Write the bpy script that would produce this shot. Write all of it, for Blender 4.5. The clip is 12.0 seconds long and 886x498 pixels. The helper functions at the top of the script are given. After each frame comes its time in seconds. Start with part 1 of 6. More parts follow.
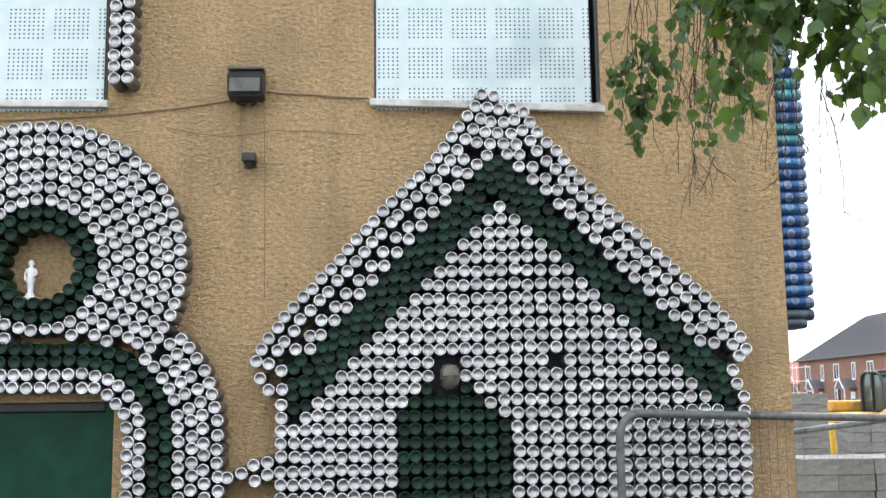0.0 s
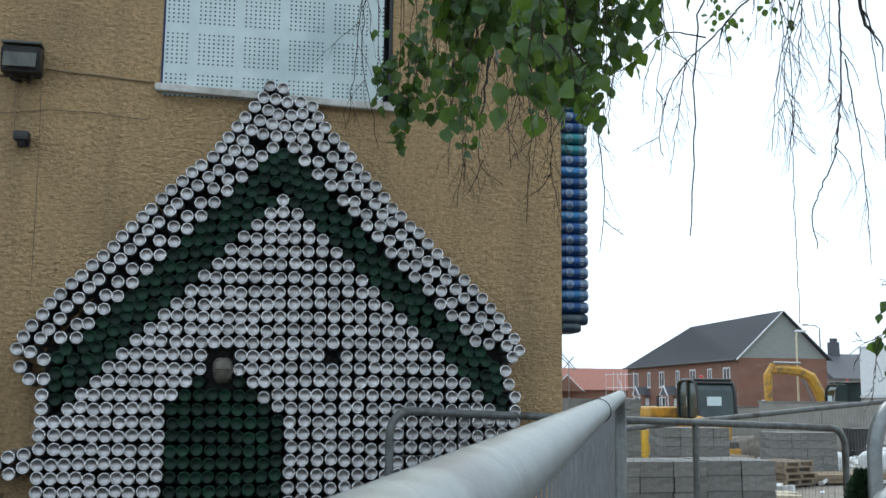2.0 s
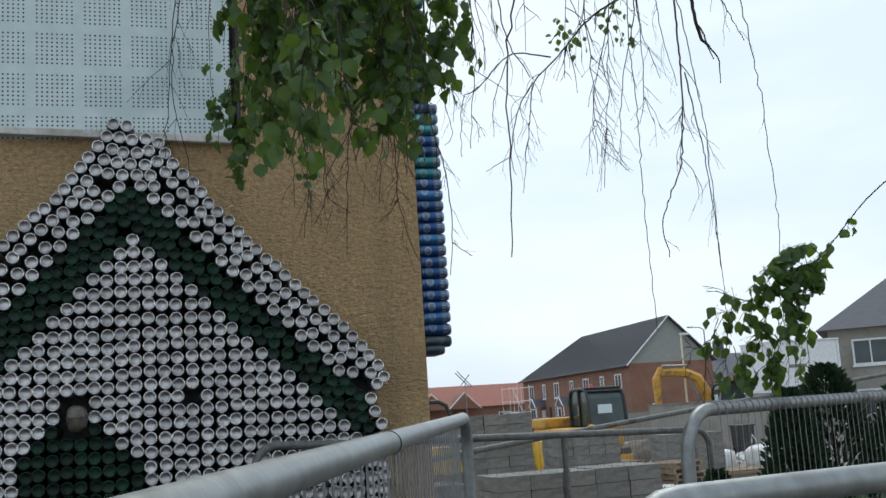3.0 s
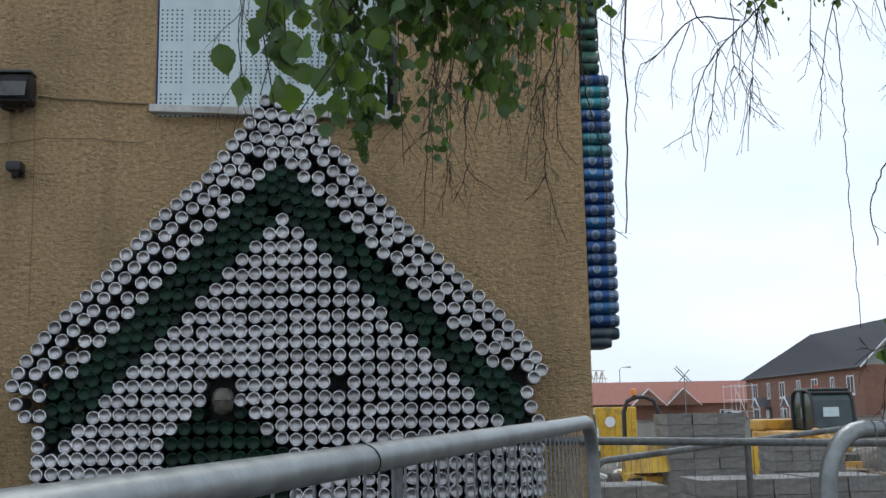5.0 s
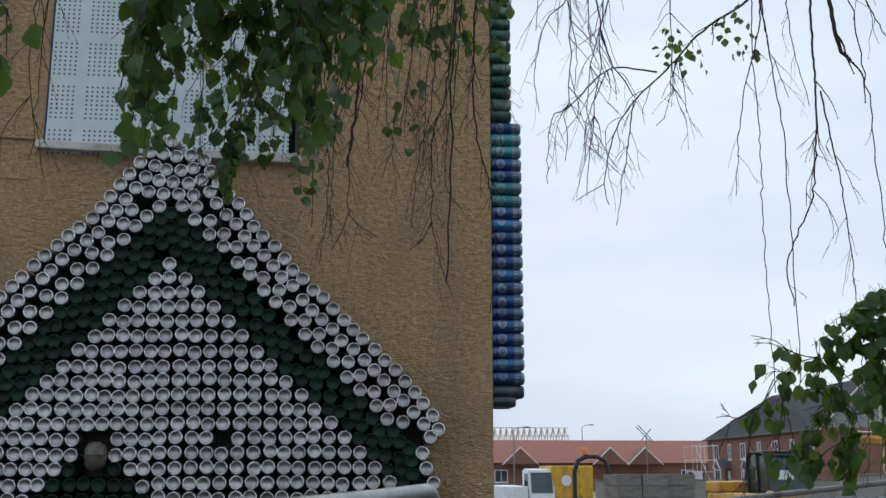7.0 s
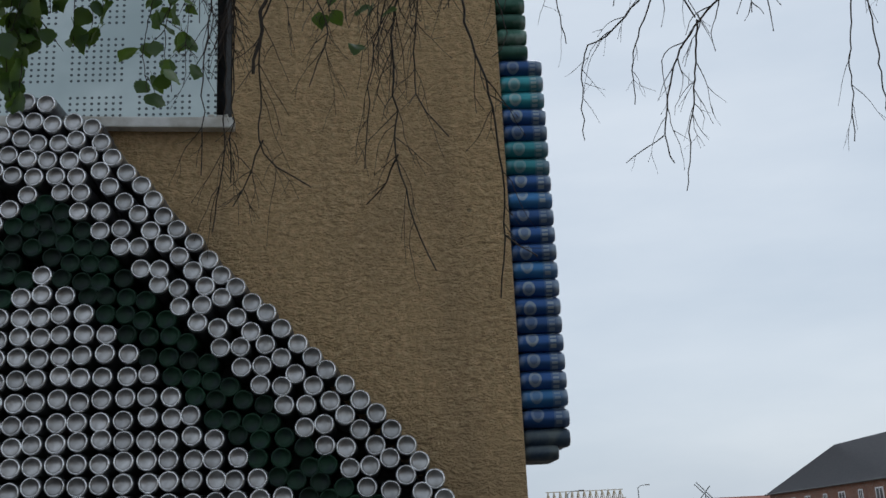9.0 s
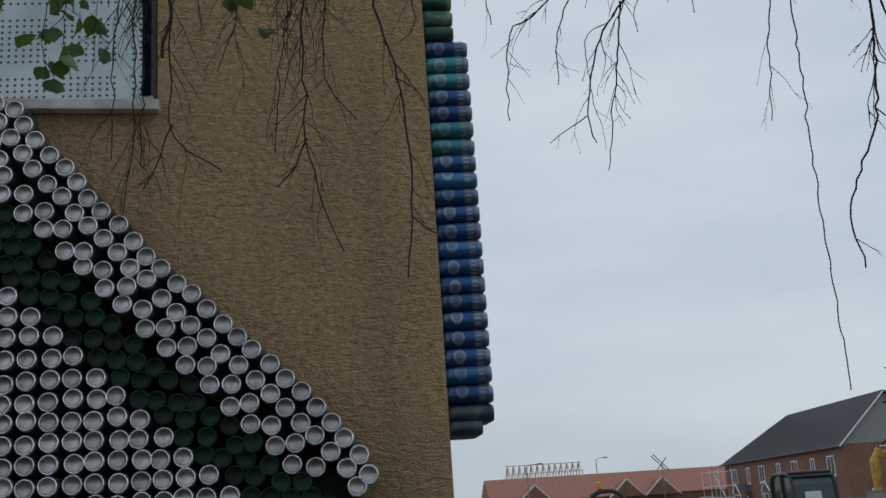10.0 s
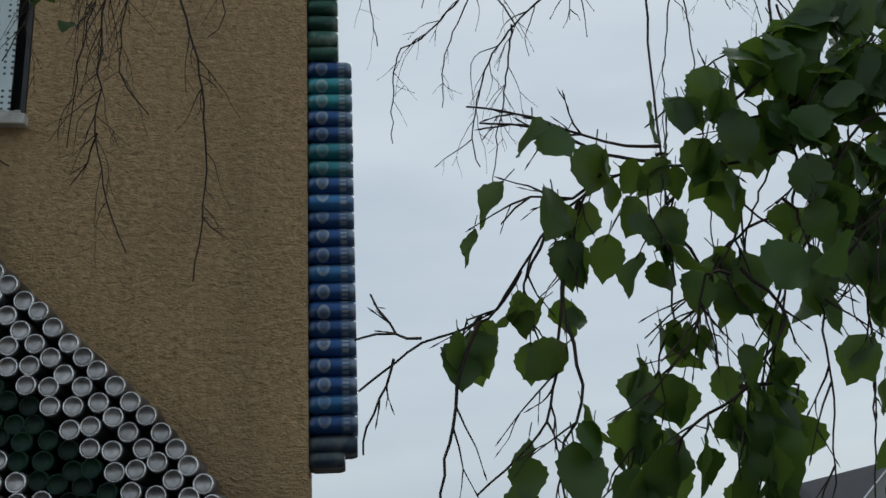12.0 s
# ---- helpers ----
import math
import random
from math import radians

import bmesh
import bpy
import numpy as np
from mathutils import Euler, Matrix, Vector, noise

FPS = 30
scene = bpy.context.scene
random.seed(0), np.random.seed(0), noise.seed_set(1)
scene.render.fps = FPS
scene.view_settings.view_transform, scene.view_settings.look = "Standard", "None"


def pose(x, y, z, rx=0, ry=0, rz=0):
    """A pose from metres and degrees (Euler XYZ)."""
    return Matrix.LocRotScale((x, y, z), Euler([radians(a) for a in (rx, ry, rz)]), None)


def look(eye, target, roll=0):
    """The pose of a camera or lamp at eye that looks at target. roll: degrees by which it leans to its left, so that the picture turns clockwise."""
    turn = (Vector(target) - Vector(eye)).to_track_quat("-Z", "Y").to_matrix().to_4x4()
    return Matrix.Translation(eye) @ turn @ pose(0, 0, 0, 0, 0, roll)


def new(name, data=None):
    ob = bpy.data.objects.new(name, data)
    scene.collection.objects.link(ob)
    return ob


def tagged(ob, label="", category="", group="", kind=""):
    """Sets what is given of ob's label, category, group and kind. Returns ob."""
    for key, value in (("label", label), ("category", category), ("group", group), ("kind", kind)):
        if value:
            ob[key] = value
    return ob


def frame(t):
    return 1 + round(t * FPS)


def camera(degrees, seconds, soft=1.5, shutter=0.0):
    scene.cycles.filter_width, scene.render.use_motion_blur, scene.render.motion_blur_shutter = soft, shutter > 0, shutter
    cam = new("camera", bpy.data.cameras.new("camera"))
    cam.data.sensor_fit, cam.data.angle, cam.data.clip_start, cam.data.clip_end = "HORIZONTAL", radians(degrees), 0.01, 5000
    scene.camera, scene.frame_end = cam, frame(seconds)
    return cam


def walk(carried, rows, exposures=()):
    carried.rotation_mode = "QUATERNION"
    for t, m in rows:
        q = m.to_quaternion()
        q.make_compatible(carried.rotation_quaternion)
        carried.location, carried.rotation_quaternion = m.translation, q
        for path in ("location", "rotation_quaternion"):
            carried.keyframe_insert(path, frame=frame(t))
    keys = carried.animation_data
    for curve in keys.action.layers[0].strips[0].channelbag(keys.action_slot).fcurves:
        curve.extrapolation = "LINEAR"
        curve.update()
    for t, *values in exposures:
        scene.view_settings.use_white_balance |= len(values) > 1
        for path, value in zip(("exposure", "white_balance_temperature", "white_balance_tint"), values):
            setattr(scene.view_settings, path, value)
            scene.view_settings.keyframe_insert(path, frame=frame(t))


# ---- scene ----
cam = camera(46.0, 12.0)
PATH = [
    (0, (-0.462, -5.415, 2.093), (-0.4, -3.436, 2.372), -0.7),
    (0.5, (-0.403, -5.378, 2.08), (-0.153, -3.42, 2.403), -1.4),
    (1, (-0.345, -5.386, 2.094), (0.113, -3.466, 2.414), -1.1),
    (1.5, (-0.264, -5.416, 2.084), (0.206, -3.496, 2.388), -2.6),
    (2, (-0.126, -5.436, 2.074), (0.225, -3.487, 2.353), 0.6),
    (2.5, (-0.027, -5.44, 2.093), (0.321, -3.487, 2.35), -2.2),
    (3, (0.042, -5.48, 2.089), (0.596, -3.584, 2.405), -3.7),
    (3.5, (0.18, -5.404, 2.092), (0.585, -3.472, 2.413), -4.4),
    (3.7, (0.253, -5.409, 2.084), (0.583, -3.463, 2.404), -2.4),
    (5.3, (0.485, -5.112, 2.115), (0.613, -3.141, 2.431), -1.1),
    (5.5, (0.558, -5.116, 2.121), (0.685, -3.146, 2.441), -0.9),
    (6, (0.703, -5.073, 2.121), (0.864, -3.099, 2.398), -0.2),
    (6.5, (0.718, -5.082, 2.129), (0.924, -3.13, 2.513), -0.9),
    (7, (0.761, -4.94, 2.128), (0.962, -2.994, 2.543), -0.0),
    (7.2, (0.811, -4.709, 2.141), (1.005, -2.764, 2.564), 0.2),
    (9, (1.056, -3.4, 2.185), (1.181, -1.478, 2.725), -2.8),
    (9.5, (1.101, -3.413, 2.187), (1.236, -1.479, 2.679), -3.7),
    (10, (1.167, -3.458, 2.176), (1.368, -1.53, 2.668), -3.8),
    (10.5, (1.313, -3.452, 2.079), (1.529, -1.532, 2.596), -3.2),
    (11, (1.471, -3.476, 2.061), (1.541, -1.521, 2.479), -2.4),
    (11.5, (1.576, -3.415, 2.063), (1.6, -1.474, 2.546), -4.6),
    (12, (1.648, -3.33, 2.071), (1.827, -1.432, 2.676), -2.6),
]
walk(cam, [(t, look(eye, target, roll)) for t, eye, target, roll in PATH],
     exposures=[(0, 2.05, 6380, 9.5), (0.6, 1.68, 6230, 9), (1.5, 1.06, 5860, 3), (2.5, 0.97, 5820, 2), (3.0, 0.65, 6050, 5), (3.7, 0.49, 6050, 6), (5.5, 0.77, 5900, 8), (6.3, 0.60, 5960, 8), (7.2, 0.38, 5950, 8), (8.8, 0.12, 6000, 7), (10.0, -0.06, 6050, 6), (10.5, -0.3, 6000, 5), (11, -0.25, 6000, 5), (11.5, -0.07, 6050, 4), (12, -0.05, 6050, 4)])

# ---- world, sun, exposure ----
SUN_EL, SUN_AZ = radians(48), radians(25)
world = bpy.data.worlds.new("overcast_sky")
scene.world = world
world.use_nodes = True
wn, wl = world.node_tree.nodes, world.node_tree.links
wn.clear()
w_out = wn.new("ShaderNodeOutputWorld")
w_bg = wn.new("ShaderNodeBackground")
w_sky = wn.new("ShaderNodeTexSky")
w_sky.sky_type = 'NISHITA'
w_sky.sun_disc = False
w_sky.sun_elevation, w_sky.sun_rotation = SUN_EL, SUN_AZ
w_sky.dust_density = 3.0
w_tc = wn.new("ShaderNodeTexCoord")
w_map = wn.new("ShaderNodeMapping")
w_map.inputs["Scale"].default_value = (0.9, 0.9, 3.2)
w_noise = wn.new("ShaderNodeTexNoise")
w_noise.inputs["Scale"].default_value = 2.2
w_noise.inputs["Detail"].default_value = 7
w_noise.inputs["Roughness"].default_value = 0.5
w_ramp = wn.new("ShaderNodeValToRGB")
w_ramp.color_ramp.elements[0].position = 0.22
w_ramp.color_ramp.elements[0].color = (0.58, 0.66, 0.76, 1)
w_ramp.color_ramp.elements[1].position = 0.80
w_ramp.color_ramp.elements[1].color = (0.95, 0.97, 1.0, 1)
w_scale = wn.new("ShaderNodeVectorMath")
w_scale.operation = 'SCALE'
w_scale.inputs["Scale"].default_value = 8.6
w_mix = wn.new("ShaderNodeMix")
w_mix.data_type = 'RGBA'
w_mix.inputs["Factor"].default_value = 0.9
wl.new(w_tc.outputs["Generated"], w_map.inputs["Vector"])
wl.new(w_map.outputs["Vector"], w_noise.inputs["Vector"])
wl.new(w_noise.outputs["Fac"], w_ramp.inputs["Fac"])
w_dot = wn.new("ShaderNodeVectorMath")
w_dot.operation = 'DOT_PRODUCT'
w_dot.inputs[1].default_value = (math.sin(SUN_AZ) * math.cos(SUN_EL), math.cos(SUN_AZ) * math.cos(SUN_EL), math.sin(SUN_EL))
w_glow = wn.new("ShaderNodeMapRange")
w_glow.inputs["From Min"].default_value, w_glow.inputs["From Max"].default_value = -0.6, 1.0
w_glow.inputs["To Min"].default_value, w_glow.inputs["To Max"].default_value = 7.2, 7.5
wl.new(w_tc.outputs["Generated"], w_dot.inputs[0])
wl.new(w_dot.outputs["Value"], w_glow.inputs["Value"])
wl.new(w_glow.outputs["Result"], w_scale.inputs["Scale"])
wl.new(w_ramp.outputs["Color"], w_scale.inputs[0])
wl.new(w_sky.outputs["Color"], w_mix.inputs["A"])
wl.new(w_scale.outputs["Vector"], w_mix.inputs["B"])
wl.new(w_mix.outputs["Result"], w_bg.inputs["Color"])
w_bg.inputs["Strength"].default_value = 0.1
wl.new(w_bg.outputs["Background"], w_out.inputs["Surface"])

sun_data = bpy.data.lights.new("sun", 'SUN')
sun_data.energy, sun_data.angle, sun_data.color = 0.7, radians(25), (1.0, 0.95, 0.88)
sun = new("sun", sun_data)
sun.matrix_world = look((math.sin(SUN_AZ) * 30, math.cos(SUN_AZ) * 30, 38), (0, 0, 0))


# ---- materials ----
def material(name, c1, c2, scale=6.0, rough=0.6, metal=0.0, bump=0.0, bump_scale=60.0, spot=None, spot_scale=1.5,
             stretch=(1, 1, 1), vary=0.0, rough_var=0.12, spot_at=(0.52, 0.68)):
    """Two colours mixed by fine noise, a third in broad patches, bump, and a little change from piece to piece."""
    m = bpy.data.materials.new(name)
    m.use_nodes = True
    n, l = m.node_tree.nodes, m.node_tree.links
    b = n["Principled BSDF"]
    tc = n.new("ShaderNodeTexCoord")
    mp = n.new("ShaderNodeMapping")
    mp.inputs["Scale"].default_value = stretch
    l.new(tc.outputs["Object"], mp.inputs["Vector"])
    t = n.new("ShaderNodeTexNoise")
    t.inputs["Scale"].default_value, t.inputs["Detail"].default_value = scale, 6
    l.new(mp.outputs["Vector"], t.inputs["Vector"])
    r = n.new("ShaderNodeValToRGB")
    r.color_ramp.elements[0].position, r.color_ramp.elements[1].position = 0.32, 0.68
    r.color_ramp.elements[0].color, r.color_ramp.elements[1].color = (*c1, 1), (*c2, 1)
    l.new(t.outputs["Fac"], r.inputs["Fac"])
    col = r.outputs["Color"]
    if spot:
        t2 = n.new("ShaderNodeTexNoise")
        t2.inputs["Scale"].default_value, t2.inputs["Detail"].default_value = spot_scale, 8
        l.new(mp.outputs["Vector"], t2.inputs["Vector"])
        r2 = n.new("ShaderNodeMapRange")
        r2.inputs["From Min"].default_value, r2.inputs["From Max"].default_value = spot_at
        l.new(t2.outputs["Fac"], r2.inputs["Value"])
        mx = n.new("ShaderNodeMix")
        mx.data_type = 'RGBA'
        l.new(r2.outputs["Result"], mx.inputs["Factor"])
        l.new(col, mx.inputs["A"])
        mx.inputs["B"].default_value = (*spot, 1)
        col = mx.outputs["Result"]
    if vary:
        oi = n.new("ShaderNodeObjectInfo")
        mr = n.new("ShaderNodeMapRange")
        mr.inputs["To Min"].default_value, mr.inputs["To Max"].default_value = 1 - vary, 1 + vary * 0.6
        l.new(oi.outputs["Random"], mr.inputs["Value"])
        hs = n.new("ShaderNodeHueSaturation")
        l.new(mr.outputs["Result"], hs.inputs["Value"])
        l.new(col, hs.inputs["Color"])
        col = hs.outputs["Color"]
    l.new(col, b.inputs["Base Color"])
    rr = n.new("ShaderNodeMapRange")
    rr.inputs["To Min"].default_value, rr.inputs["To Max"].default_value = max(0.02, rough - rough_var), min(1, rough + rough_var)
    l.new(t.outputs["Fac"], rr.inputs["Value"])
    l.new(rr.outputs["Result"], b.inputs["Roughness"])
    b.inputs["Metallic"].default_value = metal
    if bump:
        t3 = n.new("ShaderNodeTexNoise")
        t3.inputs["Scale"].default_value, t3.inputs["Detail"].default_value = bump_scale, 5
        l.new(mp.outputs["Vector"], t3.inputs["Vector"])
        bp = n.new("ShaderNodeBump")
        bp.inputs["Strength"].default_value, bp.inputs["Distance"].default_value = bump, 0.01
        l.new(t3.outputs["Fac"], bp.inputs["Height"])
        l.new(bp.outputs["Normal"], b.inputs["Normal"])
    return m


def roughcast_material():
    """Sand-coloured roughcast render: pebbly relief, faint rain streaks, dark damp patches, hairline cracks."""
    m = material("roughcast", (0.60, 0.395, 0.192), (0.83, 0.568, 0.292), 42, 0.92, 0, 0, spot=(0.53, 0.36, 0.188), spot_scale=1.1)
    n, l = m.node_tree.nodes, m.node_tree.links
    b = n["Principled BSDF"]
    tc = n.new("ShaderNodeTexCoord")
    # streaks running down
    mp = n.new("ShaderNodeMapping")
    mp.inputs["Scale"].default_value = (3.2, 3.2, 0.28)
    l.new(tc.outputs["Object"], mp.inputs["Vector"])
    st = n.new("ShaderNodeTexNoise")
    st.inputs["Scale"].default_value, st.inputs["Detail"].default_value = 2.0, 6
    l.new(mp.outputs["Vector"], st.inputs["Vector"])
    sr = n.new("ShaderNodeMapRange")
    sr.inputs["From Min"].default_value, sr.inputs["From Max"].default_value = 0.5, 0.72
    sr.inputs["To Max"].default_value = 0.5
    l.new(st.outputs["Fac"], sr.inputs["Value"])
    mx = n.new("ShaderNodeMix")
    mx.data_type = 'RGBA'
    l.new(sr.outputs["Result"], mx.inputs["Factor"])
    l.new(b.inputs["Base Color"].links[0].from_socket, mx.inputs["A"])
    mx.inputs["B"].default_value = (0.43, 0.296, 0.158, 1)
    # small black specks of algae
    sp = n.new("ShaderNodeTexVoronoi")
    sp.inputs["Scale"].default_value = 7.0
    l.new(tc.outputs["Object"], sp.inputs["Vector"])
    s2 = n.new("ShaderNodeMapRange")
    s2.inputs["From Min"].default_value, s2.inputs["From Max"].default_value = 0.035, 0.09
    s2.inputs["To Min"].default_value, s2.inputs["To Max"].default_value = 0.8, 0.0
    l.new(sp.outputs["Distance"], s2.inputs["Value"])
    pick = n.new("ShaderNodeTexNoise")
    pick.inputs["Scale"].default_value = 1.6
    l.new(tc.outputs["Object"], pick.inputs["Vector"])
    pr = n.new("ShaderNodeMapRange")
    pr.inputs["From Min"].default_value, pr.inputs["From Max"].default_value = 0.49, 0.59
    l.new(pick.outputs["Fac"], pr.inputs["Value"])
    mul = n.new("ShaderNodeMath")
    mul.operation = 'MULTIPLY'
    l.new(s2.outputs["Result"], mul.inputs[0])
    l.new(pr.outputs["Result"], mul.inputs[1])
    mx2 = n.new("ShaderNodeMix")
    mx2.data_type = 'RGBA'
    l.new(mul.outputs[0], mx2.inputs["Factor"])
    l.new(mx.outputs["Result"], mx2.inputs["A"])
    mx2.inputs["B"].default_value = (0.07, 0.055, 0.04, 1)
    # pinkish brown and pale grains of the aggregate; contrast also paints the relief's shading
    gm = n.new("ShaderNodeMapping")
    gm.inputs["Scale"].default_value = (1.0, 1.0, 1.6)
    l.new(tc.outputs["Object"], gm.inputs["Vector"])
    grain = n.new("ShaderNodeTexNoise")
    grain.inputs["Scale"].default_value, grain.inputs["Detail"].default_value, grain.inputs["Roughness"].default_value = 40, 4, 0.62
    grain.inputs["Distortion"].default_value = 0.2
    l.new(gm.outputs["Vector"], grain.inputs["Vector"])
    col = mx2.outputs["Result"]
    where = n.new("ShaderNodeTexNoise")
    where.inputs["Scale"].default_value, where.inputs["Detail"].default_value = 2.6, 4
    l.new(tc.outputs["Object"], where.inputs["Vector"])
    wr = n.new("ShaderNodeMapRange")
    wr.inputs["From Min"].default_value, wr.inputs["From Max"].default_value = 0.38, 0.62
    wr.inputs["To Min"].default_value = 0.35
    l.new(where.outputs["Fac"], wr.inputs["Value"])
    for lo, hi, share, c in ((0.53, 0.64, 0.58, (0.38, 0.215, 0.112)), (0.48, 0.37, 0.50, (0.88, 0.67, 0.37))):
        gr = n.new("ShaderNodeMapRange")
        gr.inputs["From Min"].default_value, gr.inputs["From Max"].default_value = lo, hi
        gr.inputs["To Max"].default_value = share
        l.new(grain.outputs["Fac"], gr.inputs["Value"])
        gm2 = n.new("ShaderNodeMath")
        gm2.operation = 'MULTIPLY'
        l.new(gr.outputs["Result"], gm2.inputs[0])
        l.new(wr.outputs["Result"], gm2.inputs[1])
        gx = n.new("ShaderNodeMix")
        gx.data_type = 'RGBA'
        l.new(gm2.outputs[0], gx.inputs["Factor"])
        l.new(col, gx.inputs["A"])
        gx.inputs["B"].default_value = (*c, 1)
        col = gx.outputs["Result"]
    l.new(col, b.inputs["Base Color"])
    # dabbed, gritty relief at three sizes
    grit = n.new("ShaderNodeTexNoise")
    grit.inputs["Scale"].default_value, grit.inputs["Detail"].default_value, grit.inputs["Roughness"].default_value = 88, 3, 0.6
    flat = n.new("ShaderNodeMapping")
    flat.inputs["Scale"].default_value = (1.0, 1.0, 1.8)
    l.new(tc.outputs["Object"], flat.inputs["Vector"])
    l.new(flat.outputs["Vector"], grit.inputs["Vector"])
    dab = n.new("ShaderNodeTexNoise")
    dab.inputs["Scale"].default_value, dab.inputs["Detail"].default_value, dab.inputs["Distortion"].default_value = 25, 3, 0.5
    l.new(flat.outputs["Vector"], dab.inputs["Vector"])
    big = n.new("ShaderNodeTexNoise")
    big.inputs["Scale"].default_value, big.inputs["Detail"].default_value = 6, 3
    l.new(tc.outputs["Object"], big.inputs["Vector"])
    s1 = n.new("ShaderNodeMath")
    s1.operation = 'MULTIPLY_ADD'
    s1.inputs[1].default_value = 1.4
    l.new(dab.outputs["Fac"], s1.inputs[0])
    l.new(grit.outputs["Fac"], s1.inputs[2])
    s2 = n.new("ShaderNodeMath")
    s2.operation = 'MULTIPLY_ADD'
    s2.inputs[1].default_value = 0.9
    l.new(big.outputs["Fac"], s2.inputs[0])
    l.new(s1.outputs[0], s2.inputs[2])
    bp = n.new("ShaderNodeBump")
    bp.inputs["Strength"].default_value, bp.inputs["Distance"].default_value = 1.0, 0.036
    l.new(s2.outputs[0], bp.inputs["Height"])
    l.new(bp.outputs["Normal"], b.inputs["Normal"])
    return m


def perforated_material():
    """Pale grey galvanised sheet with blocks of punched holes, 9 by 8 at 24.5 mm, plain strips between the blocks."""
    m = material("perforated_steel", (0.49, 0.555, 0.545), (0.565, 0.63, 0.615), 9, 0.42, 0.35, spot=(0.42, 0.49, 0.485), spot_scale=2.2)
    n, l = m.node_tree.nodes, m.node_tree.links
    b = n["Principled BSDF"]
    tc = n.new("ShaderNodeTexCoord")
    sep = n.new("ShaderNodeSeparateXYZ")
    l.new(tc.outputs["Object"], sep.inputs["Vector"])

    def op(kind, a, c=None, d=None):
        q = n.new("ShaderNodeMath")
        q.operation = kind
        for i, s in enumerate((a, c, d)):
            if s is None:
                continue
            if isinstance(s, (int, float)):
                q.inputs[i].default_value = s
            else:
                l.new(s, q.inputs[i])
        return q.outputs[0]

    def axis(s, block, count, step):
        inside = op('FLOORED_MODULO', s, block)
        solid = op('LESS_THAN', inside, count * step)
        cell = op('SUBTRACT', op('FLOORED_MODULO', inside, step), step / 2)
        return solid, cell

    sx, cx = axis(sep.outputs["X"], 0.236, 8, 0.0245)
    sz, cz = axis(sep.outputs["Z"], 0.222, 8, 0.0225)
    dist = op('SQRT', op('ADD', op('MULTIPLY', cx, cx), op('MULTIPLY', cz, cz)))
    hole = op('MULTIPLY', op('LESS_THAN', dist, 0.0052), op('MULTIPLY', sx, sz))
    mx = n.new("ShaderNodeMix")
    mx.data_type = 'RGBA'
    l.new(hole, mx.inputs["Factor"])
    l.new(b.inputs["Base Color"].links[0].from_socket, mx.inputs["A"])
    mx.inputs["B"].default_value = (0.06, 0.075, 0.08, 1)
    l.new(mx.outputs["Result"], b.inputs["Base Color"])
    mt = n.new("ShaderNodeMath")
    mt.operation = 'MULTIPLY_ADD'
    l.new(hole, mt.inputs[0])
    mt.inputs[1].default_value, mt.inputs[2].default_value = -0.35, 0.35
    l.new(mt.outputs[0], b.inputs["Metallic"])
    bp = n.new("ShaderNodeBump")
    bp.inputs["Strength"].default_value, bp.inputs["Distance"].default_value = 0.5, 0.003
    bp.invert = True
    l.new(hole, bp.inputs["Height"])
    l.new(bp.outputs["Normal"], b.inputs["Normal"])
    return m


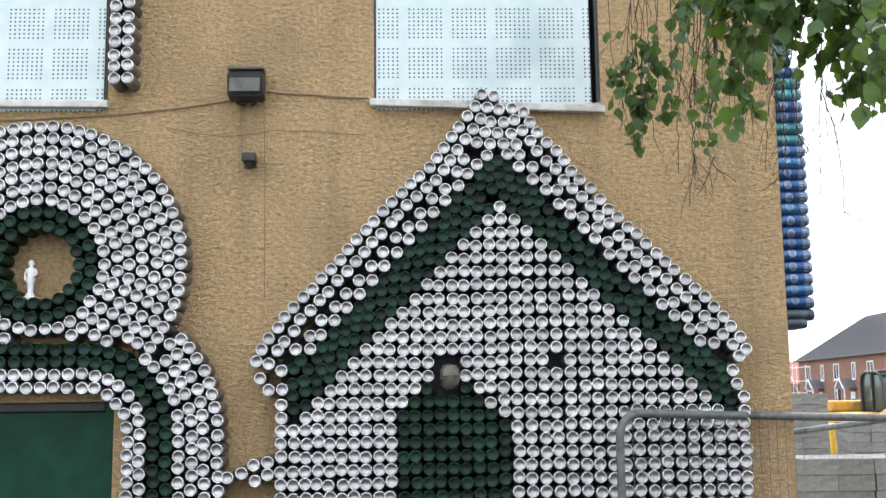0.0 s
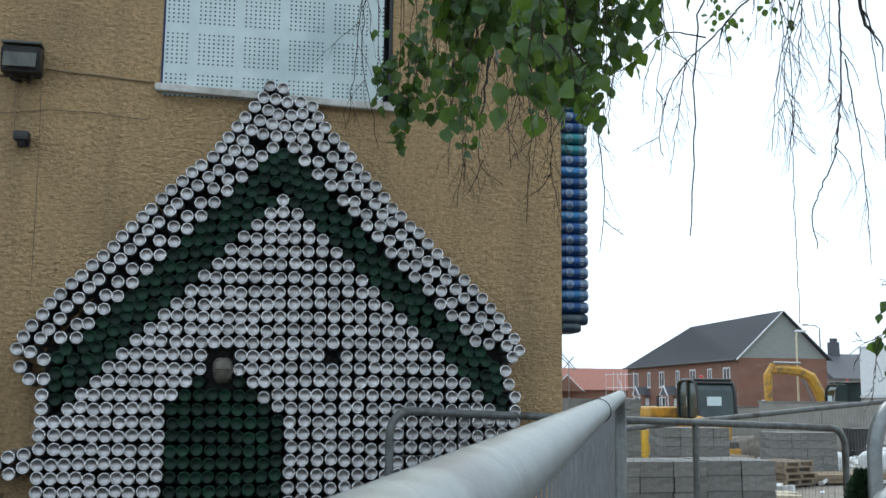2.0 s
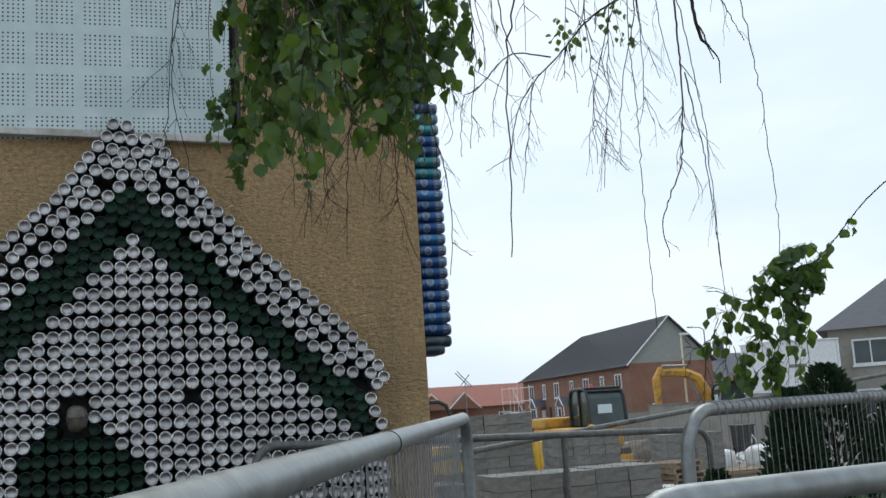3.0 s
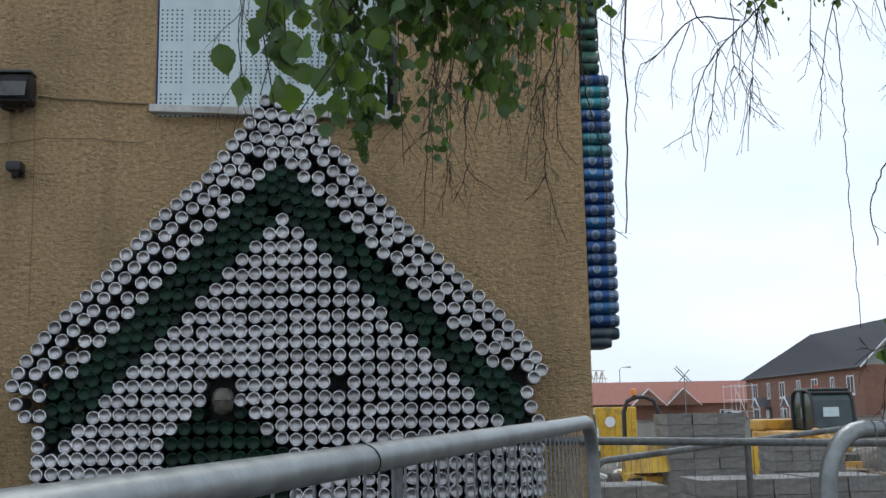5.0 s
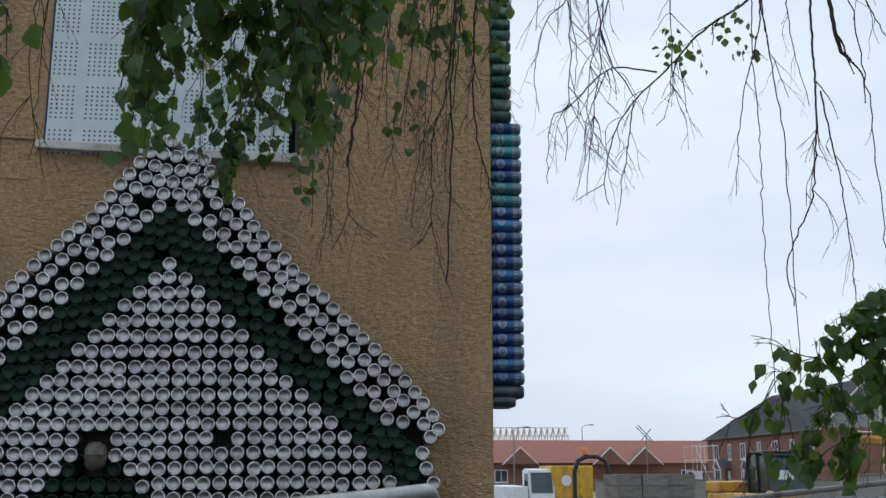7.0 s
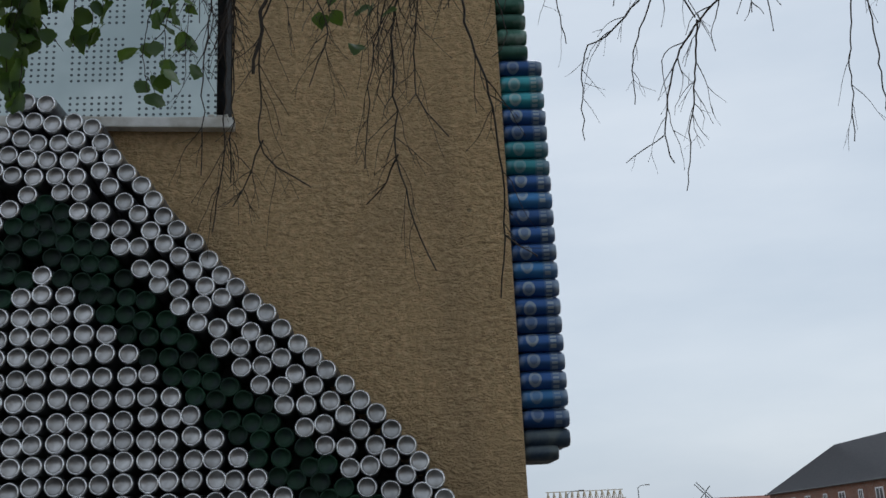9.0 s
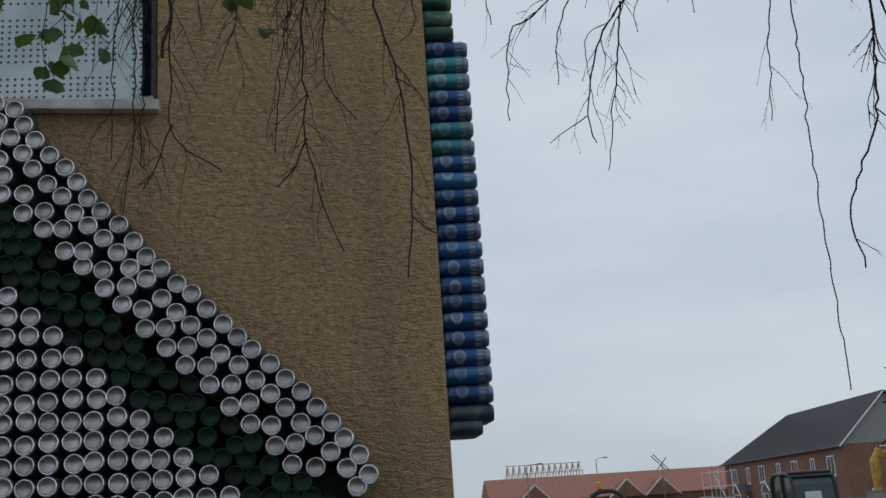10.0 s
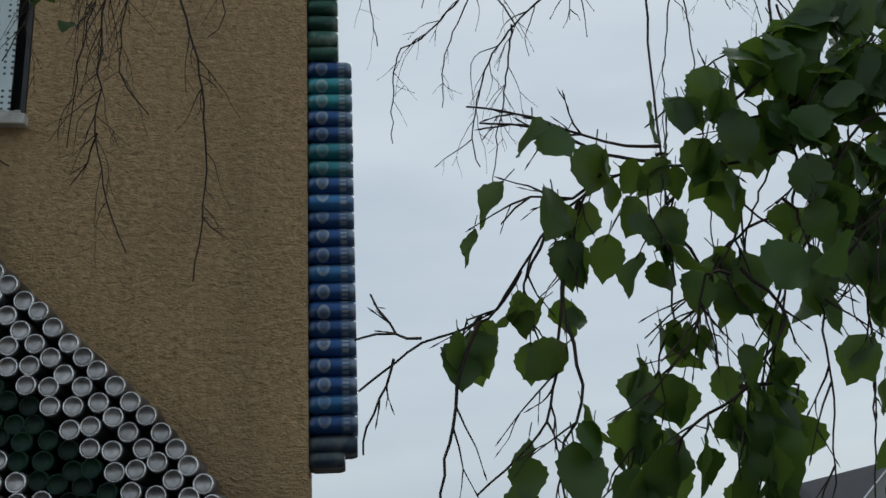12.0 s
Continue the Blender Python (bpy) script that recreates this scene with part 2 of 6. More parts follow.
def printed_can_material(name, base, dark):
    """A printed drinks can lying along x: oval emblem on the flank, pale bars near its outer end, silver specks of wear."""
    m = material(name, base, dark, 14, 0.33, 0.55, spot=(0.32, 0.36, 0.40), spot_scale=9, vary=0.25, spot_at=(0.60, 0.75))
    n, l = m.node_tree.nodes, m.node_tree.links
    b = n["Principled BSDF"]
    tc = n.new("ShaderNodeTexCoord")
    sep = n.new("ShaderNodeSeparateXYZ")
    l.new(tc.outputs["Object"], sep.inputs["Vector"])

    def op(kind, a, c=None, d=None):
        q = n.new("ShaderNodeMath")
        q.operation = kind
        for i, s in enumerate((a, c, d)):
            if s is None:
                continue
            if isinstance(s, (int, float)):
                q.inputs[i].default_value = s
            else:
                l.new(s, q.inputs[i])
        return q.outputs[0]

    x, y, z = sep.outputs["X"], sep.outputs["Y"], sep.outputs["Z"]
    front = op('LESS_THAN', y, 0.0)
    ex, ez = op('MULTIPLY', op('SUBTRACT', x, 0.052), 1.0), op('MULTIPLY', z, 0.85)
    r = op('SQRT', op('ADD', op('MULTIPLY', ex, ex), op('MULTIPLY', ez, ez)))
    ring = op('MULTIPLY', op('LESS_THAN', r, 0.0215), op('GREATER_THAN', r, 0.013))
    core = op('MULTIPLY', op('LESS_THAN', r, 0.013), 0.45)
    band = op('MULTIPLY', op('GREATER_THAN', x, 0.112), op('LESS_THAN', x, 0.132))
    bars = op('MULTIPLY', band, op('LESS_THAN', op('FLOORED_MODULO', z, 0.0145), 0.0085))
    # the outer quarter is bare grey metal
    tail = op('MULTIPLY', op('GREATER_THAN', x, 0.106), 0.38)
    mt = n.new("ShaderNodeMix")
    mt.data_type = 'RGBA'
    l.new(tail, mt.inputs["Factor"])
    l.new(b.inputs["Base Color"].links[0].from_socket, mt.inputs["A"])
    mt.inputs["B"].default_value = (0.16, 0.20, 0.25, 1)
    l.new(mt.outputs["Result"], b.inputs["Base Color"])
    mark = op('MULTIPLY', front, op('MINIMUM', op('ADD', op('ADD', ring, core), bars), 1.0))
    mx = n.new("ShaderNodeMix")
    mx.data_type = 'RGBA'
    info = n.new("ShaderNodeObjectInfo")
    l.new(op('MULTIPLY', mark, op('MULTIPLY_ADD', info.outputs["Random"], 0.4, 0.27)), mx.inputs["Factor"])
    l.new(b.inputs["Base Color"].links[0].from_socket, mx.inputs["A"])
    mx.inputs["B"].default_value = (0.42, 0.45, 0.42, 1)
    l.new(mx.outputs["Result"], b.inputs["Base Color"])
    return m


def brick_material(name, c1, c2, mortar):
    m = bpy.data.materials.new(name)
    m.use_nodes = True
    n, l = m.node_tree.nodes, m.node_tree.links
    b = n["Principled BSDF"]
    tc = n.new("ShaderNodeTexCoord")
    sep = n.new("ShaderNodeSeparateXYZ")
    com = n.new("ShaderNodeCombineXYZ")
    add = n.new("ShaderNodeMath")
    l.new(tc.outputs["Object"], sep.inputs["Vector"])
    l.new(sep.outputs["X"], add.inputs[0])
    l.new(sep.outputs["Y"], add.inputs[1])
    l.new(add.outputs[0], com.inputs["X"])
    l.new(sep.outputs["Z"], com.inputs["Y"])
    br = n.new("ShaderNodeTexBrick")
    br.inputs["Scale"].default_value = 1.0
    br.inputs["Brick Width"].default_value, br.inputs["Row Height"].default_value = 0.225, 0.075
    br.inputs["Mortar Size"].default_value = 0.006
    br.inputs["Color1"].default_value, br.inputs["Color2"].default_value = (*c1, 1), (*c2, 1)
    br.inputs["Mortar"].default_value = (*mortar, 1)
    l.new(com.outputs["Vector"], br.inputs["Vector"])
    ns = n.new("ShaderNodeTexNoise")
    ns.inputs["Scale"].default_value, ns.inputs["Detail"].default_value = 0.8, 8
    l.new(tc.outputs["Object"], ns.inputs["Vector"])
    hs = n.new("ShaderNodeHueSaturation")
    mr = n.new("ShaderNodeMapRange")
    mr.inputs["To Min"].default_value, mr.inputs["To Max"].default_value = 0.7, 1.25
    l.new(ns.outputs["Fac"], mr.inputs["Value"])
    l.new(mr.outputs["Result"], hs.inputs["Value"])
    l.new(br.outputs["Color"], hs.inputs["Color"])
    l.new(hs.outputs["Color"], b.inputs["Base Color"])
    b.inputs["Roughness"].default_value = 0.9
    return m


M_WALL = roughcast_material()
M_SHEET = perforated_material()
M_SILL = material("sill_paint", (0.52, 0.50, 0.46), (0.66, 0.64, 0.60), 18, 0.7, 0, 0.25, 60, spot=(0.30, 0.26, 0.20), spot_scale=5)
# near-black for panels that stand in for unlit rooms
M_DARK_INSIDE = material("dark_inside", (0.03, 0.03, 0.035), (0.06, 0.06, 0.065), 12, 0.7)
M_BLUE_EDGE = material("blue_edge_tape", (0.02, 0.03, 0.13), (0.03, 0.045, 0.18), 12, 0.5)
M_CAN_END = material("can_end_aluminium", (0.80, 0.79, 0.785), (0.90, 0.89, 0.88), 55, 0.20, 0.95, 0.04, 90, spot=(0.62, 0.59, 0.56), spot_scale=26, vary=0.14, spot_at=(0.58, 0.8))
# the rim's aluminium again, darkened for the dim reflections in dome and shoulder
M_CAN_DOME_SHADED = material("can_dome_aluminium_shaded", (0.40, 0.388, 0.384), (0.50, 0.485, 0.478), 60, 0.36, 0.95, 0.05, 90, spot=(0.32, 0.30, 0.28), spot_scale=24, vary=0.22, spot_at=(0.58, 0.8))
M_CAN_SHOULDER_SHADED = material("can_shoulder_aluminium_shaded", (0.50, 0.488, 0.485), (0.62, 0.605, 0.60), 60, 0.34, 0.9, 0.05, 90, spot=(0.2, 0.19, 0.18), spot_scale=24, vary=0.25, spot_at=(0.58, 0.8))
M_CAN_SIDE = material("can_side_print", (0.12, 0.12, 0.125), (0.24, 0.24, 0.25), 30, 0.42, 0.6, vary=0.5)
M_CAN_GREEN = material("can_green_paint", (0.005, 0.021, 0.011), (0.010, 0.037, 0.018), 45, 0.5, 0.1, 0.05, 80, spot=(0.010, 0.018, 0.020), spot_scale=14, vary=0.55)
M_CAN_GREEN.node_tree.nodes["Principled BSDF"].inputs["Specular IOR Level"].default_value = 0.3
# near-black that paints the deep shade in the gaps between cans
M_GAP_SHADE = material("gap_shade_black", (0.025, 0.025, 0.025), (0.055, 0.052, 0.05), 30, 0.8, 0, 0.3, 60)
M_STRIP_BLUE = printed_can_material("can_print_blue", (0.017, 0.055, 0.17), (0.030, 0.085, 0.24))
M_STRIP_CYAN = printed_can_material("can_print_teal", (0.02, 0.16, 0.20), (0.05, 0.26, 0.29))
M_STRIP_MID = printed_can_material("can_print_faded_blue", (0.03, 0.12, 0.30), (0.05, 0.17, 0.36))
M_STRIP_DARK = material("can_print_dark", (0.012, 0.028, 0.060), (0.040, 0.056, 0.075), 20, 0.4, 0.4, spot=(0.085, 0.10, 0.10), spot_scale=14)
M_STRIP_GREEN = material("can_print_green", (0.02, 0.075, 0.05), (0.05, 0.13, 0.09), 20, 0.38, 0.5, spot=(0.22, 0.28, 0.24), spot_scale=16, vary=0.3)
M_GALV = material("galvanised_steel", (0.24, 0.255, 0.25), (0.34, 0.355, 0.35), 34, 0.46, 0.75, 0.08, 120, spot=(0.22, 0.22, 0.22), spot_scale=9)
M_GALV_MID = material("dull_galvanised_steel", (0.19, 0.20, 0.195), (0.28, 0.29, 0.285), 34, 0.42, 0.7, 0.08, 120, spot=(0.11, 0.11, 0.105), spot_scale=9)
M_GALV_OLD = material("weathered_steel", (0.10, 0.105, 0.10), (0.17, 0.175, 0.17), 30, 0.6, 0.5, 0.08, 120, spot=(0.07, 0.06, 0.05), spot_scale=8)
M_WIRE = material("fence_wire", (0.17, 0.175, 0.18), (0.25, 0.255, 0.26), 30, 0.5, 0.7)
M_DOOR = material("green_door_paint", (0.003, 0.034, 0.016), (0.005, 0.05, 0.024), 9, 0.5, 0, 0.05, 40, spot=(0.002, 0.024, 0.012), spot_scale=2)
M_DOOR.node_tree.nodes["Principled BSDF"].inputs["Specular IOR Level"].default_value = 0.2
M_BLACK = material("black_plastic", (0.016, 0.015, 0.014), (0.032, 0.03, 0.028), 25, 0.5, 0, 0.05, 60)
M_BROWN = material("weathered_brass", (0.075, 0.066, 0.052), (0.15, 0.135, 0.105), 24, 0.3, 0.35, 0.12, 50, spot=(0.07, 0.06, 0.045), spot_scale=12)
M_GLASS_DULL = material("lamp_glass", (0.05, 0.05, 0.042), (0.10, 0.098, 0.08), 15, 0.3)
M_CABLE = material("cable_sheath", (0.25, 0.18, 0.10), (0.34, 0.25, 0.15), 30, 0.7)
M_STATUE = material("plaster_statuette", (0.70, 0.68, 0.63), (0.82, 0.80, 0.76), 40, 0.7, 0, 0.1, 80)
M_BARK = material("twig_bark", (0.014, 0.009, 0.006), (0.042, 0.025, 0.014), 60, 0.8, 0, 0.2, 120)
M_LEAF = material("birch_leaf", (0.030, 0.078, 0.018), (0.058, 0.125, 0.025), 40, 0.45, 0, 0.1, 120, spot=(0.11, 0.13, 0.025), spot_scale=12, vary=0.4, spot_at=(0.58, 0.75))
def let_light_through(m, share, tint):
    """Mixes in light that passes through a thin leaf."""
    n, l = m.node_tree.nodes, m.node_tree.links
    b = n["Principled BSDF"]
    tl = n.new("ShaderNodeBsdfTranslucent")
    tl.inputs["Color"].default_value = (*tint, 1)
    mx = n.new("ShaderNodeMixShader")
    mx.inputs["Fac"].default_value = share
    l.new(b.outputs["BSDF"], mx.inputs[1])
    l.new(tl.outputs["BSDF"], mx.inputs[2])
    l.new(mx.outputs["Shader"], n["Material Output"].inputs["Surface"])


let_light_through(M_LEAF, 0.36, (0.16, 0.25, 0.03))
M_CONIFER = material("conifer_foliage", (0.012, 0.035, 0.012), (0.03, 0.07, 0.02), 30, 0.7, vary=0.2)
M_GROUND = material("site_ground", (0.17, 0.145, 0.115), (0.27, 0.235, 0.19), 1.4, 0.95, 0, 0.6, 9, spot=(0.34, 0.31, 0.27), spot_scale=0.16)
M_BRICK = brick_material("new_red_brick", (0.19, 0.078, 0.046), (0.26, 0.108, 0.066), (0.28, 0.25, 0.21))
M_SLATE = material("grey_slate_roof", (0.085, 0.085, 0.095), (0.12, 0.12, 0.13), 2.5, 0.75, 0, 0.4, 5, stretch=(1, 1, 5))
M_CLAD = material("grey_gable_cladding", (0.26, 0.27, 0.25), (0.31, 0.32, 0.30), 2, 0.85, 0, 0.2, 10, stretch=(1, 1, 6))
M_REDROOF = material("red_tile_roof", (0.27, 0.105, 0.075), (0.36, 0.15, 0.11), 3, 0.85, 0, 0.3, 6, stretch=(1, 1, 4))
M_WHITE = material("white_upvc", (0.68, 0.69, 0.70), (0.80, 0.81, 0.82), 8, 0.45)
M_PANE = material("dark_window_glass", (0.035, 0.048, 0.05), (0.08, 0.10, 0.105), 0.7, 0.08)
M_TIMBER = material("pale_roof_timber", (0.50, 0.42, 0.30), (0.62, 0.54, 0.41), 12, 0.8)
M_YELLOW = material("machine_yellow", (0.58, 0.34, 0.02), (0.70, 0.44, 0.04), 6, 0.5, 0, 0.05, 30, spot=(0.25, 0.17, 0.06), spot_scale=2.5)
M_TRACK = material("dirty_rubber", (0.035, 0.03, 0.026), (0.09, 0.075, 0.06), 8, 0.85, 0, 0.3, 20)
M_ORANGE = material("amber_beacon", (0.6, 0.16, 0.01), (0.75, 0.22, 0.02), 10, 0.3)
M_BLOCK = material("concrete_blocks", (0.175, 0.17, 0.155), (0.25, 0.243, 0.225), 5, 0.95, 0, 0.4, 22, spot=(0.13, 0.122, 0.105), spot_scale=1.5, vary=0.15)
M_GREYWALL = material("grey_render", (0.27, 0.255, 0.225), (0.33, 0.31, 0.275), 3, 0.9, 0, 0.2, 18, spot=(0.22, 0.20, 0.17), spot_scale=0.7)
M_BAG = material("white_woven_bag", (0.62, 0.62, 0.60), (0.74, 0.74, 0.72), 7, 0.8, 0, 0.4, 14, spot=(0.42, 0.40, 0.36), spot_scale=2)
M_PALLET = material("pallet_wood", (0.22, 0.16, 0.10), (0.32, 0.24, 0.16), 9, 0.9, 0, 0.3, 30)
M_CREAM = material("cream_enamel", (0.60, 0.52, 0.34), (0.70, 0.63, 0.46), 8, 0.5)
M_MUD = material("wet_mud", (0.07, 0.058, 0.043), (0.14, 0.118, 0.09), 3, 0.9, 0, 0.6, 14, spot=(0.20, 0.18, 0.15), spot_scale=1.2)
M_DARK_GROUND = material("added_dark_ground", (0.045, 0.045, 0.045), (0.075, 0.074, 0.072), 30, 0.9, 0, 0.5, 90, spot=(0.035, 0.035, 0.036), spot_scale=0.8)
M_PLANT = material("plant_orange", (0.48, 0.25, 0.02), (0.60, 0.33, 0.045), 6, 0.5, 0, 0.05, 30, spot=(0.24, 0.15, 0.06), spot_scale=2.5)
M_CABGLASS = material("cab_glass", (0.022, 0.036, 0.036), (0.06, 0.085, 0.082), 0.9, 0.06)
M_SHRUB = material("shrub_leaf", (0.05, 0.11, 0.03), (0.09, 0.17, 0.05), 30, 0.5, 0, 0.1, 80, spot=(0.12, 0.17, 0.07), spot_scale=10)
M_RED = material("red_plastic", (0.42, 0.03, 0.02), (0.5, 0.05, 0.03), 8, 0.5)


# ---- mesh helpers ----
def finish(bm, smooth):
    me = bpy.data.meshes.new("mesh")
    bm.normal_update()
    bm.to_mesh(me)
    bm.free()
    if smooth:
        me.polygons.foreach_set("use_smooth", [True] * len(me.polygons))
        me.set_sharp_from_angle(angle=radians(smooth))
    return me


def part(name, bm, mat, parent=None, label="", smooth=0):
    me = finish(bm, smooth)
    me.name = name
    me.materials.append(mat)
    ob = new(name, me)
    if parent:
        ob.parent = parent
    if label:
        tagged(ob, label)
    return ob


def shared(name, me, parent, m):
    ob = new(name, me)
    ob.parent = parent
    ob.matrix_basis = m
    return ob


def thing(name, label, category, group="", kind="", at=(0, 0, 0), turn=0.0):
    ob = new(name)
    ob.empty_display_size = 0.1
    ob.location = at
    ob.rotation_euler = (0, 0, radians(turn))
    return tagged(ob, label, category, group, kind)


def box(bm, x0, x1, y0, y1, z0, z1, bevel=0.0):
    c = bmesh.ops.create_cube(bm, size=1.0, matrix=Matrix.Translation(((x0 + x1) / 2, (y0 + y1) / 2, (z0 + z1) / 2))
                              @ Matrix.Diagonal((x1 - x0, y1 - y0, z1 - z0, 1)))
    if bevel:
        edges = list({e for v in c["verts"] for e in v.link_edges})
        bmesh.ops.bevel(bm, geom=edges, offset=bevel, segments=2, affect='EDGES', profile=0.6)
    return bm


def boxes(*dims, bevel=0.0):
    bm = bmesh.new()
    for d in dims:
        box(bm, *d, bevel=bevel)
    return bm


def sweep(bm, pts, radii, seg=8):
    """A round tube through points, with a radius at each."""
    pts = [Vector(p) for p in pts]
    rings = []
    side = None
    for i, p in enumerate(pts):
        d = (pts[min(i + 1, len(pts) - 1)] - pts[max(i - 1, 0)]).normalized()
        if side is None:
            side = d.orthogonal().normalized()
        side = (side - d * side.dot(d))
        side = side.normalized() if side.length > 1e-6 else d.orthogonal().normalized()
        up = d.cross(side)
        r = radii[i] if isinstance(radii, (list, tuple)) else radii
        rings.append([bm.verts.new(p + (side * math.cos(a) + up * math.sin(a)) * r)
                      for a in (2 * math.pi * k / seg for k in range(seg))])
    for a, b in zip(rings, rings[1:]):
        for k in range(seg):
            bm.faces.new((a[k], a[(k + 1) % seg], b[(k + 1) % seg], b[k]))
    bm.faces.new(rings[0][::-1])
    bm.faces.new(rings[-1])
    return bm


def lathe(bm, profile, seg, axis="-y", origin=(0, 0, 0)):
    """Turns (distance along the axis, radius) pairs into a closed body; returns rows of faces."""
    o = Vector(origin)
    rows, faces = [], []
    for d, r in profile:
        ring = []
        for k in range(seg):
            a = 2 * math.pi * k / seg
            c, s = math.cos(a) * r, math.sin(a) * r
            p = {"-y": (c, -d, s), "x": (d, c, s), "z": (c, s, d)}[axis]
            ring.append(bm.verts.new(o + Vector(p)))
        rows.append(ring)
    for a, b in zip(rows, rows[1:]):
        faces.append([bm.faces.new((a[k], a[(k + 1) % seg], b[(k + 1) % seg], b[k])) for k in range(seg)])
    bm.faces.new(rows[0][::-1])
    faces.append([bm.faces.new(rows[-1])])
    return faces


def prism(bm, poly, axis, a, b):
    """A flat polygon drawn out between a and b along an axis."""
    put = {"x": lambda u, v, w: (w, u, v), "y": lambda u, v, w: (u, w, v), "z": lambda u, v, w: (u, v, w)}[axis]
    lo = [bm.verts.new(put(u, v, a)) for u, v in poly]
    hi = [bm.verts.new(put(u, v, b)) for u, v in poly]
    bm.faces.new(lo)
    bm.faces.new(hi[::-1])
    for i in range(len(poly)):
        j = (i + 1) % len(poly)
        bm.faces.new((lo[j], lo[i], hi[i], hi[j]))
    bmesh.ops.recalc_face_normals(bm, faces=bm.faces[:])
    return bm


# ---- ground ----
def build_ground():
    bm = bmesh.new()
    xs = [-900, -300, -90, -40] + list(range(-20, 81, 4)) + [100, 160, 300, 900]
    ys = [-900, -300, -90, -40, -20, -10] + list(range(-6, 111, 4)) + [130, 200, 400, 1500]
    grid = []
    for y in ys:
        row = []
        for x in xs:
            rough = 1 if 6 < x < 90 and 4 < y < 100 else 0
            row.append(bm.verts.new((x, y, rough * 0.22 * noise.noise((x * 0.11, y * 0.11, 3.0)))))
        grid.append(row)
    for a, b in zip(grid, grid[1:]):
        for k in range(len(xs) - 1):
            bm.faces.new((a[k], a[k + 1], b[k + 1], b[k]))
    return tagged(part("ground", bm, M_GROUND, smooth=60), "pale trodden earth and rubble of a building site", "ground", kind="structure")


build_ground()

# out-of-view dark slab, added so the can domes reflect less light from below
tagged(part("pavement", boxes((-14, 3.2, -14, -0.02, -0.05, 0.006)), M_DARK_GROUND), "unseen dark ground added to darken reflections in the can ends", "pavement", kind="structure")

# ---- the rendered building ----
WALL_R, WALL_L, WALL_TOP = 1.510, -5.2, 6.4
WIN = {"window_1": (-3.28, -2.06), "window_2": (-0.65, 0.565)}
SILL_Z, HEAD_Z = 3.635, 4.95
DOOR_X0, DOOR_X1, DOOR_TOP = -2.90, -1.975, 2.085


def front_wall():
    """The front wall, cut round two windows and a door."""
    bm = bmesh.new()
    t = 0.28
    cols = [WALL_L, WIN["window_1"][0], DOOR_X0, WIN["window_1"][1], DOOR_X1, WIN["window_2"][0], WIN["window_2"][1], WALL_R]
    cols = sorted(cols)
    rows = [0, DOOR_TOP, SILL_Z, HEAD_Z, WALL_TOP]
    grid_f = [[bm.verts.new((x, 0, z)) for x in cols] for z in rows]
    grid_b = [[bm.verts.new((x, t, z)) for x in cols] for z in rows]

    def open_cell(i, j):
        xm, zm = (cols[i] + cols[i + 1]) / 2, (rows[j] + rows[j + 1]) / 2
        if zm < DOOR_TOP and DOOR_X0 < xm < DOOR_X1:
            return True
        return SILL_Z < zm < HEAD_Z and any(a < xm < b for a, b in WIN.values())

    solid = {(i, j) for i in range(len(cols) - 1) for j in range(len(rows) - 1) if not open_cell(i, j)}
    for i, j in solid:
        f = (grid_f[j][i], grid_f[j][i + 1], grid_f[j + 1][i + 1], grid_f[j + 1][i])
        b = (grid_b[j][i], grid_b[j + 1][i], grid_b[j + 1][i + 1], grid_b[j][i + 1])
        bm.faces.new(f)
        bm.faces.new(b)
        for (di, dj), (p, q) in {(-1, 0): ((i, j), (i, j + 1)), (1, 0): ((i + 1, j + 1), (i + 1, j)),
                                 (0, -1): ((i + 1, j), (i, j)), (0, 1): ((i, j + 1), (i + 1, j + 1))}.items():
            if (i + di, j + dj) not in solid:
                bm.faces.new((grid_f[p[1]][p[0]], grid_f[q[1]][q[0]], grid_b[q[1]][q[0]], grid_b[p[1]][p[0]]))
    bmesh.ops.recalc_face_normals(bm, faces=bm.faces[:])
    return tagged(part("wall_front", bm, M_WALL), "sand-coloured roughcast rendered house wall with stains and cracks", "wall", kind="structure")


front_wall()
tagged(part("wall_side", prism(bmesh.new(), [(WALL_R - 0.28, 0.283), (WALL_R - 0.017, 0.283), (0.86, 9.0), (0.58, 9.0)], "z", 0, WALL_TOP), M_WALL), "sand-coloured roughcast side wall", "wall", kind="structure")
tagged(part("wall_back", boxes((WALL_L, 0.86, 9.003, 9.28, 0, WALL_TOP)), M_WALL), "roughcast back wall", "wall", kind="structure")
tagged(part("wall_far", boxes((WALL_L, WALL_L + 0.28, 0.283, 9.0, 0, WALL_TOP)), M_WALL), "roughcast end wall", "wall", kind="structure")
tagged(part("roof", boxes((WALL_L - 0.2, 0.9, -0.2, 9.3, WALL_TOP + 0.003, WALL_TOP + 0.2), (0.903, WALL_R, -0.2, 0.28, WALL_TOP + 0.003, WALL_TOP + 0.2)), M_SLATE), "plain roof slab over the rendered house", "roof", kind="structure")


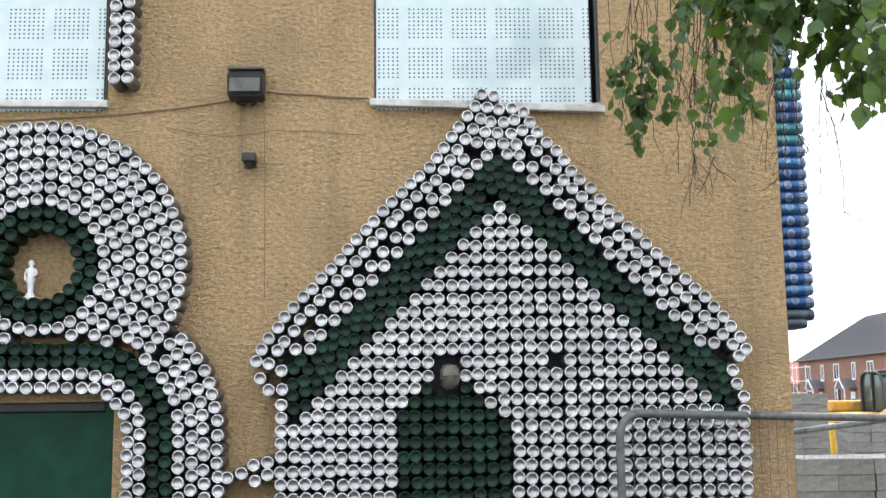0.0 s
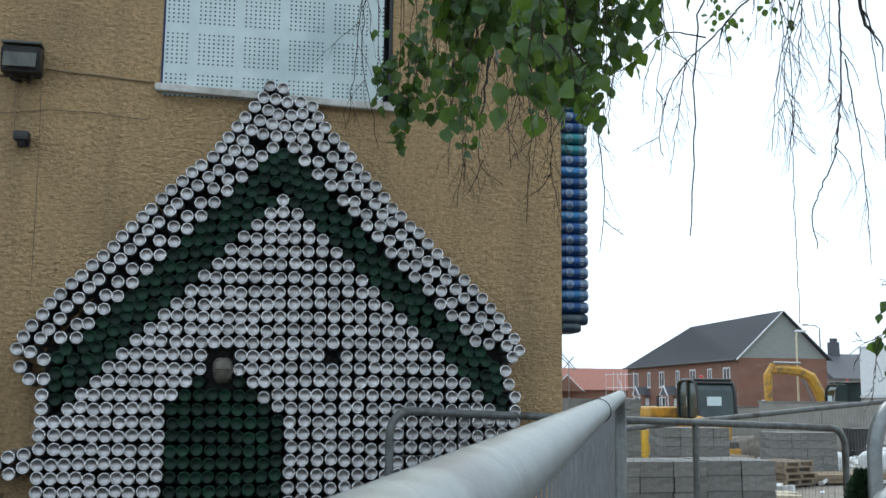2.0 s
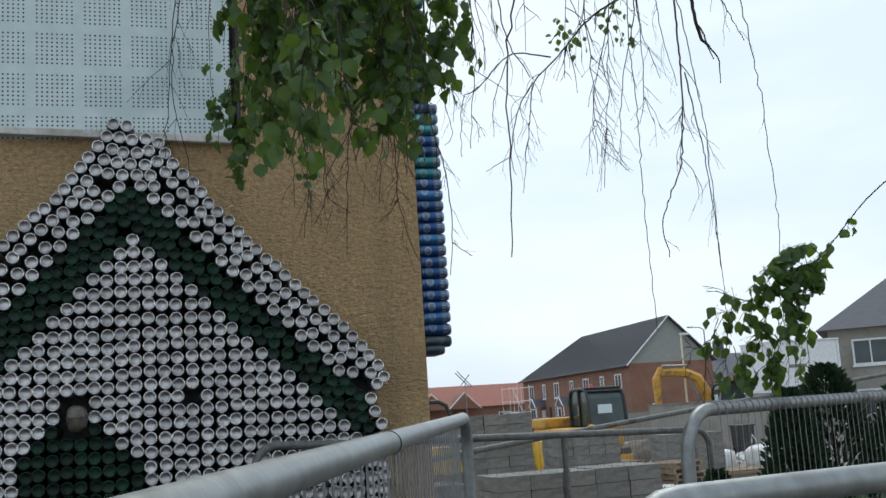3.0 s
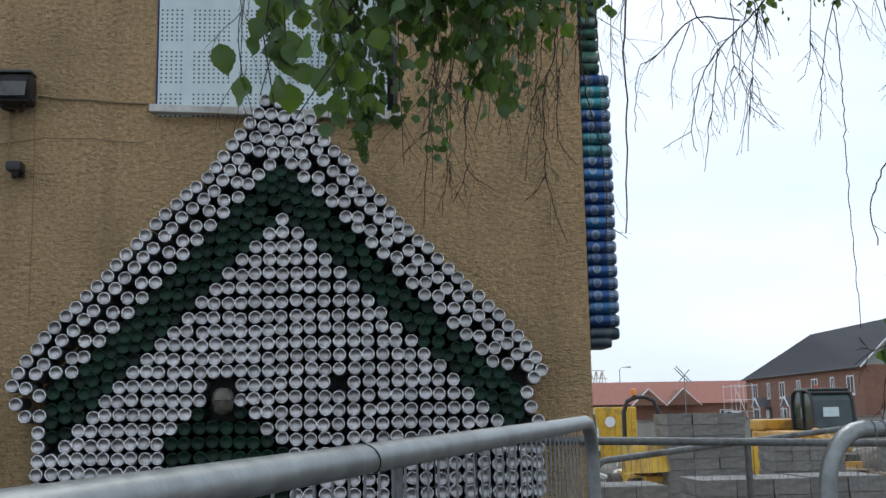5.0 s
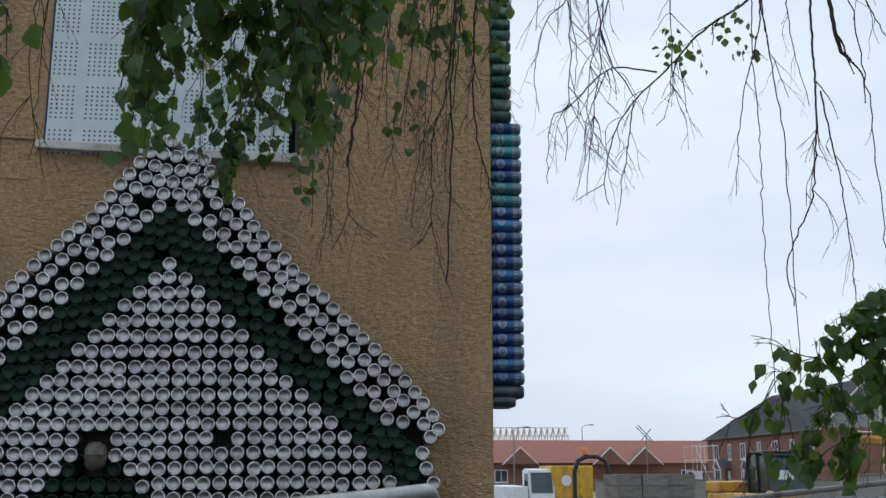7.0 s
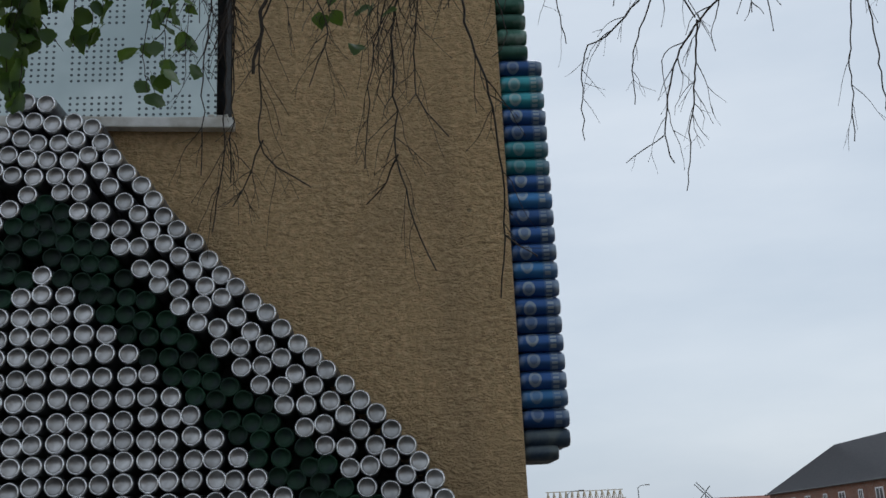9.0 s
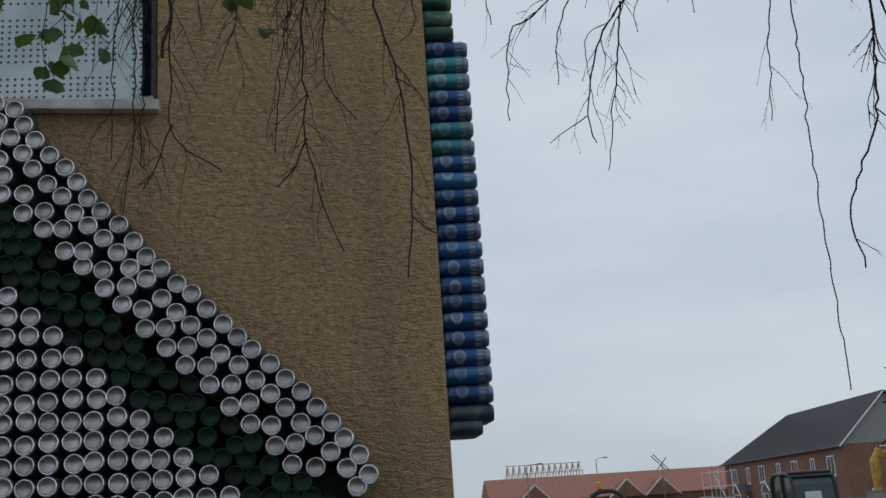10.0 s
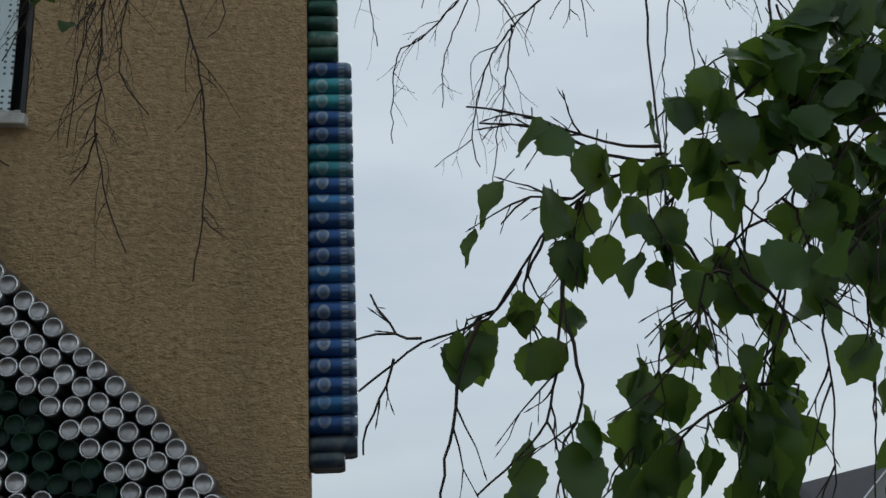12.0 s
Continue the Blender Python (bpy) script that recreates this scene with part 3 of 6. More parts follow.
def boarded_window(name, x0, x1, gap, tilt, lift):
    """An opening closed with a perforated steel sheet, with a dark slot beside it and a painted sill."""
    w = thing(name, "window closed with a pale perforated steel security sheet", "window", kind="structure")
    # solid panel; its colour gives the darkness behind the sheet
    part("backing", boxes((x0 + 0.003, x1 - 0.003, 0.12, 0.14, SILL_Z + 0.003, HEAD_Z - 0.003)), M_DARK_INSIDE, w, "near-black panel standing in for the unlit inside")
    part("sheet", boxes((x0 + 0.012, x1 - gap, -0.008, -0.001, SILL_Z - 0.03, HEAD_Z - 0.01), bevel=0.002), M_SHEET, w, "perforated galvanised steel sheet")
    part("edge_strip", boxes((x0 + 0.003, x0 + 0.0085, -0.001, 0.05, SILL_Z + 0.004, HEAD_Z - 0.004)), M_BLUE_EDGE, w, "dark blue edge strip")
    part("frame_post", boxes((x1 - 0.022, x1 - 0.003, 0.0, 0.1, SILL_Z + 0.004, HEAD_Z - 0.004), bevel=0.003), M_BLACK, w, "black steel frame post")
    part("lintel_strip", boxes((x0 + 0.012, x1 - 0.025, 0.02, 0.05, HEAD_Z - 0.05, HEAD_Z - 0.004)), M_BLACK, w)
    bm = boxes((x0 - 0.02, x1 + 0.015, -0.055, -0.009, SILL_Z - 0.036 + lift, SILL_Z + 0.003 + lift), bevel=0.006)
    bmesh.ops.rotate(bm, verts=bm.verts[:], cent=((x0 + x1) / 2, -0.03, SILL_Z), matrix=Matrix.Rotation(radians(tilt), 3, 'Y'))
    part("window_sill", bm, M_SILL, w, "chipped white painted concrete sill")
    tr = random.Random(name)
    bm = bmesh.new()
    for _ in range(9):
        x = x1 - 0.10 + tr.uniform(0, 0.09)
        s = tr.uniform(0.004, 0.011)
        box(bm, x - s, x + s, -0.042, -0.042 + 2 * s, SILL_Z - 0.014 + lift, SILL_Z - 0.014 + lift + s * 1.4, bevel=s * 0.3)
    part("mortar_crumbs", bm, M_SILL, w, "pale mortar crumbs lying on the sill")
    return w


boarded_window("window_1", *WIN["window_1"], 0.02, 0.6, 0.022)
boarded_window("window_2", *WIN["window_2"], 0.052, 1.9, 0.0)


def green_door():
    d = thing("door_1", "closed dark green painted door under a can arch", "door", kind="structure")
    part("leaf", boxes((DOOR_X0 + 0.06, DOOR_X1 - 0.06, 0.07, 0.11, 0.01, DOOR_TOP - 0.05), bevel=0.004), M_DOOR, d)
    part("jamb", boxes((DOOR_X1 - 0.058, DOOR_X1 - 0.003, 0.045, 0.12, 0.003, DOOR_TOP - 0.003), bevel=0.004), M_DOOR, d)
    part("jamb", boxes((DOOR_X0 + 0.003, DOOR_X0 + 0.058, 0.045, 0.12, 0.003, DOOR_TOP - 0.003), bevel=0.004), M_DOOR, d)
    part("head", boxes((DOOR_X0 + 0.06, DOOR_X1 - 0.06, 0.045, 0.12, DOOR_TOP - 0.047, DOOR_TOP - 0.003), bevel=0.004), M_BLACK, d, "dark door head")
    # panel painted dark in place of the unlit inside
    part("backing", boxes((DOOR_X0 + 0.003, DOOR_X1 - 0.003, 0.2, 0.22, 0.003, DOOR_TOP - 0.003)), M_DARK_INSIDE, d)


green_door()


# ---- lamps and cable on the wall ----
def floodlight():
    f = thing("floodlight", "old black floodlight mounted on the rendered wall", "floodlight", at=(-1.316, 0, 3.715))
    bm = bmesh.new()
    prism(bm, [(-0.03, -0.075), (-0.125, -0.06), (-0.15, 0.05), (-0.115, 0.075), (-0.03, 0.07)], "x", -0.093, 0.093)
    bmesh.ops.bevel(bm, geom=bm.edges[:], offset=0.008, segments=2, affect='EDGES')
    part("housing", bm, M_BLACK, f)
    bm = boxes((-0.078, 0.078, -0.151, -0.143, -0.05, 0.035), bevel=0.002)
    bmesh.ops.rotate(bm, verts=bm.verts[:], cent=(0, -0.147, 0), matrix=Matrix.Rotation(radians(-12), 3, 'X'))
    part("glass", bm, M_GLASS_DULL, f, "dull grey front glass")
    part("visor", boxes((-0.095, 0.095, -0.135, -0.03, 0.078, 0.092), bevel=0.004), M_GLASS_DULL, f, "grey dusty top cover")
    part("bracket", sweep(sweep(bmesh.new(), [(-0.05, -0.09, -0.07), (-0.05, -0.08, -0.09), (-0.02, -0.03, -0.09), (-0.02, -0.002, -0.08)], 0.007),
                          [(0.05, -0.09, -0.07), (0.05, -0.08, -0.09), (0.02, -0.03, -0.09), (0.02, -0.002, -0.08)], 0.007), M_BLACK, f, smooth=50)
    part("mounting_plate", boxes((-0.06, 0.06, -0.03, -0.002, -0.06, 0.05), bevel=0.004), M_BLACK, f)


floodlight()


def sensor_box():
    s = thing("sensor_lamp", "small black sensor lamp below the floodlight", "lamp", at=(-1.300, 0, 3.325))
    part("housing", boxes((-0.036, 0.036, -0.095, -0.02, -0.012, 0.035), bevel=0.008), M_BLACK, s, smooth=40)
    bm = bmesh.new()
    lathe(bm, [(-0.045, 0.006), (-0.035, 0.016), (-0.012, 0.02)], 12, "z", (0, -0.055, 0))
    part("lens", bm, M_BLACK, s, smooth=60)
    part("base_plate", boxes((-0.03, 0.03, -0.02, -0.002, -0.03, 0.03), bevel=0.003), M_BLACK, s)


sensor_box()
wires = thing("wall_cable", "thin sagging cable pinned along the rendered wall", "cable")


def cable_run(pts, r, sag=0.0):
    full = []
    for (a, b) in zip(pts, pts[1:]):
        for i in range(8):
            u = i / 8
            full.append((a[0] + (b[0] - a[0]) * u, -0.007, a[1] + (b[1] - a[1]) * u - sag * math.sin(math.pi * u)))
    full.append((pts[-1][0], -0.007, pts[-1][1]))
    part("cable", sweep(bmesh.new(), full, r, 6), M_CABLE, wires, smooth=60)


cable_run([(-1.22, 3.712), (-0.957, 3.690), (-0.68, 3.672)], 0.005, 0.004)
cable_run([(-1.41, 3.665), (-1.78, 3.610), (-2.30, 3.570), (-2.85, 3.560)], 0.005, 0.006)
cable_run([(-1.358, 3.64), (-1.348, 3.36)], 0.003)
cable_run([(-1.235, 3.64), (-1.225, 3.3), (-1.22, 2.6)], 0.002)
cable_run([(-1.72, 3.508), (-1.43, 3.463), (-1.19, 3.497), (-0.956, 3.494), (-0.70, 3.470)], 0.0022, 0.003)


# ---- drinks cans ----
CAN_R, CAN_L, SEG = 0.0328, 0.15, 20
END = [(CAN_L - 0.0130, CAN_R), (CAN_L - 0.0072, 0.0321), (CAN_L - 0.0027, 0.0301), (CAN_L - 0.0004, 0.0284), (CAN_L, 0.0272), (CAN_L - 0.0009, 0.0259), (CAN_L - 0.0042, 0.0246),
       (CAN_L - 0.0078, 0.0208), (CAN_L - 0.0108, 0.0158), (CAN_L - 0.0126, 0.0095), (CAN_L - 0.0134, 0.0040)]


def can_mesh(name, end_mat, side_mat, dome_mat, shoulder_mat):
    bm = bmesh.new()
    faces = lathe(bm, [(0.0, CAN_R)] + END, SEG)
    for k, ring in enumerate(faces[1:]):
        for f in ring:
            # bright rim, shade painted into shoulder and recessed dome
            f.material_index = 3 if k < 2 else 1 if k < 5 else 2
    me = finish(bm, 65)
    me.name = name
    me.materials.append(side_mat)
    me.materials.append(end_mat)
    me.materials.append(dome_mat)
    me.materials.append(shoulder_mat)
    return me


ME_SILVER = can_mesh("silver_can", M_CAN_END, M_CAN_SIDE, M_CAN_DOME_SHADED, M_CAN_SHOULDER_SHADED)
ME_GREEN = can_mesh("green_can", M_CAN_GREEN, M_CAN_GREEN, M_CAN_GREEN, M_CAN_GREEN)
can_rng = random.Random(11)


def joined_cans(name, me, mats, parent):
    """Many like cans as one mesh."""
    n = len(me.vertices)
    co = np.empty(n * 3)
    me.vertices.foreach_get("co", co)
    co = np.c_[co.reshape(-1, 3), np.ones(n)]
    polys = [tuple(p.vertices) for p in me.polygons]
    idx = [p.material_index for p in me.polygons]
    verts = np.concatenate([(co @ np.array(m).T)[:, :3] for m in mats])
    faces = [tuple(v + k * n for v in p) for k in range(len(mats)) for p in polys]
    big = bpy.data.meshes.new(name)
    big.from_pydata(verts.tolist(), [], faces)
    for m in me.materials:
        big.materials.append(m)
    big.polygons.foreach_set("material_index", idx * len(mats))
    big.polygons.foreach_set("use_smooth", [True] * len(faces))
    big.set_sharp_from_angle(angle=radians(55))
    ob = new(name, big)
    ob.parent = parent
    return tagged(ob, kind="stuff")


def mosaic(name, label, me, spots, category="can mosaic", limit=300, sunk=0.001):
    """A field of cans glued to the wall by their tops; each of the highest is a part."""
    holder = thing(name, label, category)
    spots = sorted(spots, key=lambda s: -s[1])
    mats = []
    for x, z in spots:
        dx, dz = can_rng.gauss(0, 0.0011), can_rng.gauss(0, 0.0011)
        mats.append(Matrix.Translation((x + dx, sunk - 0.002 + can_rng.uniform(-0.004, 0.0), z + dz))
                    @ Euler((can_rng.gauss(0, 0.022), can_rng.uniform(0, 6.28), can_rng.gauss(0, 0.022)), 'YXZ').to_matrix().to_4x4())
    for m in mats[:limit]:
        shared("can", me, holder, m)
    if mats[limit:]:
        joined_cans("can_rows", me, mats[limit:], holder)
    return holder


P, APEX = 0.0653, 3.054


def column(c):
    """Where a column of the hand-laid field stands; the spacing is closer towards both ends."""
    if c > 15:
        return 1.014 + 0.0643 * (c - 15)
    return 0.0676 * c if c >= 0 else 0.0640 * c + 0.00013 * c * c


def row(c, r):
    """The height of a can in row r; rows hang a little to one side and dip in the middle."""
    return APEX - r * (P if c >= 0 else 0.0660) - 0.010 * max(0.0, 1 - abs(r - 7.5) / 4.5)


def wave(c, r):
    """The gentle unevenness of hand-laid rows."""
    return 0.003 * noise.noise((c * 0.23, r * 0.23, 7.0)), 0.004 * noise.noise((c * 0.19, r * 0.31, 2.0))


def in_doorway(x, z):
    d = abs(x + 0.275)
    return d < 0.28 and z < 2.19 - max(0, d - 0.08)


field, band, doorway = [], [], []
for r in range(-4, 42):
    for c in range(-18, 19):
        dx, dz = wave(c, r)
        x, z = column(c) + dx, row(c, r) + dz
        if c == 4 and r == 12:
            continue
        edge = abs(c) == 18 and r >= (12 if c > 0 else 13)
        if edge:
            field.append((x, z) if c < 0 or r > 14 else (1.150 + 0.014 * (r - 12), z))
        elif in_doorway(x, z):
            if not (abs(x + 0.270) < 0.06 and 2.12 < z < 2.27):
                doorway.append((x, z))
        elif r >= 0 and abs(c) <= r:
            if not (abs(x + 0.270) < 0.07 and 2.14 < z < 2.28):
                field.append((x, z))
        elif r < abs(c) <= r + 5 and abs(c) < 18:
            band.append((x, z - 0.12 * P * (abs(c) - r - 1)))


def chain(pts, step=0.0655):
    out, left = [], 0.0
    for (x0, z0), (x1, z1) in zip(pts, pts[1:]):
        d = math.hypot(x1 - x0, z1 - z0)
        s = left
        while s <= d:
            out.append((x0 + (x1 - x0) * s / d, z0 + (z1 - z0) * s / d))
            s += step
        left = s - d
    return out


OUTER_R = [(0.130, 3.552), (0.187, 3.454), (0.279, 3.357), (0.501, 3.100), (0.729, 2.865), (0.966, 2.652), (1.173, 2.421), (1.230, 2.345), (1.246, 2.294)]
SECOND_R = [(0.120, 3.453), (0.201, 3.339), (0.290, 3.242), (0.516, 2.996), (0.745, 2.760), (0.968, 2.543), (1.142, 2.366), (1.190, 2.300), (1.214, 2.232)]
OUTER_L = [(-0.165, 3.527), (-0.284, 3.371), (-0.360, 3.262), (-0.507, 3.132), (-0.643, 2.989), (-0.777, 2.835), (-0.918, 2.680), (-1.063, 2.541), (-1.187, 2.369), (-1.262, 2.251)]
SECOND_L = [(-0.132, 3.461), (-0.245, 3.312), (-0.319, 3.201), (-0.472, 3.068), (-0.607, 2.922), (-0.741, 2.775), (-0.877, 2.621), (-1.024, 2.476), (-1.146, 2.305), (-1.190, 2.240)]
chains = chain(OUTER_R, 0.0667) + chain(SECOND_R, 0.0667) + chain(OUTER_L, 0.0662) + chain(SECOND_L, 0.0662)
border = []
# pairs of cans stepping down inside the two chains
for i in range(-1, 15):
    border += [(0.106 + 0.0648 * i, 3.262 - 0.0645 * i), (0.172 + 0.0648 * i, 3.261 - 0.0645 * i)]
for i in range(14):
    border += [(-0.222 - 0.0628 * i, 3.233 - 0.069 * i), (-0.157 - 0.0628 * i, 3.230 - 0.069 * i)]
# the crest and the two eaves
border += [(-0.087, 3.645), (-0.021, 3.639), (-0.123, 3.592), (-0.059, 3.574), (0.007, 3.565), (0.074, 3.576), (-0.098, 3.512), (-0.036, 3.504),
           (0.030, 3.502), (0.084, 3.513), (-0.068, 3.446), (-0.001, 3.444), (0.062, 3.440), (-0.186, 3.300), (-0.112, 3.382), (-0.044, 3.382),
           (0.023, 3.384), (0.096, 3.390), (-0.061, 3.322), (-0.120, 3.280), (-1.222, 2.192), (-1.172, 2.130), (-1.112, 2.232)]


def spaced(spots, least=0.057, taken=()):
    """Drops a can that would sit in another."""
    kept = []
    for x, z in spots:
        if all((x - a) ** 2 + (z - b) ** 2 > least * least for a, b in kept) and all((x - a) ** 2 + (z - b) ** 2 > least * least for a, b in taken):
            kept.append((x, z))
    return kept


def relaxed(spots, fixed, least=0.063, drop=0.052):
    """Pushes cans apart until they only touch; one that finds no room is left out."""
    p, f = np.array(spots), np.array(fixed)
    for _ in range(60):
        d = p[:, None, :] - p[None, :, :]
        r = np.sqrt((d ** 2).sum(2)) + np.eye(len(p))
        w = np.clip(least - r, 0, None) / r
        np.fill_diagonal(w, 0)
        step = 0.25 * (d * w[:, :, None]).sum(1)
        d = p[:, None, :] - f[None, :, :]
        r = np.sqrt((d ** 2).sum(2)) + 1e-6
        step += 0.5 * (d * (np.clip(least - r, 0, None) / r)[:, :, None]).sum(1)
        p = p + step
    return spaced([tuple(q) for q in p], drop, fixed)


chains = spaced(chains, 0.055)
border = chains + relaxed(spaced(border, 0.045), chains, 0.0645, 0.054)
silver_edge = [b for b in field if abs(b[0]) / P > (APEX - b[1]) / P - 2.5]


def under_eaves(x, z):
    """Inside the stepped pairs of the border."""
    slope = 3.345 - x if x > 0 else 3.37 + 1.09 * x
    eaves = 2.27 if 0.9 < x < 1.15 else 2.21 if -1.15 < x < -0.9 else 0.0
    return 1.99 < z < max(slope, eaves)


def filled(spots, others, least):
    """Sets further cans into the holes that are left between the rows."""
    have = np.array(spots + others)
    for iz in range(166):
        for ix in range(276):
            x, z = -1.14 + ix * 0.00825, 3.32 - iz * 0.008
            if under_eaves(x, z) and abs(x) > (APEX - z) + 0.03 and ((have - (x, z)) ** 2).sum(1).min() > least * least:
                spots.append((x, z))
                have = np.vstack([have, (x, z)])
    return spots


band = filled(relaxed([b for b in band if under_eaves(b[0], b[1] - 0.01)], border + silver_edge, 0.0625, 0.055), border + silver_edge, 0.0545)
field = spaced(field, 0.05, [b for b in border if b[1] < 2.3])
mosaic("can_gable_border", "zigzag double border of silver drinks cans glued to the wall", ME_SILVER, border)
mosaic("can_green_band", "roof band of dark green painted drinks cans", ME_GREEN, band, sunk=0.008)
mosaic("can_gable_field", "gable of silver drinks-can ends set in even rows", ME_SILVER, field)
mosaic("can_doorway", "arched doorway shape of dark green drinks cans", ME_GREEN, doorway)
# added black sheet: darkens the wall seen between the gable cans, as shade would
bed = bmesh.new()
prism(bed, [(-1.11, 0.1), (-1.13, 2.27), (-0.76, 2.74), (-0.20, 3.40), (-0.06, 3.56), (0.11, 3.52), (0.21, 3.40), (0.72, 2.87), (1.18, 2.36), (1.20, 0.1)], "y", -0.006, -0.0005)
tagged(part("adhesive_bed", bed, M_GAP_SHADE), "black sheet standing in for shade between the gable cans", "mastic", kind="structure")
link = [(-1.178, 1.780), (-1.240, 1.768), (-1.305, 1.728), (-1.240, 1.692), (-1.180, 1.716), (-1.372, 1.700)]
mosaic("can_link", "short bridge of silver cans between two mosaics", ME_SILVER, link)

# round window shape and arch over the door
CX, CZ = -2.338, 2.772
ring_silver, ring_green, arch_silver, arch_green = [], [], [], []
for k in range(9):
    rad = 0.205 + 0.0638 * k
    n = int(2 * math.pi * rad / 0.0662)
    for i in range(n):
        a = 2 * math.pi * (i + 0.5 * (k % 2)) / n
        p = (CX + rad * math.cos(a), CZ + rad * math.sin(a))
        if p[0] > -2.95 and not (p[1] < 2.40):
            (ring_green if k < 2 else ring_silver).append(p)
for k in range(8):
    rad = 0.235 + 0.0628 * k
    pts = [(-2.90, 1.925 + rad), (-2.10, 1.925 + rad)]
    pts += [(-2.10 + rad * math.sin(a), 1.925 + rad * math.cos(a)) for a in (math.pi / 2 * i / 14 for i in range(1, 15))]
    pts += [(-2.10 + rad + 0.022 * (k / 7), 0.05)]
    lane = [p for p in chain(pts, 0.0668) if k < 4 or math.hypot(p[0] - CX, p[1] - CZ) > 0.79 or p[0] > -1.66]
    (arch_green if k in (2, 3) else arch_silver).extend(lane)
arch_silver = spaced(arch_silver, 0.056)
arch_green = spaced(arch_green, 0.056, arch_silver)
ring_silver = spaced(ring_silver, 0.056, arch_silver + arch_green)
# cans set into the gusset where the ring meets the arch
have = np.array(arch_silver + arch_green + ring_silver + ring_green)
for iz in range(70):
    for ix in range(120):
        x, z = -2.36 + ix * 0.008, 2.66 - iz * 0.008
        near_ring = math.hypot(x - CX, z - CZ) < 0.735
        rad = math.hypot(max(0.0, x + 2.10), z - 1.925)
        if rad > 0.47 and math.hypot(x - CX, z - CZ) > 0.325 and (near_ring or rad < 0.68) and ((have - (x, z)) ** 2).sum(1).min() > 0.0595 ** 2:
            ring_silver.append((x, z))
            have = np.vstack([have, (x, z)])
# the same painted gap shade behind the ring
bed = bmesh.new()
turns = [math.pi * (i - 1) / 12 for i in range(15)]
rims = [[bed.verts.new((CX + q * math.cos(a), y, CZ + q * math.sin(a))) for a in turns] for q, y in ((0.21, -0.0005), (0.21, -0.006), (0.70, -0.006), (0.70, -0.0005))]
for a, b in zip(rims, rims[1:]):
    for k in range(len(turns) - 1):
        bed.faces.new((a[k], a[k + 1], b[k + 1], b[k]))
bmesh.ops.recalc_face_normals(bed, faces=bed.faces[:])
tagged(part("adhesive_bed", bed, M_GAP_SHADE), "black sheet standing in for shade between the ring cans", "mastic", kind="structure")
# and behind the arch, again in place of shade between cans
bed = bmesh.new()
prism(bed, [(-1.42, 0.1), (-1.43, 1.93), (-1.50, 2.24), (-1.66, 2.44), (-1.85, 2.40), (-1.90, 1.93), (-1.90, 0.1)], "y", -0.006, -0.0005)
tagged(part("adhesive_bed", bed, M_GAP_SHADE), "black sheet standing in for shade between the arch cans", "mastic", kind="structure")
mosaic("can_ring", "broad round ring of silver drinks-can ends", ME_SILVER, ring_silver)
mosaic("can_niche_ring", "inner ring of dark green cans round a niche", ME_GREEN, ring_green)
mosaic("can_arch", "arch of silver drinks cans round the green door", ME_SILVER, arch_silver)
mosaic("can_arch_band", "dark green band of cans within the arch", ME_GREEN, arch_green)
side_cols = [(-1.990 + 0.068 * (i % 2), 3.735 + 0.0665 * (i // 2) + 0.012 * (i % 2)) for i in range(36)]
mosaic("can_column", "two upright columns of silver cans beside a window", ME_SILVER, side_cols)


def statuette():
    """A small white figure on a round foot."""
    bm = bmesh.new()
    lathe(bm, [(0.0, 0.038), (0.012, 0.038), (0.018, 0.026), (0.04, 0.014), (0.085, 0.017), (0.105, 0.024), (0.125, 0.017),
               (0.15, 0.024), (0.165, 0.012), (0.172, 0.009), (0.182, 0.016), (0.196, 0.014), (0.205, 0.004)], 14, "z")
    sweep(bm, [(0.02, 0, 0.158), (0.032, -0.006, 0.135), (0.018, -0.018, 0.118)], [0.007, 0.006, 0.005], 8)
    sweep(bm, [(-0.02, 0, 0.158), (-0.03, 0.0, 0.13), (-0.026, -0.008, 0.098)], [0.007, 0.006, 0.005], 8)
    ob = part("statuette", bm, M_STATUE, smooth=60)
    ob.location = (-2.395, -0.075, CZ - 0.205 + CAN_R + 0.001)
    tagged(ob, "small white plaster statuette standing in a round niche", "statuette")


statuette()


def bulkhead():
    b = thing("bulkhead_lamp", "domed weathered brass lamp over the green can doorway", "lamp", at=(-0.270, 0, 2.192))
    bm = bmesh.new()
    lathe(bm, [(-0.070, 0.010), (-0.063, 0.030), (-0.042, 0.045), (0.0, 0.050), (0.032, 0.047), (0.053, 0.033), (0.060, 0.010)], 20, "z", (0, -0.165, 0))
    part("dome", bm, M_BROWN, b, smooth=60)
    bm = bmesh.new()
    lathe(bm, [(0.0, 0.03), (0.11, 0.03)], 14, "-y")
    part("stem", bm, M_BLACK, b, smooth=60)
    part("seam", boxes((-0.0505, 0.0505, -0.2165, -0.17, -0.003, 0.001), bevel=0.001), M_BLACK, b, "dark seam round the dome")


bulkhead()


# ---- strip of cans round the corner ----
def lying_can(name, mat, length, r):
    bm = bmesh.new()
    faces = lathe(bm, [(0.0, r * 0.8), (0.006, r * 0.86), (0.016, r), (length - 0.02, r), (length - 0.008, r * 0.93), (length - 0.001, r * 0.80),
                       (length, r * 0.76), (length - 0.006, r * 0.68), (length - 0.009, r * 0.3)], 20, "x")
    for row in faces[5:]:
        for f in row:
            f.material_index = 1
    me = finish(bm, 50)
    me.name = name
    me.materials.append(mat)
    me.materials.append(M_CAN_END)
    return me


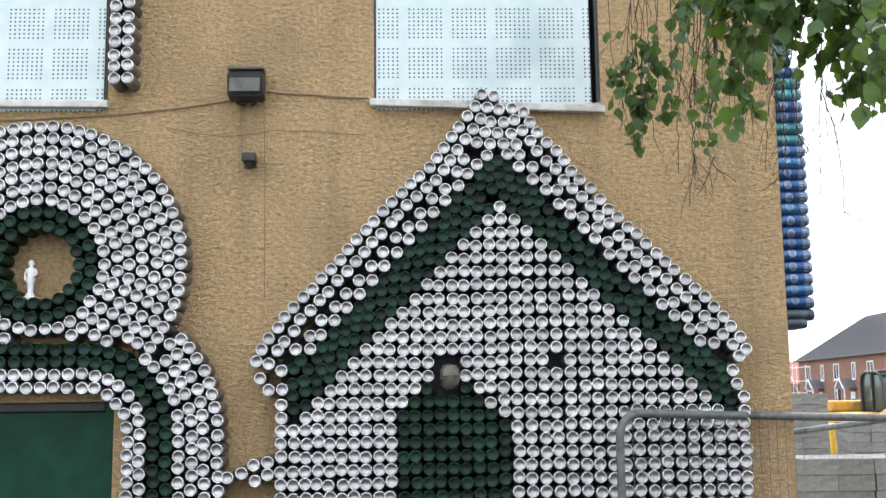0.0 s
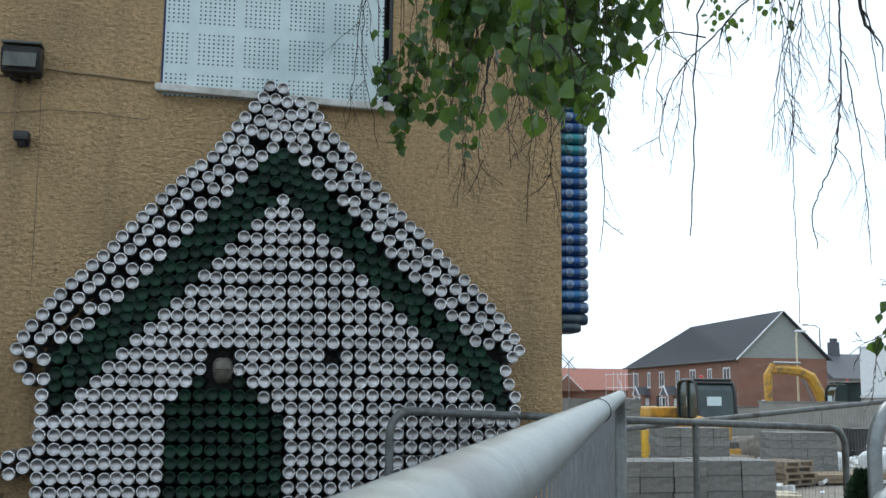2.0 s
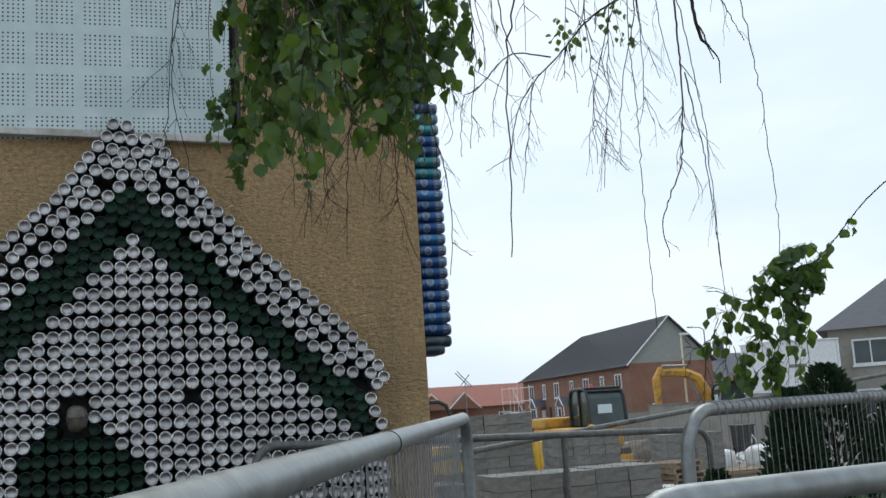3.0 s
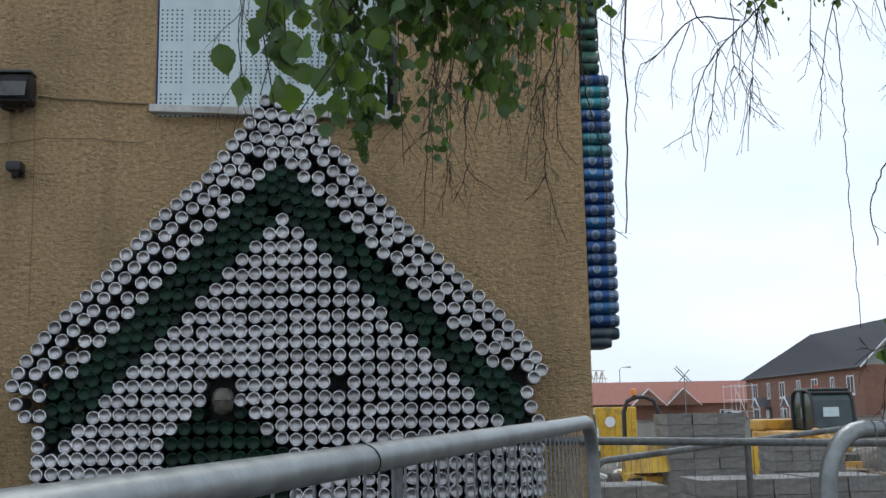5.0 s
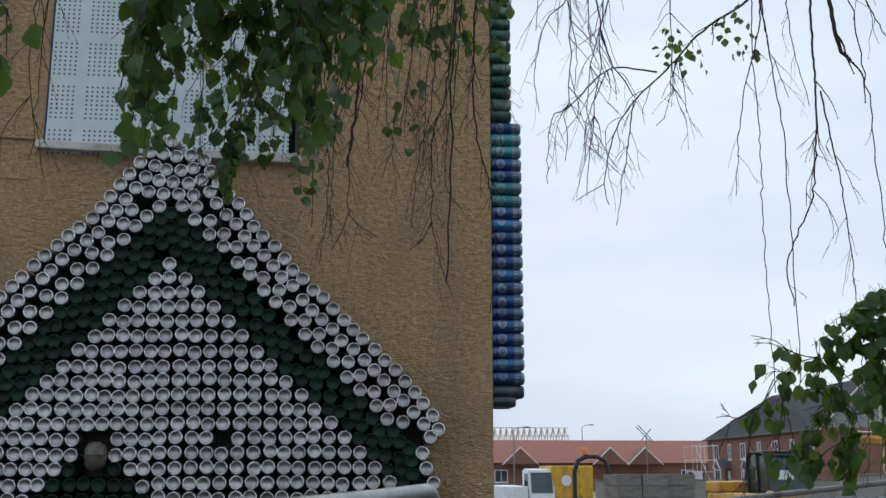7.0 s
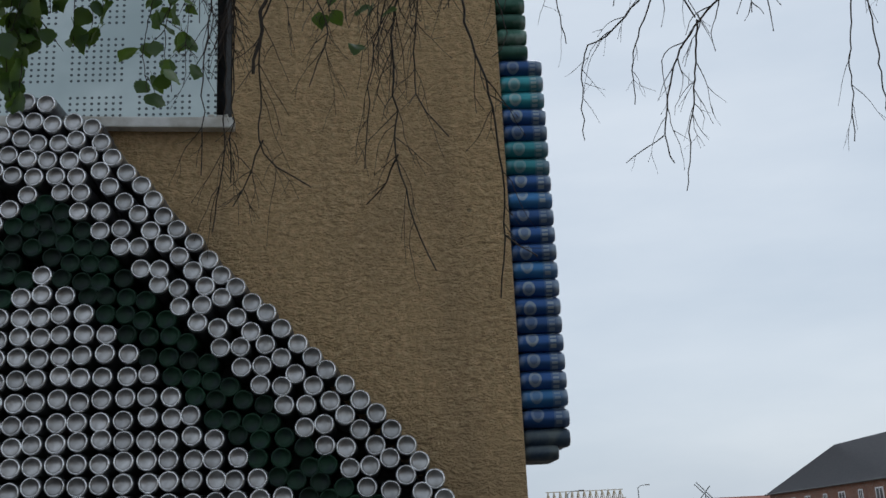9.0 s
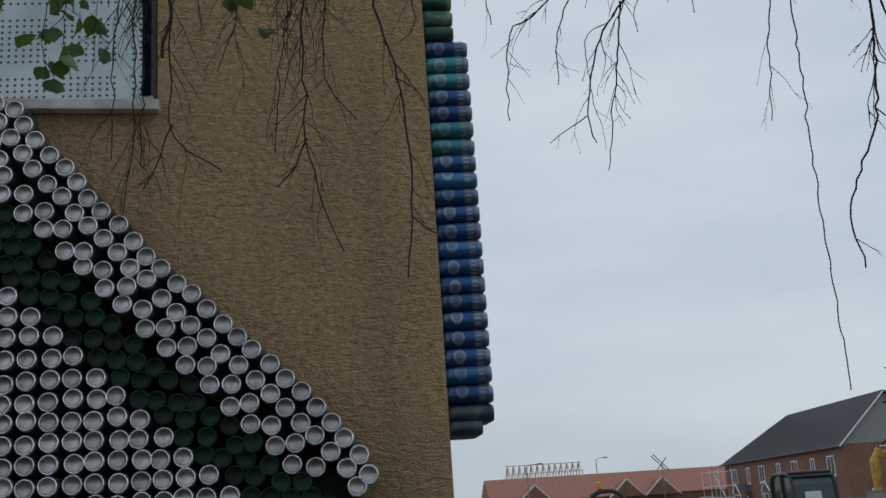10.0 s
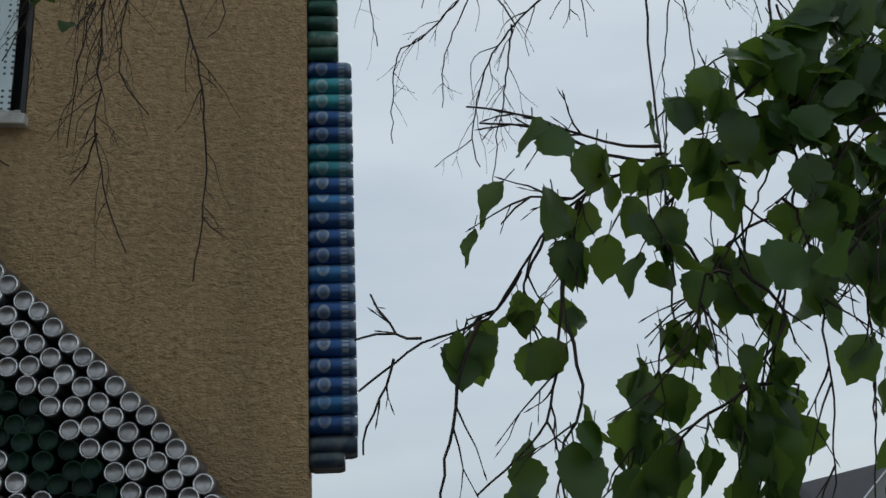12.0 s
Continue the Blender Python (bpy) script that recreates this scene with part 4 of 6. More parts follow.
strip = thing("can_strip", "upright strip of blue drinks cans glued to the side wall", "can mosaic")
STRIP_MESH = {"b": lying_can("blue_can", M_STRIP_BLUE, 0.158, 0.0325), "c": lying_can("teal_can", M_STRIP_CYAN, 0.158, 0.0325),
              "m": lying_can("faded_can", M_STRIP_MID, 0.158, 0.0325), "k": lying_can("black_can", M_STRIP_DARK, 0.156, 0.0325),
              "s": lying_can("short_black_can", M_STRIP_DARK, 0.115, 0.029), "g": lying_can("green_can_short", M_STRIP_GREEN, 0.112, 0.0318)}
order = "bccbbccbmbbbmbbbbbbmbk"
for col in range(3):
    y = 0.040 + 0.066 * col
    for i, kind in enumerate(order):
        z = 3.818 - 0.0629 * i
        m = Matrix.Translation((WALL_R - 0.001, y + can_rng.gauss(0, 0.0015), z)) @ Euler((can_rng.gauss(0, 0.25), can_rng.gauss(0, 0.014), can_rng.gauss(0, 0.014))).to_matrix().to_4x4()
        shared("can", STRIP_MESH[kind], strip, m)
    shared("can", STRIP_MESH["s"], strip, Matrix.Translation((WALL_R - 0.001, y, 3.818 - 0.0629 * 22 + 0.016)))
    for i in range(15):
        z = 3.882 + 0.0625 * i
        shared("can", STRIP_MESH["g"], strip, Matrix.Translation((WALL_R - 0.001, y + can_rng.gauss(0, 0.002), z)) @ Euler((can_rng.uniform(-3, 3), can_rng.gauss(0, 0.02), 0)).to_matrix().to_4x4())


# ---- site fence panels ----
def fence_panel(label, a, b, ztop_a, ztop_b, mid=0.5, foot=True, r=0.0205, drop=1.88, gap=0.052, face=1, wire=0.0012, tube=None):
    """A steel mesh site-fence panel from a to b: round tube frame with bent top corners, welded wires, block feet."""
    tube = tube or M_GALV
    f = thing("fence_panel", label, "fence", group="site fence panels", at=(a[0], a[1], 0))
    d = Vector((b[0] - a[0], b[1] - a[1], 0))
    n = d.length
    d.normalize()
    side = Vector((-d.y, d.x, 0))

    def at(s, z, off=0.0):
        return d * s + side * off + Vector((0, 0, z))

    def ztop(s):
        return ztop_a + (ztop_b - ztop_a) * s / n

    cr = 0.11
    pts = [at(0, ztop(0) - drop)]
    pts += [at(cr - cr * math.cos(t), ztop(0) - r - cr + cr * math.sin(t)) for t in (math.pi / 2 * i / 6 for i in range(7))]
    pts += [at(n * k / 8, ztop(n * k / 8) - r) for k in range(1, 8)]
    pts += [at(n - cr + cr * math.sin(t), ztop(n) - r - cr + cr * math.cos(t)) for t in (math.pi / 2 * i / 6 for i in range(7))]
    pts += [at(n, ztop(n) - drop)]
    part("frame_tube", sweep(bmesh.new(), pts, r, 14), tube, f, "dull galvanised tube frame", smooth=60)
    part("bottom_rail", sweep(bmesh.new(), [at(0.03, ztop(0) - drop + 0.12), at(n - 0.03, ztop(n) - drop + 0.12)], r * 0.8, 10), tube, f, smooth=60)
    if mid:
        part("middle_post", sweep(bmesh.new(), [at(n * mid, ztop(n * mid) - drop + 0.12), at(n * mid, ztop(n * mid) - 0.03)], r * 0.8, 10), tube, f, smooth=60)
    bm = bmesh.new()
    k = int((n - 0.06) / gap)
    for i in range(1, k + 1):
        s = (n - 0.06) * i / (k + 1) + 0.03
        if cr < s < n - cr:
            hook = [at(s, ztop(s) - r + (r + 0.001) * math.sin(a), face * (r + 0.001) * math.cos(a)) for a in ((0.0, 0.5, 1.0, 1.4) if face < 0 else (0.0, 0.35))]
        else:
            hook = [at(s, ztop(s) - 0.075, face * (r + 0.001))]
        sweep(bm, [at(s, ztop(s) - drop + 0.12, face * (r + 0.001))] + hook, wire, 5)
    for i in range(1, 8):
        z = drop * i / 8
        sweep(bm, [at(0.02, ztop(0) - z, face * (r + 0.005)), at(n - 0.02, ztop(n) - z, face * (r + 0.005))], wire * 0.9, 5)
    if face < 0:
        c, h = math.cos(1.05) * (r + 0.002), math.sin(1.05) * (r + 0.002)
        sweep(bm, [at(cr, ztop(cr) - r + h, -c), at(n - cr, ztop(n - cr) - r + h, -c)], wire, 5)
    part("wire_mesh", bm, M_WIRE, f, "fine welded wire mesh")
    if foot:
        for s in (0.0, n):
            c = at(s, 0)
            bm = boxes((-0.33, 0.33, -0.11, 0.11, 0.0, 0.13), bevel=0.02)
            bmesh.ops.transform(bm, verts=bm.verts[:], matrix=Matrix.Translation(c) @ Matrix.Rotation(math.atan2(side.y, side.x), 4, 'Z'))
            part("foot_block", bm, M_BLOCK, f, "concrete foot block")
    return f


FENCE = "galvanised steel mesh site-fence panel"
first = fence_panel(FENCE + " running out from the house wall", (-0.267, -5.62), (1.027, -2.24), 2.045, 2.097, mid=0, wire=0.0020, r=0.0185)
bm = bmesh.new()
out, across = Vector((1.294, 3.38, 0)).normalized(), Vector((-3.38, 1.294, 0)).normalized()
sweep(bm, [out * (1.86 + 0.010 * a) + Vector((0, 0, 2.045 + 0.052 * 1.86 / 3.62 - 0.0185)) + (across * math.cos(a) + Vector((0, 0, math.sin(a)))) * 0.0192 for a in (0.35 * i for i in range(19))], 0.0008, 5)
part("tie_wire", bm, M_BLACK, first, "thin dark wire tied round the top tube")
fence_panel(FENCE + " close to the can mosaic", (0.54, -0.33), (3.45, 0.50), 2.02, 1.925, mid=0.62, tube=M_GALV_OLD)
fence_panel(FENCE + " between birch twigs and shrubs", (1.20, -3.348), (3.40, -2.08), 2.081, 2.083, mid=0.5, r=0.0155, face=-1, wire=0.0010, gap=0.0335, tube=M_GALV_MID)
fence_panel(FENCE + " standing across the path", (0.58, -4.28), (3.60, -3.70), 1.985, 1.985, mid=0.5, tube=M_GALV)
fence_panel(FENCE + " leaning up a bank", (2.0, 2.33), (11.6, 6.90), 1.79, 2.47, mid=0, tube=M_GALV_OLD, r=0.024)


M_NOTICE = material("pale_notice", (0.55, 0.66, 0.68), (0.65, 0.75, 0.76), 10, 0.6)


# ---- birch tree hanging over the path ----
def leaf_mesh(name, w, curl):
    """A toothed, pointed birch leaf, 1 long, hanging down -z from its stalk, folded along the midrib."""
    out = [(0.0, 0.0), (0.16, -0.07), (0.30, -0.13), (0.36, -0.24), (0.44, -0.27), (0.43, -0.38), (0.47, -0.43), (0.40, -0.53), (0.39, -0.60), (0.27, -0.70), (0.22, -0.80), (0.10, -0.89), (0.0, -1.0)]
    bm = bmesh.new()
    mid = [bm.verts.new((0, curl * 0.18 * z * z, z)) for _, z in out]
    for s in (1, -1):
        rim = [mid[0]] + [bm.verts.new((s * x * w, curl * 0.18 * z * z - 0.22 * x * w - 0.05 * math.sin(z * 9 + s), z)) for x, z in out[1:-1]] + [mid[-1]]
        for i in range(len(out) - 1):
            loop = [mid[i], rim[i], rim[i + 1], mid[i + 1]]
            loop = [v for k, v in enumerate(loop) if v not in loop[:k]]
            if len(loop) > 2:
                bm.faces.new(loop if s > 0 else loop[::-1])
    sweep(bm, [(0, 0, 0.0), (0.01, 0.01, 0.12), (0.02, 0.03, 0.26)], 0.012, 4)
    me = finish(bm, 70)
    me.name = name
    me.materials.append(M_LEAF)
    return me


LEAVES = [leaf_mesh("leaf_a", 0.95, 1.0), leaf_mesh("leaf_b", 0.85, -0.8), leaf_mesh("leaf_c", 1.05, 0.3)]
tree = thing("birch_tree", "overhanging birch tree with bare hanging twigs and toothed green leaves", "tree", at=(3.9, -4.6, 0))
T0 = Vector((3.9, -4.6, 0))
tr = random.Random(5)
leaf_spots = []


def add_leaf(p, size, spread=0.9):
    rot = Euler((tr.gauss(0.15, 0.45) * spread, tr.gauss(0, 0.35) * spread, tr.uniform(0, 6.28))).to_matrix().to_4x4()
    leaf_spots.append((tr.randrange(3), Matrix.Translation(Vector(p) - T0) @ rot @ Matrix.Diagonal((size, size, size, 1))))


def strand(top, tip, r0=0.0028, leafy=0.0, leaf=0.04, twiglets=5, reach=0.16, wander=0.05, bare_from=0.0):
    """A drooping twig from top to tip with side twiglets, with leaves on its lower part where leafy."""
    top, tip = Vector(top), Vector(tip)
    n = 11
    pts = []
    off = Vector((tr.uniform(-1, 1), tr.uniform(-1, 1), 0)) * wander
    for i in range(n):
        u = i / (n - 1)
        p = top.lerp(tip, u) + off * math.sin(math.pi * u) + Vector((tr.gauss(0, 1), tr.gauss(0, 1), tr.gauss(0, 0.4))) * 0.012 * min(1, wander * 20)
        pts.append(p)
    pts[0], pts[-1] = top, tip
    bm = bmesh.new()
    sweep(bm, [p - T0 for p in pts], [r0 * (1 - 0.72 * i / (n - 1)) for i in range(n)], 5)
    for k in range(twiglets):
        u = tr.uniform(max(0.15, bare_from), 0.93)
        a = top.lerp(tip, u) + off * math.sin(math.pi * u)
        i = min(n - 2, int(u * (n - 1)))
        a = pts[i].lerp(pts[i + 1], u * (n - 1) - i)
        ang = tr.uniform(0, 6.28)
        ln = reach * tr.uniform(0.45, 1.1)
        q = [a]
        d = Vector((math.cos(ang) * 0.75, math.sin(ang) * 0.75, -0.65))
        for j in range(3):
            d = (d + Vector((tr.gauss(0, 0.25), tr.gauss(0, 0.25), -0.25))).normalized()
            q.append(q[-1] + d * ln / 3)
        sweep(bm, [p - T0 for p in q], [r0 * 0.5, r0 * 0.42, r0 * 0.34, r0 * 0.22], 4)
        if tr.random() < 0.5:
            e = q[2]
            sweep(bm, [e - T0, e + Vector((tr.gauss(0, 0.03), tr.gauss(0, 0.03), -0.045)) - T0], [r0 * 0.34, r0 * 0.2], 4)
        if leafy and tr.random() < leafy:
            for p in q[1:]:
                add_leaf(p, leaf * tr.uniform(0.65, 1.2))
    if leafy:
        for k in range(int(leafy * 9)):
            u = tr.uniform(bare_from, 1.0)
            i = min(n - 2, int(u * (n - 1)))
            p = pts[i].lerp(pts[i + 1], u * (n - 1) - i) + Vector((tr.gauss(0, 0.02), tr.gauss(0, 0.02), 0))
            add_leaf(p, leaf * tr.uniform(0.7, 1.25))
    part("twig", bm, M_BARK, tree, smooth=60)


# trunk and limbs
part("trunk", sweep(bmesh.new(), [Vector(p) for p in ((0, 0, 0), (0.03, 0.02, 0.8), (-0.02, 0.05, 2.0), (0.05, 0.0, 3.4), (0.0, 0.05, 5.0), (0.02, 0, 6.6))],
                    [0.17, 0.14, 0.125, 0.10, 0.07, 0.03], 14), M_BARK, tree, "dark birch trunk", smooth=60)
MAIN_BOUGHS = [((3.92, -4.58, 2.9), (2.9, -4.0, 3.75), (1.7, -3.35, 4.05), (0.7, -3.0, 3.95), (-0.1, -2.85, 3.75)),
         ((3.92, -4.55, 3.4), (3.3, -3.2, 4.4), (2.6, -1.8, 4.85), (1.9, -0.7, 4.95), (0.9, -0.6, 4.85), (0.1, -0.6, 4.7)),
         ((3.90, -4.55, 2.3), (3.55, -3.8, 2.75), (3.2, -3.0, 3.0), (2.86, -2.56, 2.99)),
         ((3.95, -4.5, 4.2), (3.6, -2.6, 4.9), (3.2, -1.0, 5.2), (2.9, 0.0, 5.1))]
for pts in MAIN_BOUGHS:
    base = 0.045 if pts[0][2] > 2.5 else 0.011
    part("limb", sweep(bmesh.new(), [Vector(p) - T0 for p in pts], [base / 0.045 * (0.045 - 0.041 * (i / (len(pts) - 1)) ** 0.6) for i in range(len(pts))], 9), M_BARK, tree, smooth=60)

# leafy curtain over the path
for k in range(34):
    u = k / 33
    x = 0.27 + 0.50 * u + tr.gauss(0, 0.02)
    low = 2.84 - 0.06 * math.sin(u * 9) + tr.uniform(-0.07, 0.12)
    if 0.42 < x < 0.54:
        low += 0.07
    if x < 0.30:
        low += 0.12
    strand((x + tr.gauss(0.05, 0.05), -2.95 + tr.gauss(0, 0.1), 3.85), (x, -2.9 + tr.gauss(0, 0.09), low), leafy=1.0, leaf=0.044, twiglets=9, reach=0.10, bare_from=0.45)
# a higher, farther spray before the wall
for k in range(22):
    u = k / 21
    x = 0.62 + 0.68 * u + tr.gauss(0, 0.02)
    low = 3.52 + 0.16 * u + tr.uniform(-0.06, 0.14)
    strand((x + 0.03, -1.15 + tr.gauss(0, 0.1), 4.6), (x, -1.3 + tr.gauss(0, 0.1), low), leafy=0.95 if x < 0.85 else 0.5, leaf=0.055 if x < 0.85 else 0.048, twiglets=6, reach=0.12, bare_from=0.5)
for x, z in ((0.275, 2.52), (0.30, 2.48), (0.325, 2.475), (0.315, 2.55)):
    strand((x + 0.06, -3.75, 3.5), (x, -3.86 + tr.gauss(0, 0.03), z), leafy=0.9, leaf=0.034, twiglets=5, reach=0.06, bare_from=0.76)
for x, z in ((0.32, 3.11), (0.36, 3.16), (0.40, 3.12), (0.46, 3.17), (0.50, 3.12)):
    strand((x + 0.05, -1.5, 4.4), (x, -1.6 + 0.4 * (x - 0.48), z), leafy=0.9, leaf=0.045, twiglets=5, reach=0.09, bare_from=0.72)
for x, z in ((0.84, 2.98), (0.92, 3.02)):
    strand((x + 0.05, -2.95, 3.85), (x, -2.92, z), leafy=0.7, leaf=0.042, twiglets=5, reach=0.1, bare_from=0.6)


def smooth_line(pts, step=0.035):
    """A rounded line through the points."""
    pts = [Vector(p) for p in pts]
    q = [pts[0] * 2 - pts[1]] + pts + [pts[-1] * 2 - pts[-2]]
    out = []
    for i in range(1, len(q) - 2):
        n = max(2, int((q[i + 1] - q[i]).length / step))
        for k in range(n):
            t = k / n
            out.append(0.5 * (2 * q[i] + (q[i + 1] - q[i - 1]) * t + (2 * q[i - 1] - 5 * q[i] + 4 * q[i + 1] - q[i + 2]) * t * t
                              + (3 * q[i] - q[i - 1] - 3 * q[i + 1] + q[i + 2]) * t ** 3))
    return out + [pts[-1]]


def side_twig(bm, p, d, length, r, level, droop=2.6):
    """A thin twig that leaves its bearer at an angle, kinks at its buds and hangs down at the end."""
    step = 0.009 if length < 0.05 else 0.018 if length < 0.12 else 0.03
    n = max(3, int(length / step))
    pts = [p]
    for i in range(n):
        d = (d + Vector((tr.gauss(0, 0.16), tr.gauss(0, 0.16), tr.gauss(0, 0.10) - droop * step * 2)))
        d.normalize()
        pts.append(pts[-1] + d * length / n)
    sweep(bm, [q - T0 for q in pts], [r * (1 - 0.6 * i / n) for i in range(n + 1)], 4)
    # a bud at the end
    e = pts[-1]
    sweep(bm, [e - T0, e + d * 0.004 - T0, e + d * 0.009 - T0], [r * 0.5, r * 0.8, r * 0.15], 4)
    if level:
        for _ in range(tr.choice((0, 1, 1, 2))):
            i = tr.randrange(1, n)
            v = (pts[i + 1] - pts[i]).normalized()
            v = (v + Vector((tr.gauss(0, 0.55), tr.gauss(0, 0.4), tr.gauss(0, 0.3)))).normalized()
            side_twig(bm, pts[i], v, length * tr.uniform(0.25, 0.5), r * 0.7, 0)
    return pts


def hanging(pts, y=0.0, r0=0.004, r1=0.0014, twigs=5, reach=0.2, after=0.2, leaves=0, leaf=0.04, bend=0.05, step=0.035, upto=0.88):
    """A branch along points (x, z) at depth y that grows thin and carries kinked side twigs and, in places, leaves."""
    sway = tr.uniform(-bend, bend)
    line = smooth_line([(x, y + sway * i, z) for i, (x, z) in enumerate(pts)], step)
    n = len(line)
    line = [p + Vector((tr.gauss(0, 1), tr.gauss(0, 1), 0)) * 0.08 * step for p in line]
    bm = bmesh.new()
    sweep(bm, [p - T0 for p in line], [r0 + (r1 - r0) * (i / (n - 1)) ** 0.7 for i in range(n)], 6)
    for _ in range(twigs):
        u = tr.uniform(after, 0.96)
        i = min(n - 2, int(u * (n - 1)))
        v = (line[i + 1] - line[i]).normalized()
        v = (v * 1.1 + Vector((tr.choice((-1, 1)) * tr.uniform(0.35, 1.0), tr.gauss(0, 0.5), tr.gauss(0, 0.15)))).normalized()
        q = side_twig(bm, line[i], v, reach * tr.uniform(0.35, 1.15), max(0.0011, (r0 + (r1 - r0) * u) * 0.6), 1)
        if leaves and tr.random() < 0.6:
            add_leaf(q[-1], leaf * tr.uniform(0.7, 1.15))
    for _ in range(leaves):
        u = tr.uniform(after, upto)
        p = line[min(n - 1, int(u * (n - 1)))]
        add_leaf(p + Vector((tr.gauss(0, 0.012), tr.gauss(0, 0.012), 0.0)), leaf * tr.uniform(0.6, 1.2))
    part("twig", bm, M_BARK, tree, smooth=60)


# bare twigs below the curtain and beside it
for x, y, z, k in ((0.63, -3.18, 2.66, 5), (0.98, -3.04, 2.49, 0), (1.20, -2.9, 2.72, 7), (1.27, -2.95, 2.68, 8), (1.33, -2.9, 2.80, 5), (0.53, -2.9, 2.50, 6), (0.49, -2.85, 2.64, 4),
                   (0.88, -2.9, 2.78, 3), (0.17, -2.85, 2.70, 4), (0.10, -2.85, 2.78, 3), (1.5, -2.7, 2.92, 4)):
    hanging([(x + tr.gauss(0.1, 0.05), 3.95), (x + tr.gauss(0.05, 0.03), 3.45), (x + tr.gauss(0.0, 0.03), 3.0), (x, z)], y, 0.0042 if k == 0 else 0.0032, 0.0015 if k == 0 else 0.0008, k * 2, 0.17, 0.5)
for x, y, z in ((2.0, -2.13, 2.31), (2.35, -2.05, 2.30)):
    hanging([(x - 0.12, 4.3), (x - 0.02, 3.6), (x + 0.02, 3.0), (x, z)], y, 0.003, 0.0012, 2, 0.1)
for x, z in ((1.05, 3.05), (1.16, 3.02)):
    strand((x + 0.1, -3.0, 4.0), (x, -2.95, z), leafy=0.35, leaf=0.035, twiglets=4, reach=0.14, bare_from=0.5)
# twigs hanging before the wall
WY = -1.2
hanging([(0.886, 4.092), (0.843, 3.563), (0.800, 3.348), (0.800, 3.198), (0.807, 3.055), (0.907, 2.976)], WY, 0.0048, 0.0014, 16, 0.16, 0.35, bend=0.02)
hanging([(0.807, 3.069), (0.779, 2.998), (0.743, 2.919)], WY, 0.0022, 0.0014, 6, 0.10)
hanging([(0.793, 4.092), (0.764, 3.541), (0.721, 3.363), (0.721, 3.055), (0.693, 2.862)], WY, 0.0038, 0.0014, 19, 0.16, 0.45, bend=0.02)
hanging([(0.707, 4.092), (0.700, 3.541), (0.671, 3.305), (0.664, 3.005)], WY, 0.0032, 0.0014, 15, 0.14, 0.5, bend=0.02)
hanging([(1.208, 4.092), (1.165, 3.577), (1.108, 3.355), (1.108, 3.069), (1.129, 2.905), (1.179, 2.754)], WY, 0.0048, 0.0014, 21, 0.17, 0.3, bend=0.02)
hanging([(1.108, 3.026), (1.079, 2.976), (1.029, 2.940)], WY, 0.0022, 0.0013, 4, 0.07)
hanging([(1.236, 4.092), (1.194, 3.577), (1.165, 3.384), (1.158, 3.162), (1.222, 3.055)], WY, 0.0038, 0.0014, 15, 0.14, 0.4, bend=0.02)
hanging([(1.136, 4.092), (1.108, 3.527), (1.065, 3.320), (1.029, 3.012)], WY, 0.0032, 0.0013, 15, 0.14, 0.45, bend=0.02)
hanging([(1.279, 4.092), (1.265, 3.577), (1.279, 3.355), (1.315, 3.205), (1.337, 3.055), (1.337, 2.826), (1.322, 2.690)], WY, 0.0051, 0.0016, 15, 0.14, 0.3, bend=0.01)
hanging([(1.337, 2.833), (1.365, 2.790), (1.394, 2.754)], WY, 0.0020, 0.0011, 3, 0.06)
hanging([(1.322, 4.092), (1.337, 3.556), (1.372, 3.327), (1.337, 3.270)], WY, 0.0032, 0.0013, 12, 0.14, 0.4, bend=0.02)
hanging([(0.957, 4.092), (0.929, 3.506), (0.957, 3.312), (0.914, 3.169)], WY, 0.0032, 0.0013, 15, 0.14, 0.45, bend=0.02)
hanging([(0.850, 4.092), (0.829, 3.627), (0.811, 3.377), (0.787, 3.219)], WY, 0.0076, 0.0041, 6, 0.14, 0.3, bend=0.01)
hanging([(0.764, 4.092), (0.743, 3.520), (0.736, 3.270), (0.728, 2.983)], WY, 0.0035, 0.0014, 19, 0.14, 0.45, bend=0.02)
for x, z in ((0.628, 3.198), (1.043, 3.255)):
    hanging([(x + 0.05, 4.1), (x + 0.02, 3.7), (x + 0.01, 3.45), (x, z)], WY, 0.0019, 0.0008, 6, 0.09, 0.62, 6, 0.056, bend=0.01)
for x, z, k in ((0.66, 3.36, 14), (0.74, 3.30, 16), (0.90, 3.40, 14), (1.00, 3.34, 16), (1.07, 3.22, 18), (1.15, 3.36, 16), (1.24, 3.42, 12), (1.37, 3.36, 12)):
    hanging([(x + 0.05, 4.1), (x + 0.03, 3.75), (x + 0.01, 3.52), (x, z)], WY, 0.0030, 0.0011, k, 0.14, 0.45, bend=0.02)
# leafy twigs hanging before the boarded window
for pts, n in (([(0.69, 3.76), (0.67, 3.35), (0.633, 3.116), (0.641, 3.009)], 10), ([(0.74, 3.76), (0.71, 3.35), (0.674, 3.13), (0.69, 3.0)], 6), ([(0.55, 3.76), (0.54, 3.35), (0.53, 3.124)], 9),
               ([(0.45, 3.76), (0.45, 3.35), (0.42, 3.14), (0.412, 3.02)], 20), ([(0.39, 3.76), (0.39, 3.35), (0.38, 3.1), (0.396, 2.99)], 18)):
    hanging(pts, -1.6, 0.0020, 0.0008, 3, 0.05, 0.62, n, 0.050, 0.01, step=0.012, upto=1.0)
hanging([(1.01, 4.1), (0.98, 3.6), (0.96, 3.36)], WY, 0.0022, 0.0008, 2, 0.06, 0.7, 4, 0.05, 0.01, step=0.012, upto=1.0)
